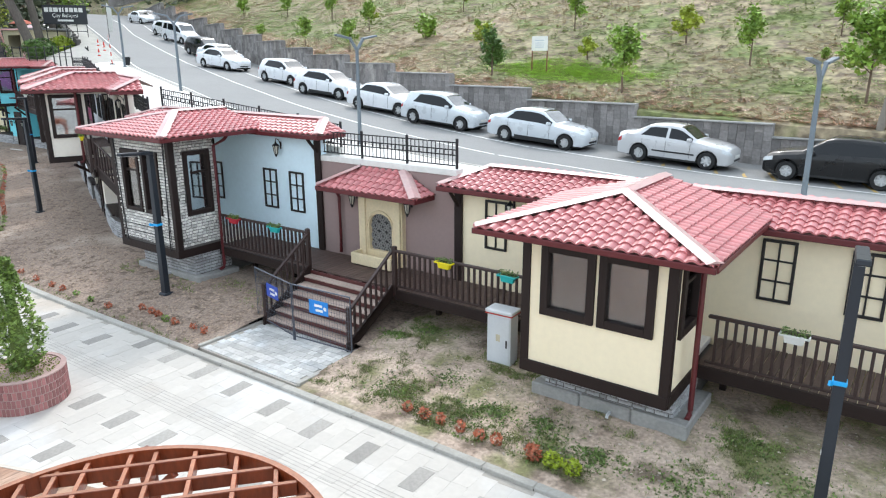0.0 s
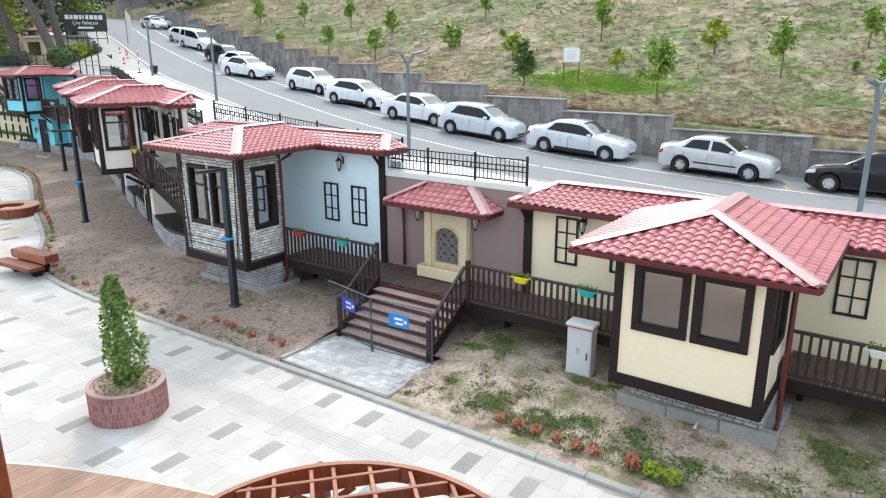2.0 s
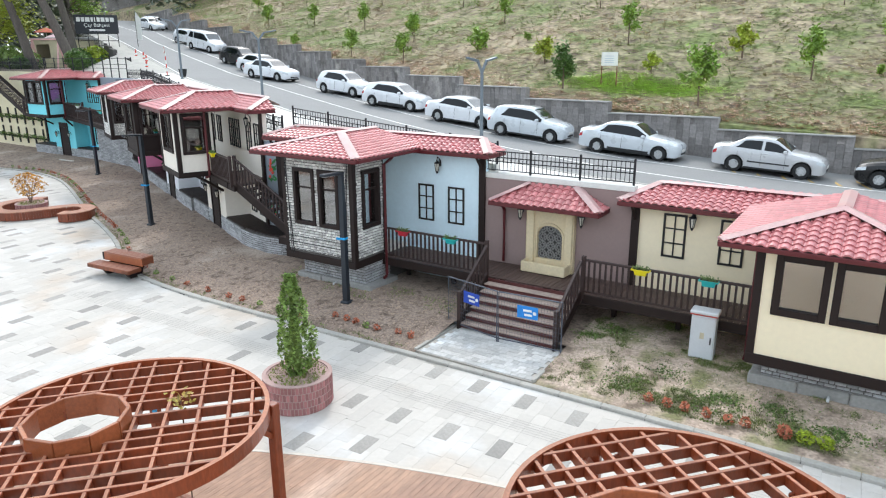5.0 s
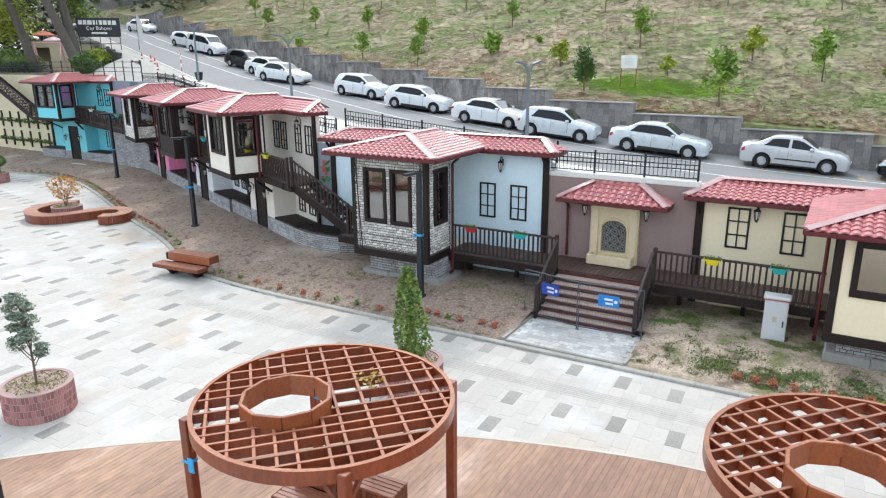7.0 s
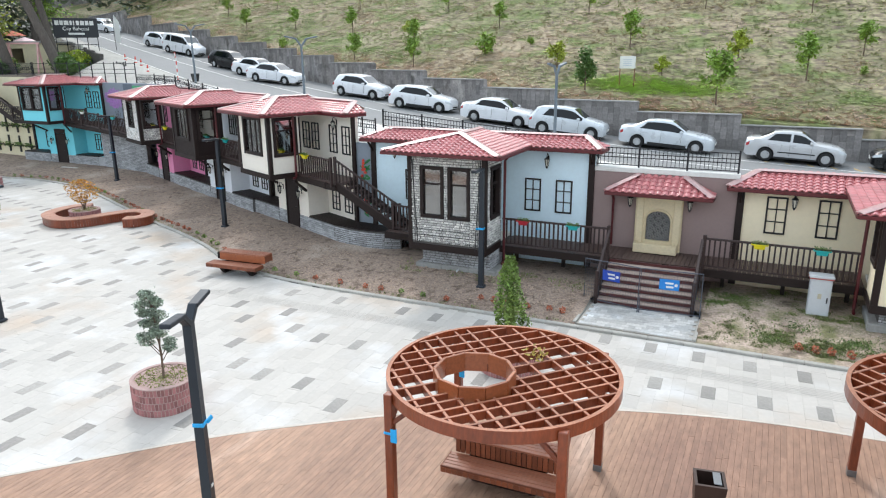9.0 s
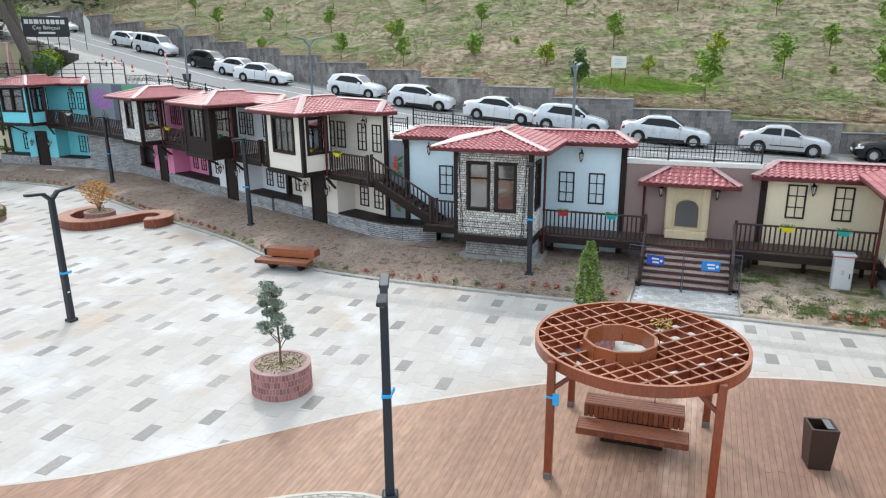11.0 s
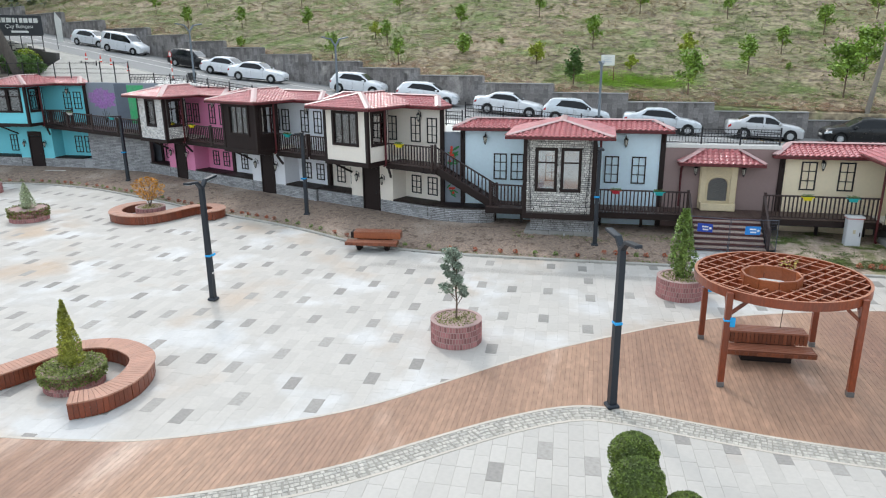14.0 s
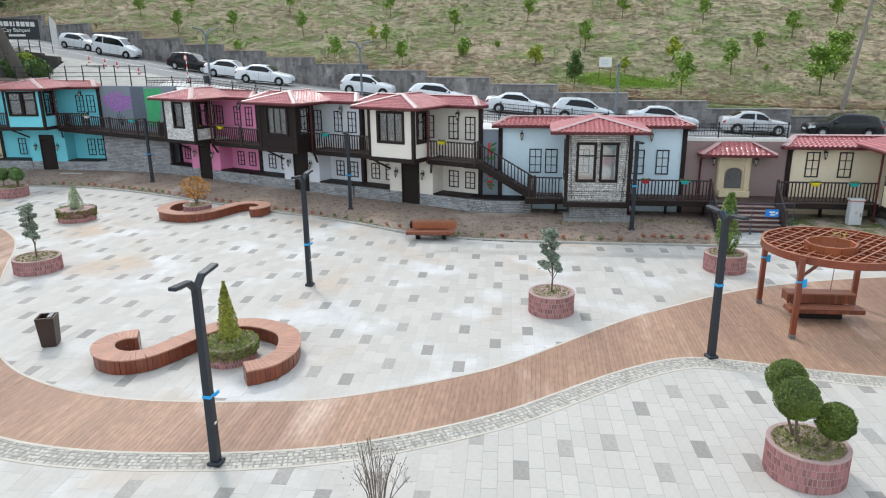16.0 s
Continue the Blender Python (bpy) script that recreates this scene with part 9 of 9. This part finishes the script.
def edge_strip(line, off, w, z, x0, x1, n=150):
    b = Build()
    q = []
    for k in range(n + 1):
        x = x0 + (x1 - x0) * k / n
        y = along(line, x)
        d = Vector((2 * 0.3, along(line, x + 0.3) - along(line, x - 0.3), 0)).normalized()
        nn = Vector((-d.y, d.x, 0))
        p = Vector((x, y, 0))
        q.append((p + nn * off, p + nn * (off + w)))
    for (a, b_), (c, d_) in zip(q, q[1:]):
        b.add([a + Vector((0, 0, z)), c + Vector((0, 0, z)), d_ + Vector((0, 0, z)), b_ + Vector((0, 0, z)), a + Vector((0, 0, -0.03)), c + Vector((0, 0, -0.03)), d_ + Vector((0, 0, -0.03)), b_ + Vector((0, 0, -0.03))], [(3, 2, 1, 0), (0, 1, 5, 4), (2, 3, 7, 6)])
    b.f = [f[::-1] for f in b.f]
    return b


structure("deck_edging", edge_strip(DECK_OUT, 0.0, 0.075, 0.02, 2, -50), M["edging"], "pale concrete edging of the deck")
structure("deck_edging", edge_strip(DECK_IN, -0.07, 0.075, 0.02, 2, -48), M["edging"], "pale concrete edging of the deck")
structure("sett_edging", edge_strip(DECK_IN, -0.68, 0.07, 0.012, 2, -48), M["edging"], "pale concrete edging of the setts")
sb = Build()
length, x = 0.0, 2.0
while x > -48:
    y = along(DECK_IN, x)
    d = Vector((0.6, along(DECK_IN, x + 0.3) - along(DECK_IN, x - 0.3), 0)).normalized()
    nn = Vector((d.y, -d.x, 0))
    step = rnd.uniform(0.09, 0.125)
    for r in range(5):
        p = Vector((x, y, 0)) + nn * (0.085 + r * 0.118) + d * rnd.uniform(-0.03, 0.03)
        ra = rnd.uniform(-0.14, 0.14)
        dd, ee = d * math.cos(ra) + nn * math.sin(ra), d * math.sin(-ra) + nn * math.cos(ra)
        hx, hy = step * rnd.uniform(0.39, 0.48), 0.055 * rnd.uniform(0.8, 1.0)
        m = Matrix(((dd.x, -ee.x, 0, p.x), (dd.y, -ee.y, 0, p.y), (0, 0, 1, rnd.uniform(-0.004, 0.006)), (0, 0, 0, 1)))
        sb.add([(-hx, -hy, 0), (hx, -hy, 0), (hx, hy, 0), (-hx, hy, 0), (-hx * 0.86, -hy * 0.86, 0.01), (hx * 0.86, -hy * 0.86, 0.01), (hx * 0.86, hy * 0.86, 0.01), (-hx * 0.86, hy * 0.86, 0.01)], [(4, 5, 6, 7), (0, 1, 5, 4), (1, 2, 6, 5), (2, 3, 7, 6), (3, 0, 4, 7)], m)
    x -= step * d.x
sbed = structure("sett_band", edge_strip(DECK_IN, -0.62, 0.56, 0.002, 2, -48), material("sett_bedding", S(158, 153, 144), 0.95), "band of small granite setts beside the deck")
tagged(part("setts", sb, M["sett"], sbed, "small grey granite setts"), kind="stuff")

# entrance paving before the steps
ent = structure("entrance_paving", Build().box(-13.62, -10.28, 8.68, 10.75, -0.05, 0.075), M["joint"], "small grey block paving before the steps")
eb = Build()
for j in range(10):
    for k in range(17):
        x0 = -13.55 + k * 0.19 + (0.095 if j % 2 else 0)
        if x0 + 0.18 < -10.33:
            eb.box(x0, x0 + 0.182, 8.72 + j * 0.198, 8.72 + j * 0.198 + 0.19, 0.07, 0.092 + rnd.uniform(-0.002, 0.002))
tagged(part("paving_blocks", eb, M["block"], ent, "small grey paving blocks"), kind="stuff")
for x in (-13.68, -10.26):
    part("kerbstone", Build().box(x - 0.05, x + 0.05, 8.7, 10.7, -0.05, 0.13, 0.012), M["kerb"], ent)

kb = structure("kerb", edge_strip(KERB, -0.08, 0.16, 0.03, 8, -62), M["mortar"], "grey concrete kerb between square and beds")
x = 7.5
while x > -60:
    x2 = x - (1.0 if x > -24 else 0.8) * (1 if abs(along(KERB, x - 1) - along(KERB, x)) < 0.1 else 0.75)
    p, q = Vector((x, along(KERB, x), -0.01)), Vector((x2, along(KERB, x2), -0.01))
    d = (q - p).normalized() * 0.003
    part("kerbstone", Build().bar(p + d, q - d, 0.17, 0.17, 0.012), M["kerb"], kb)
    x = x2
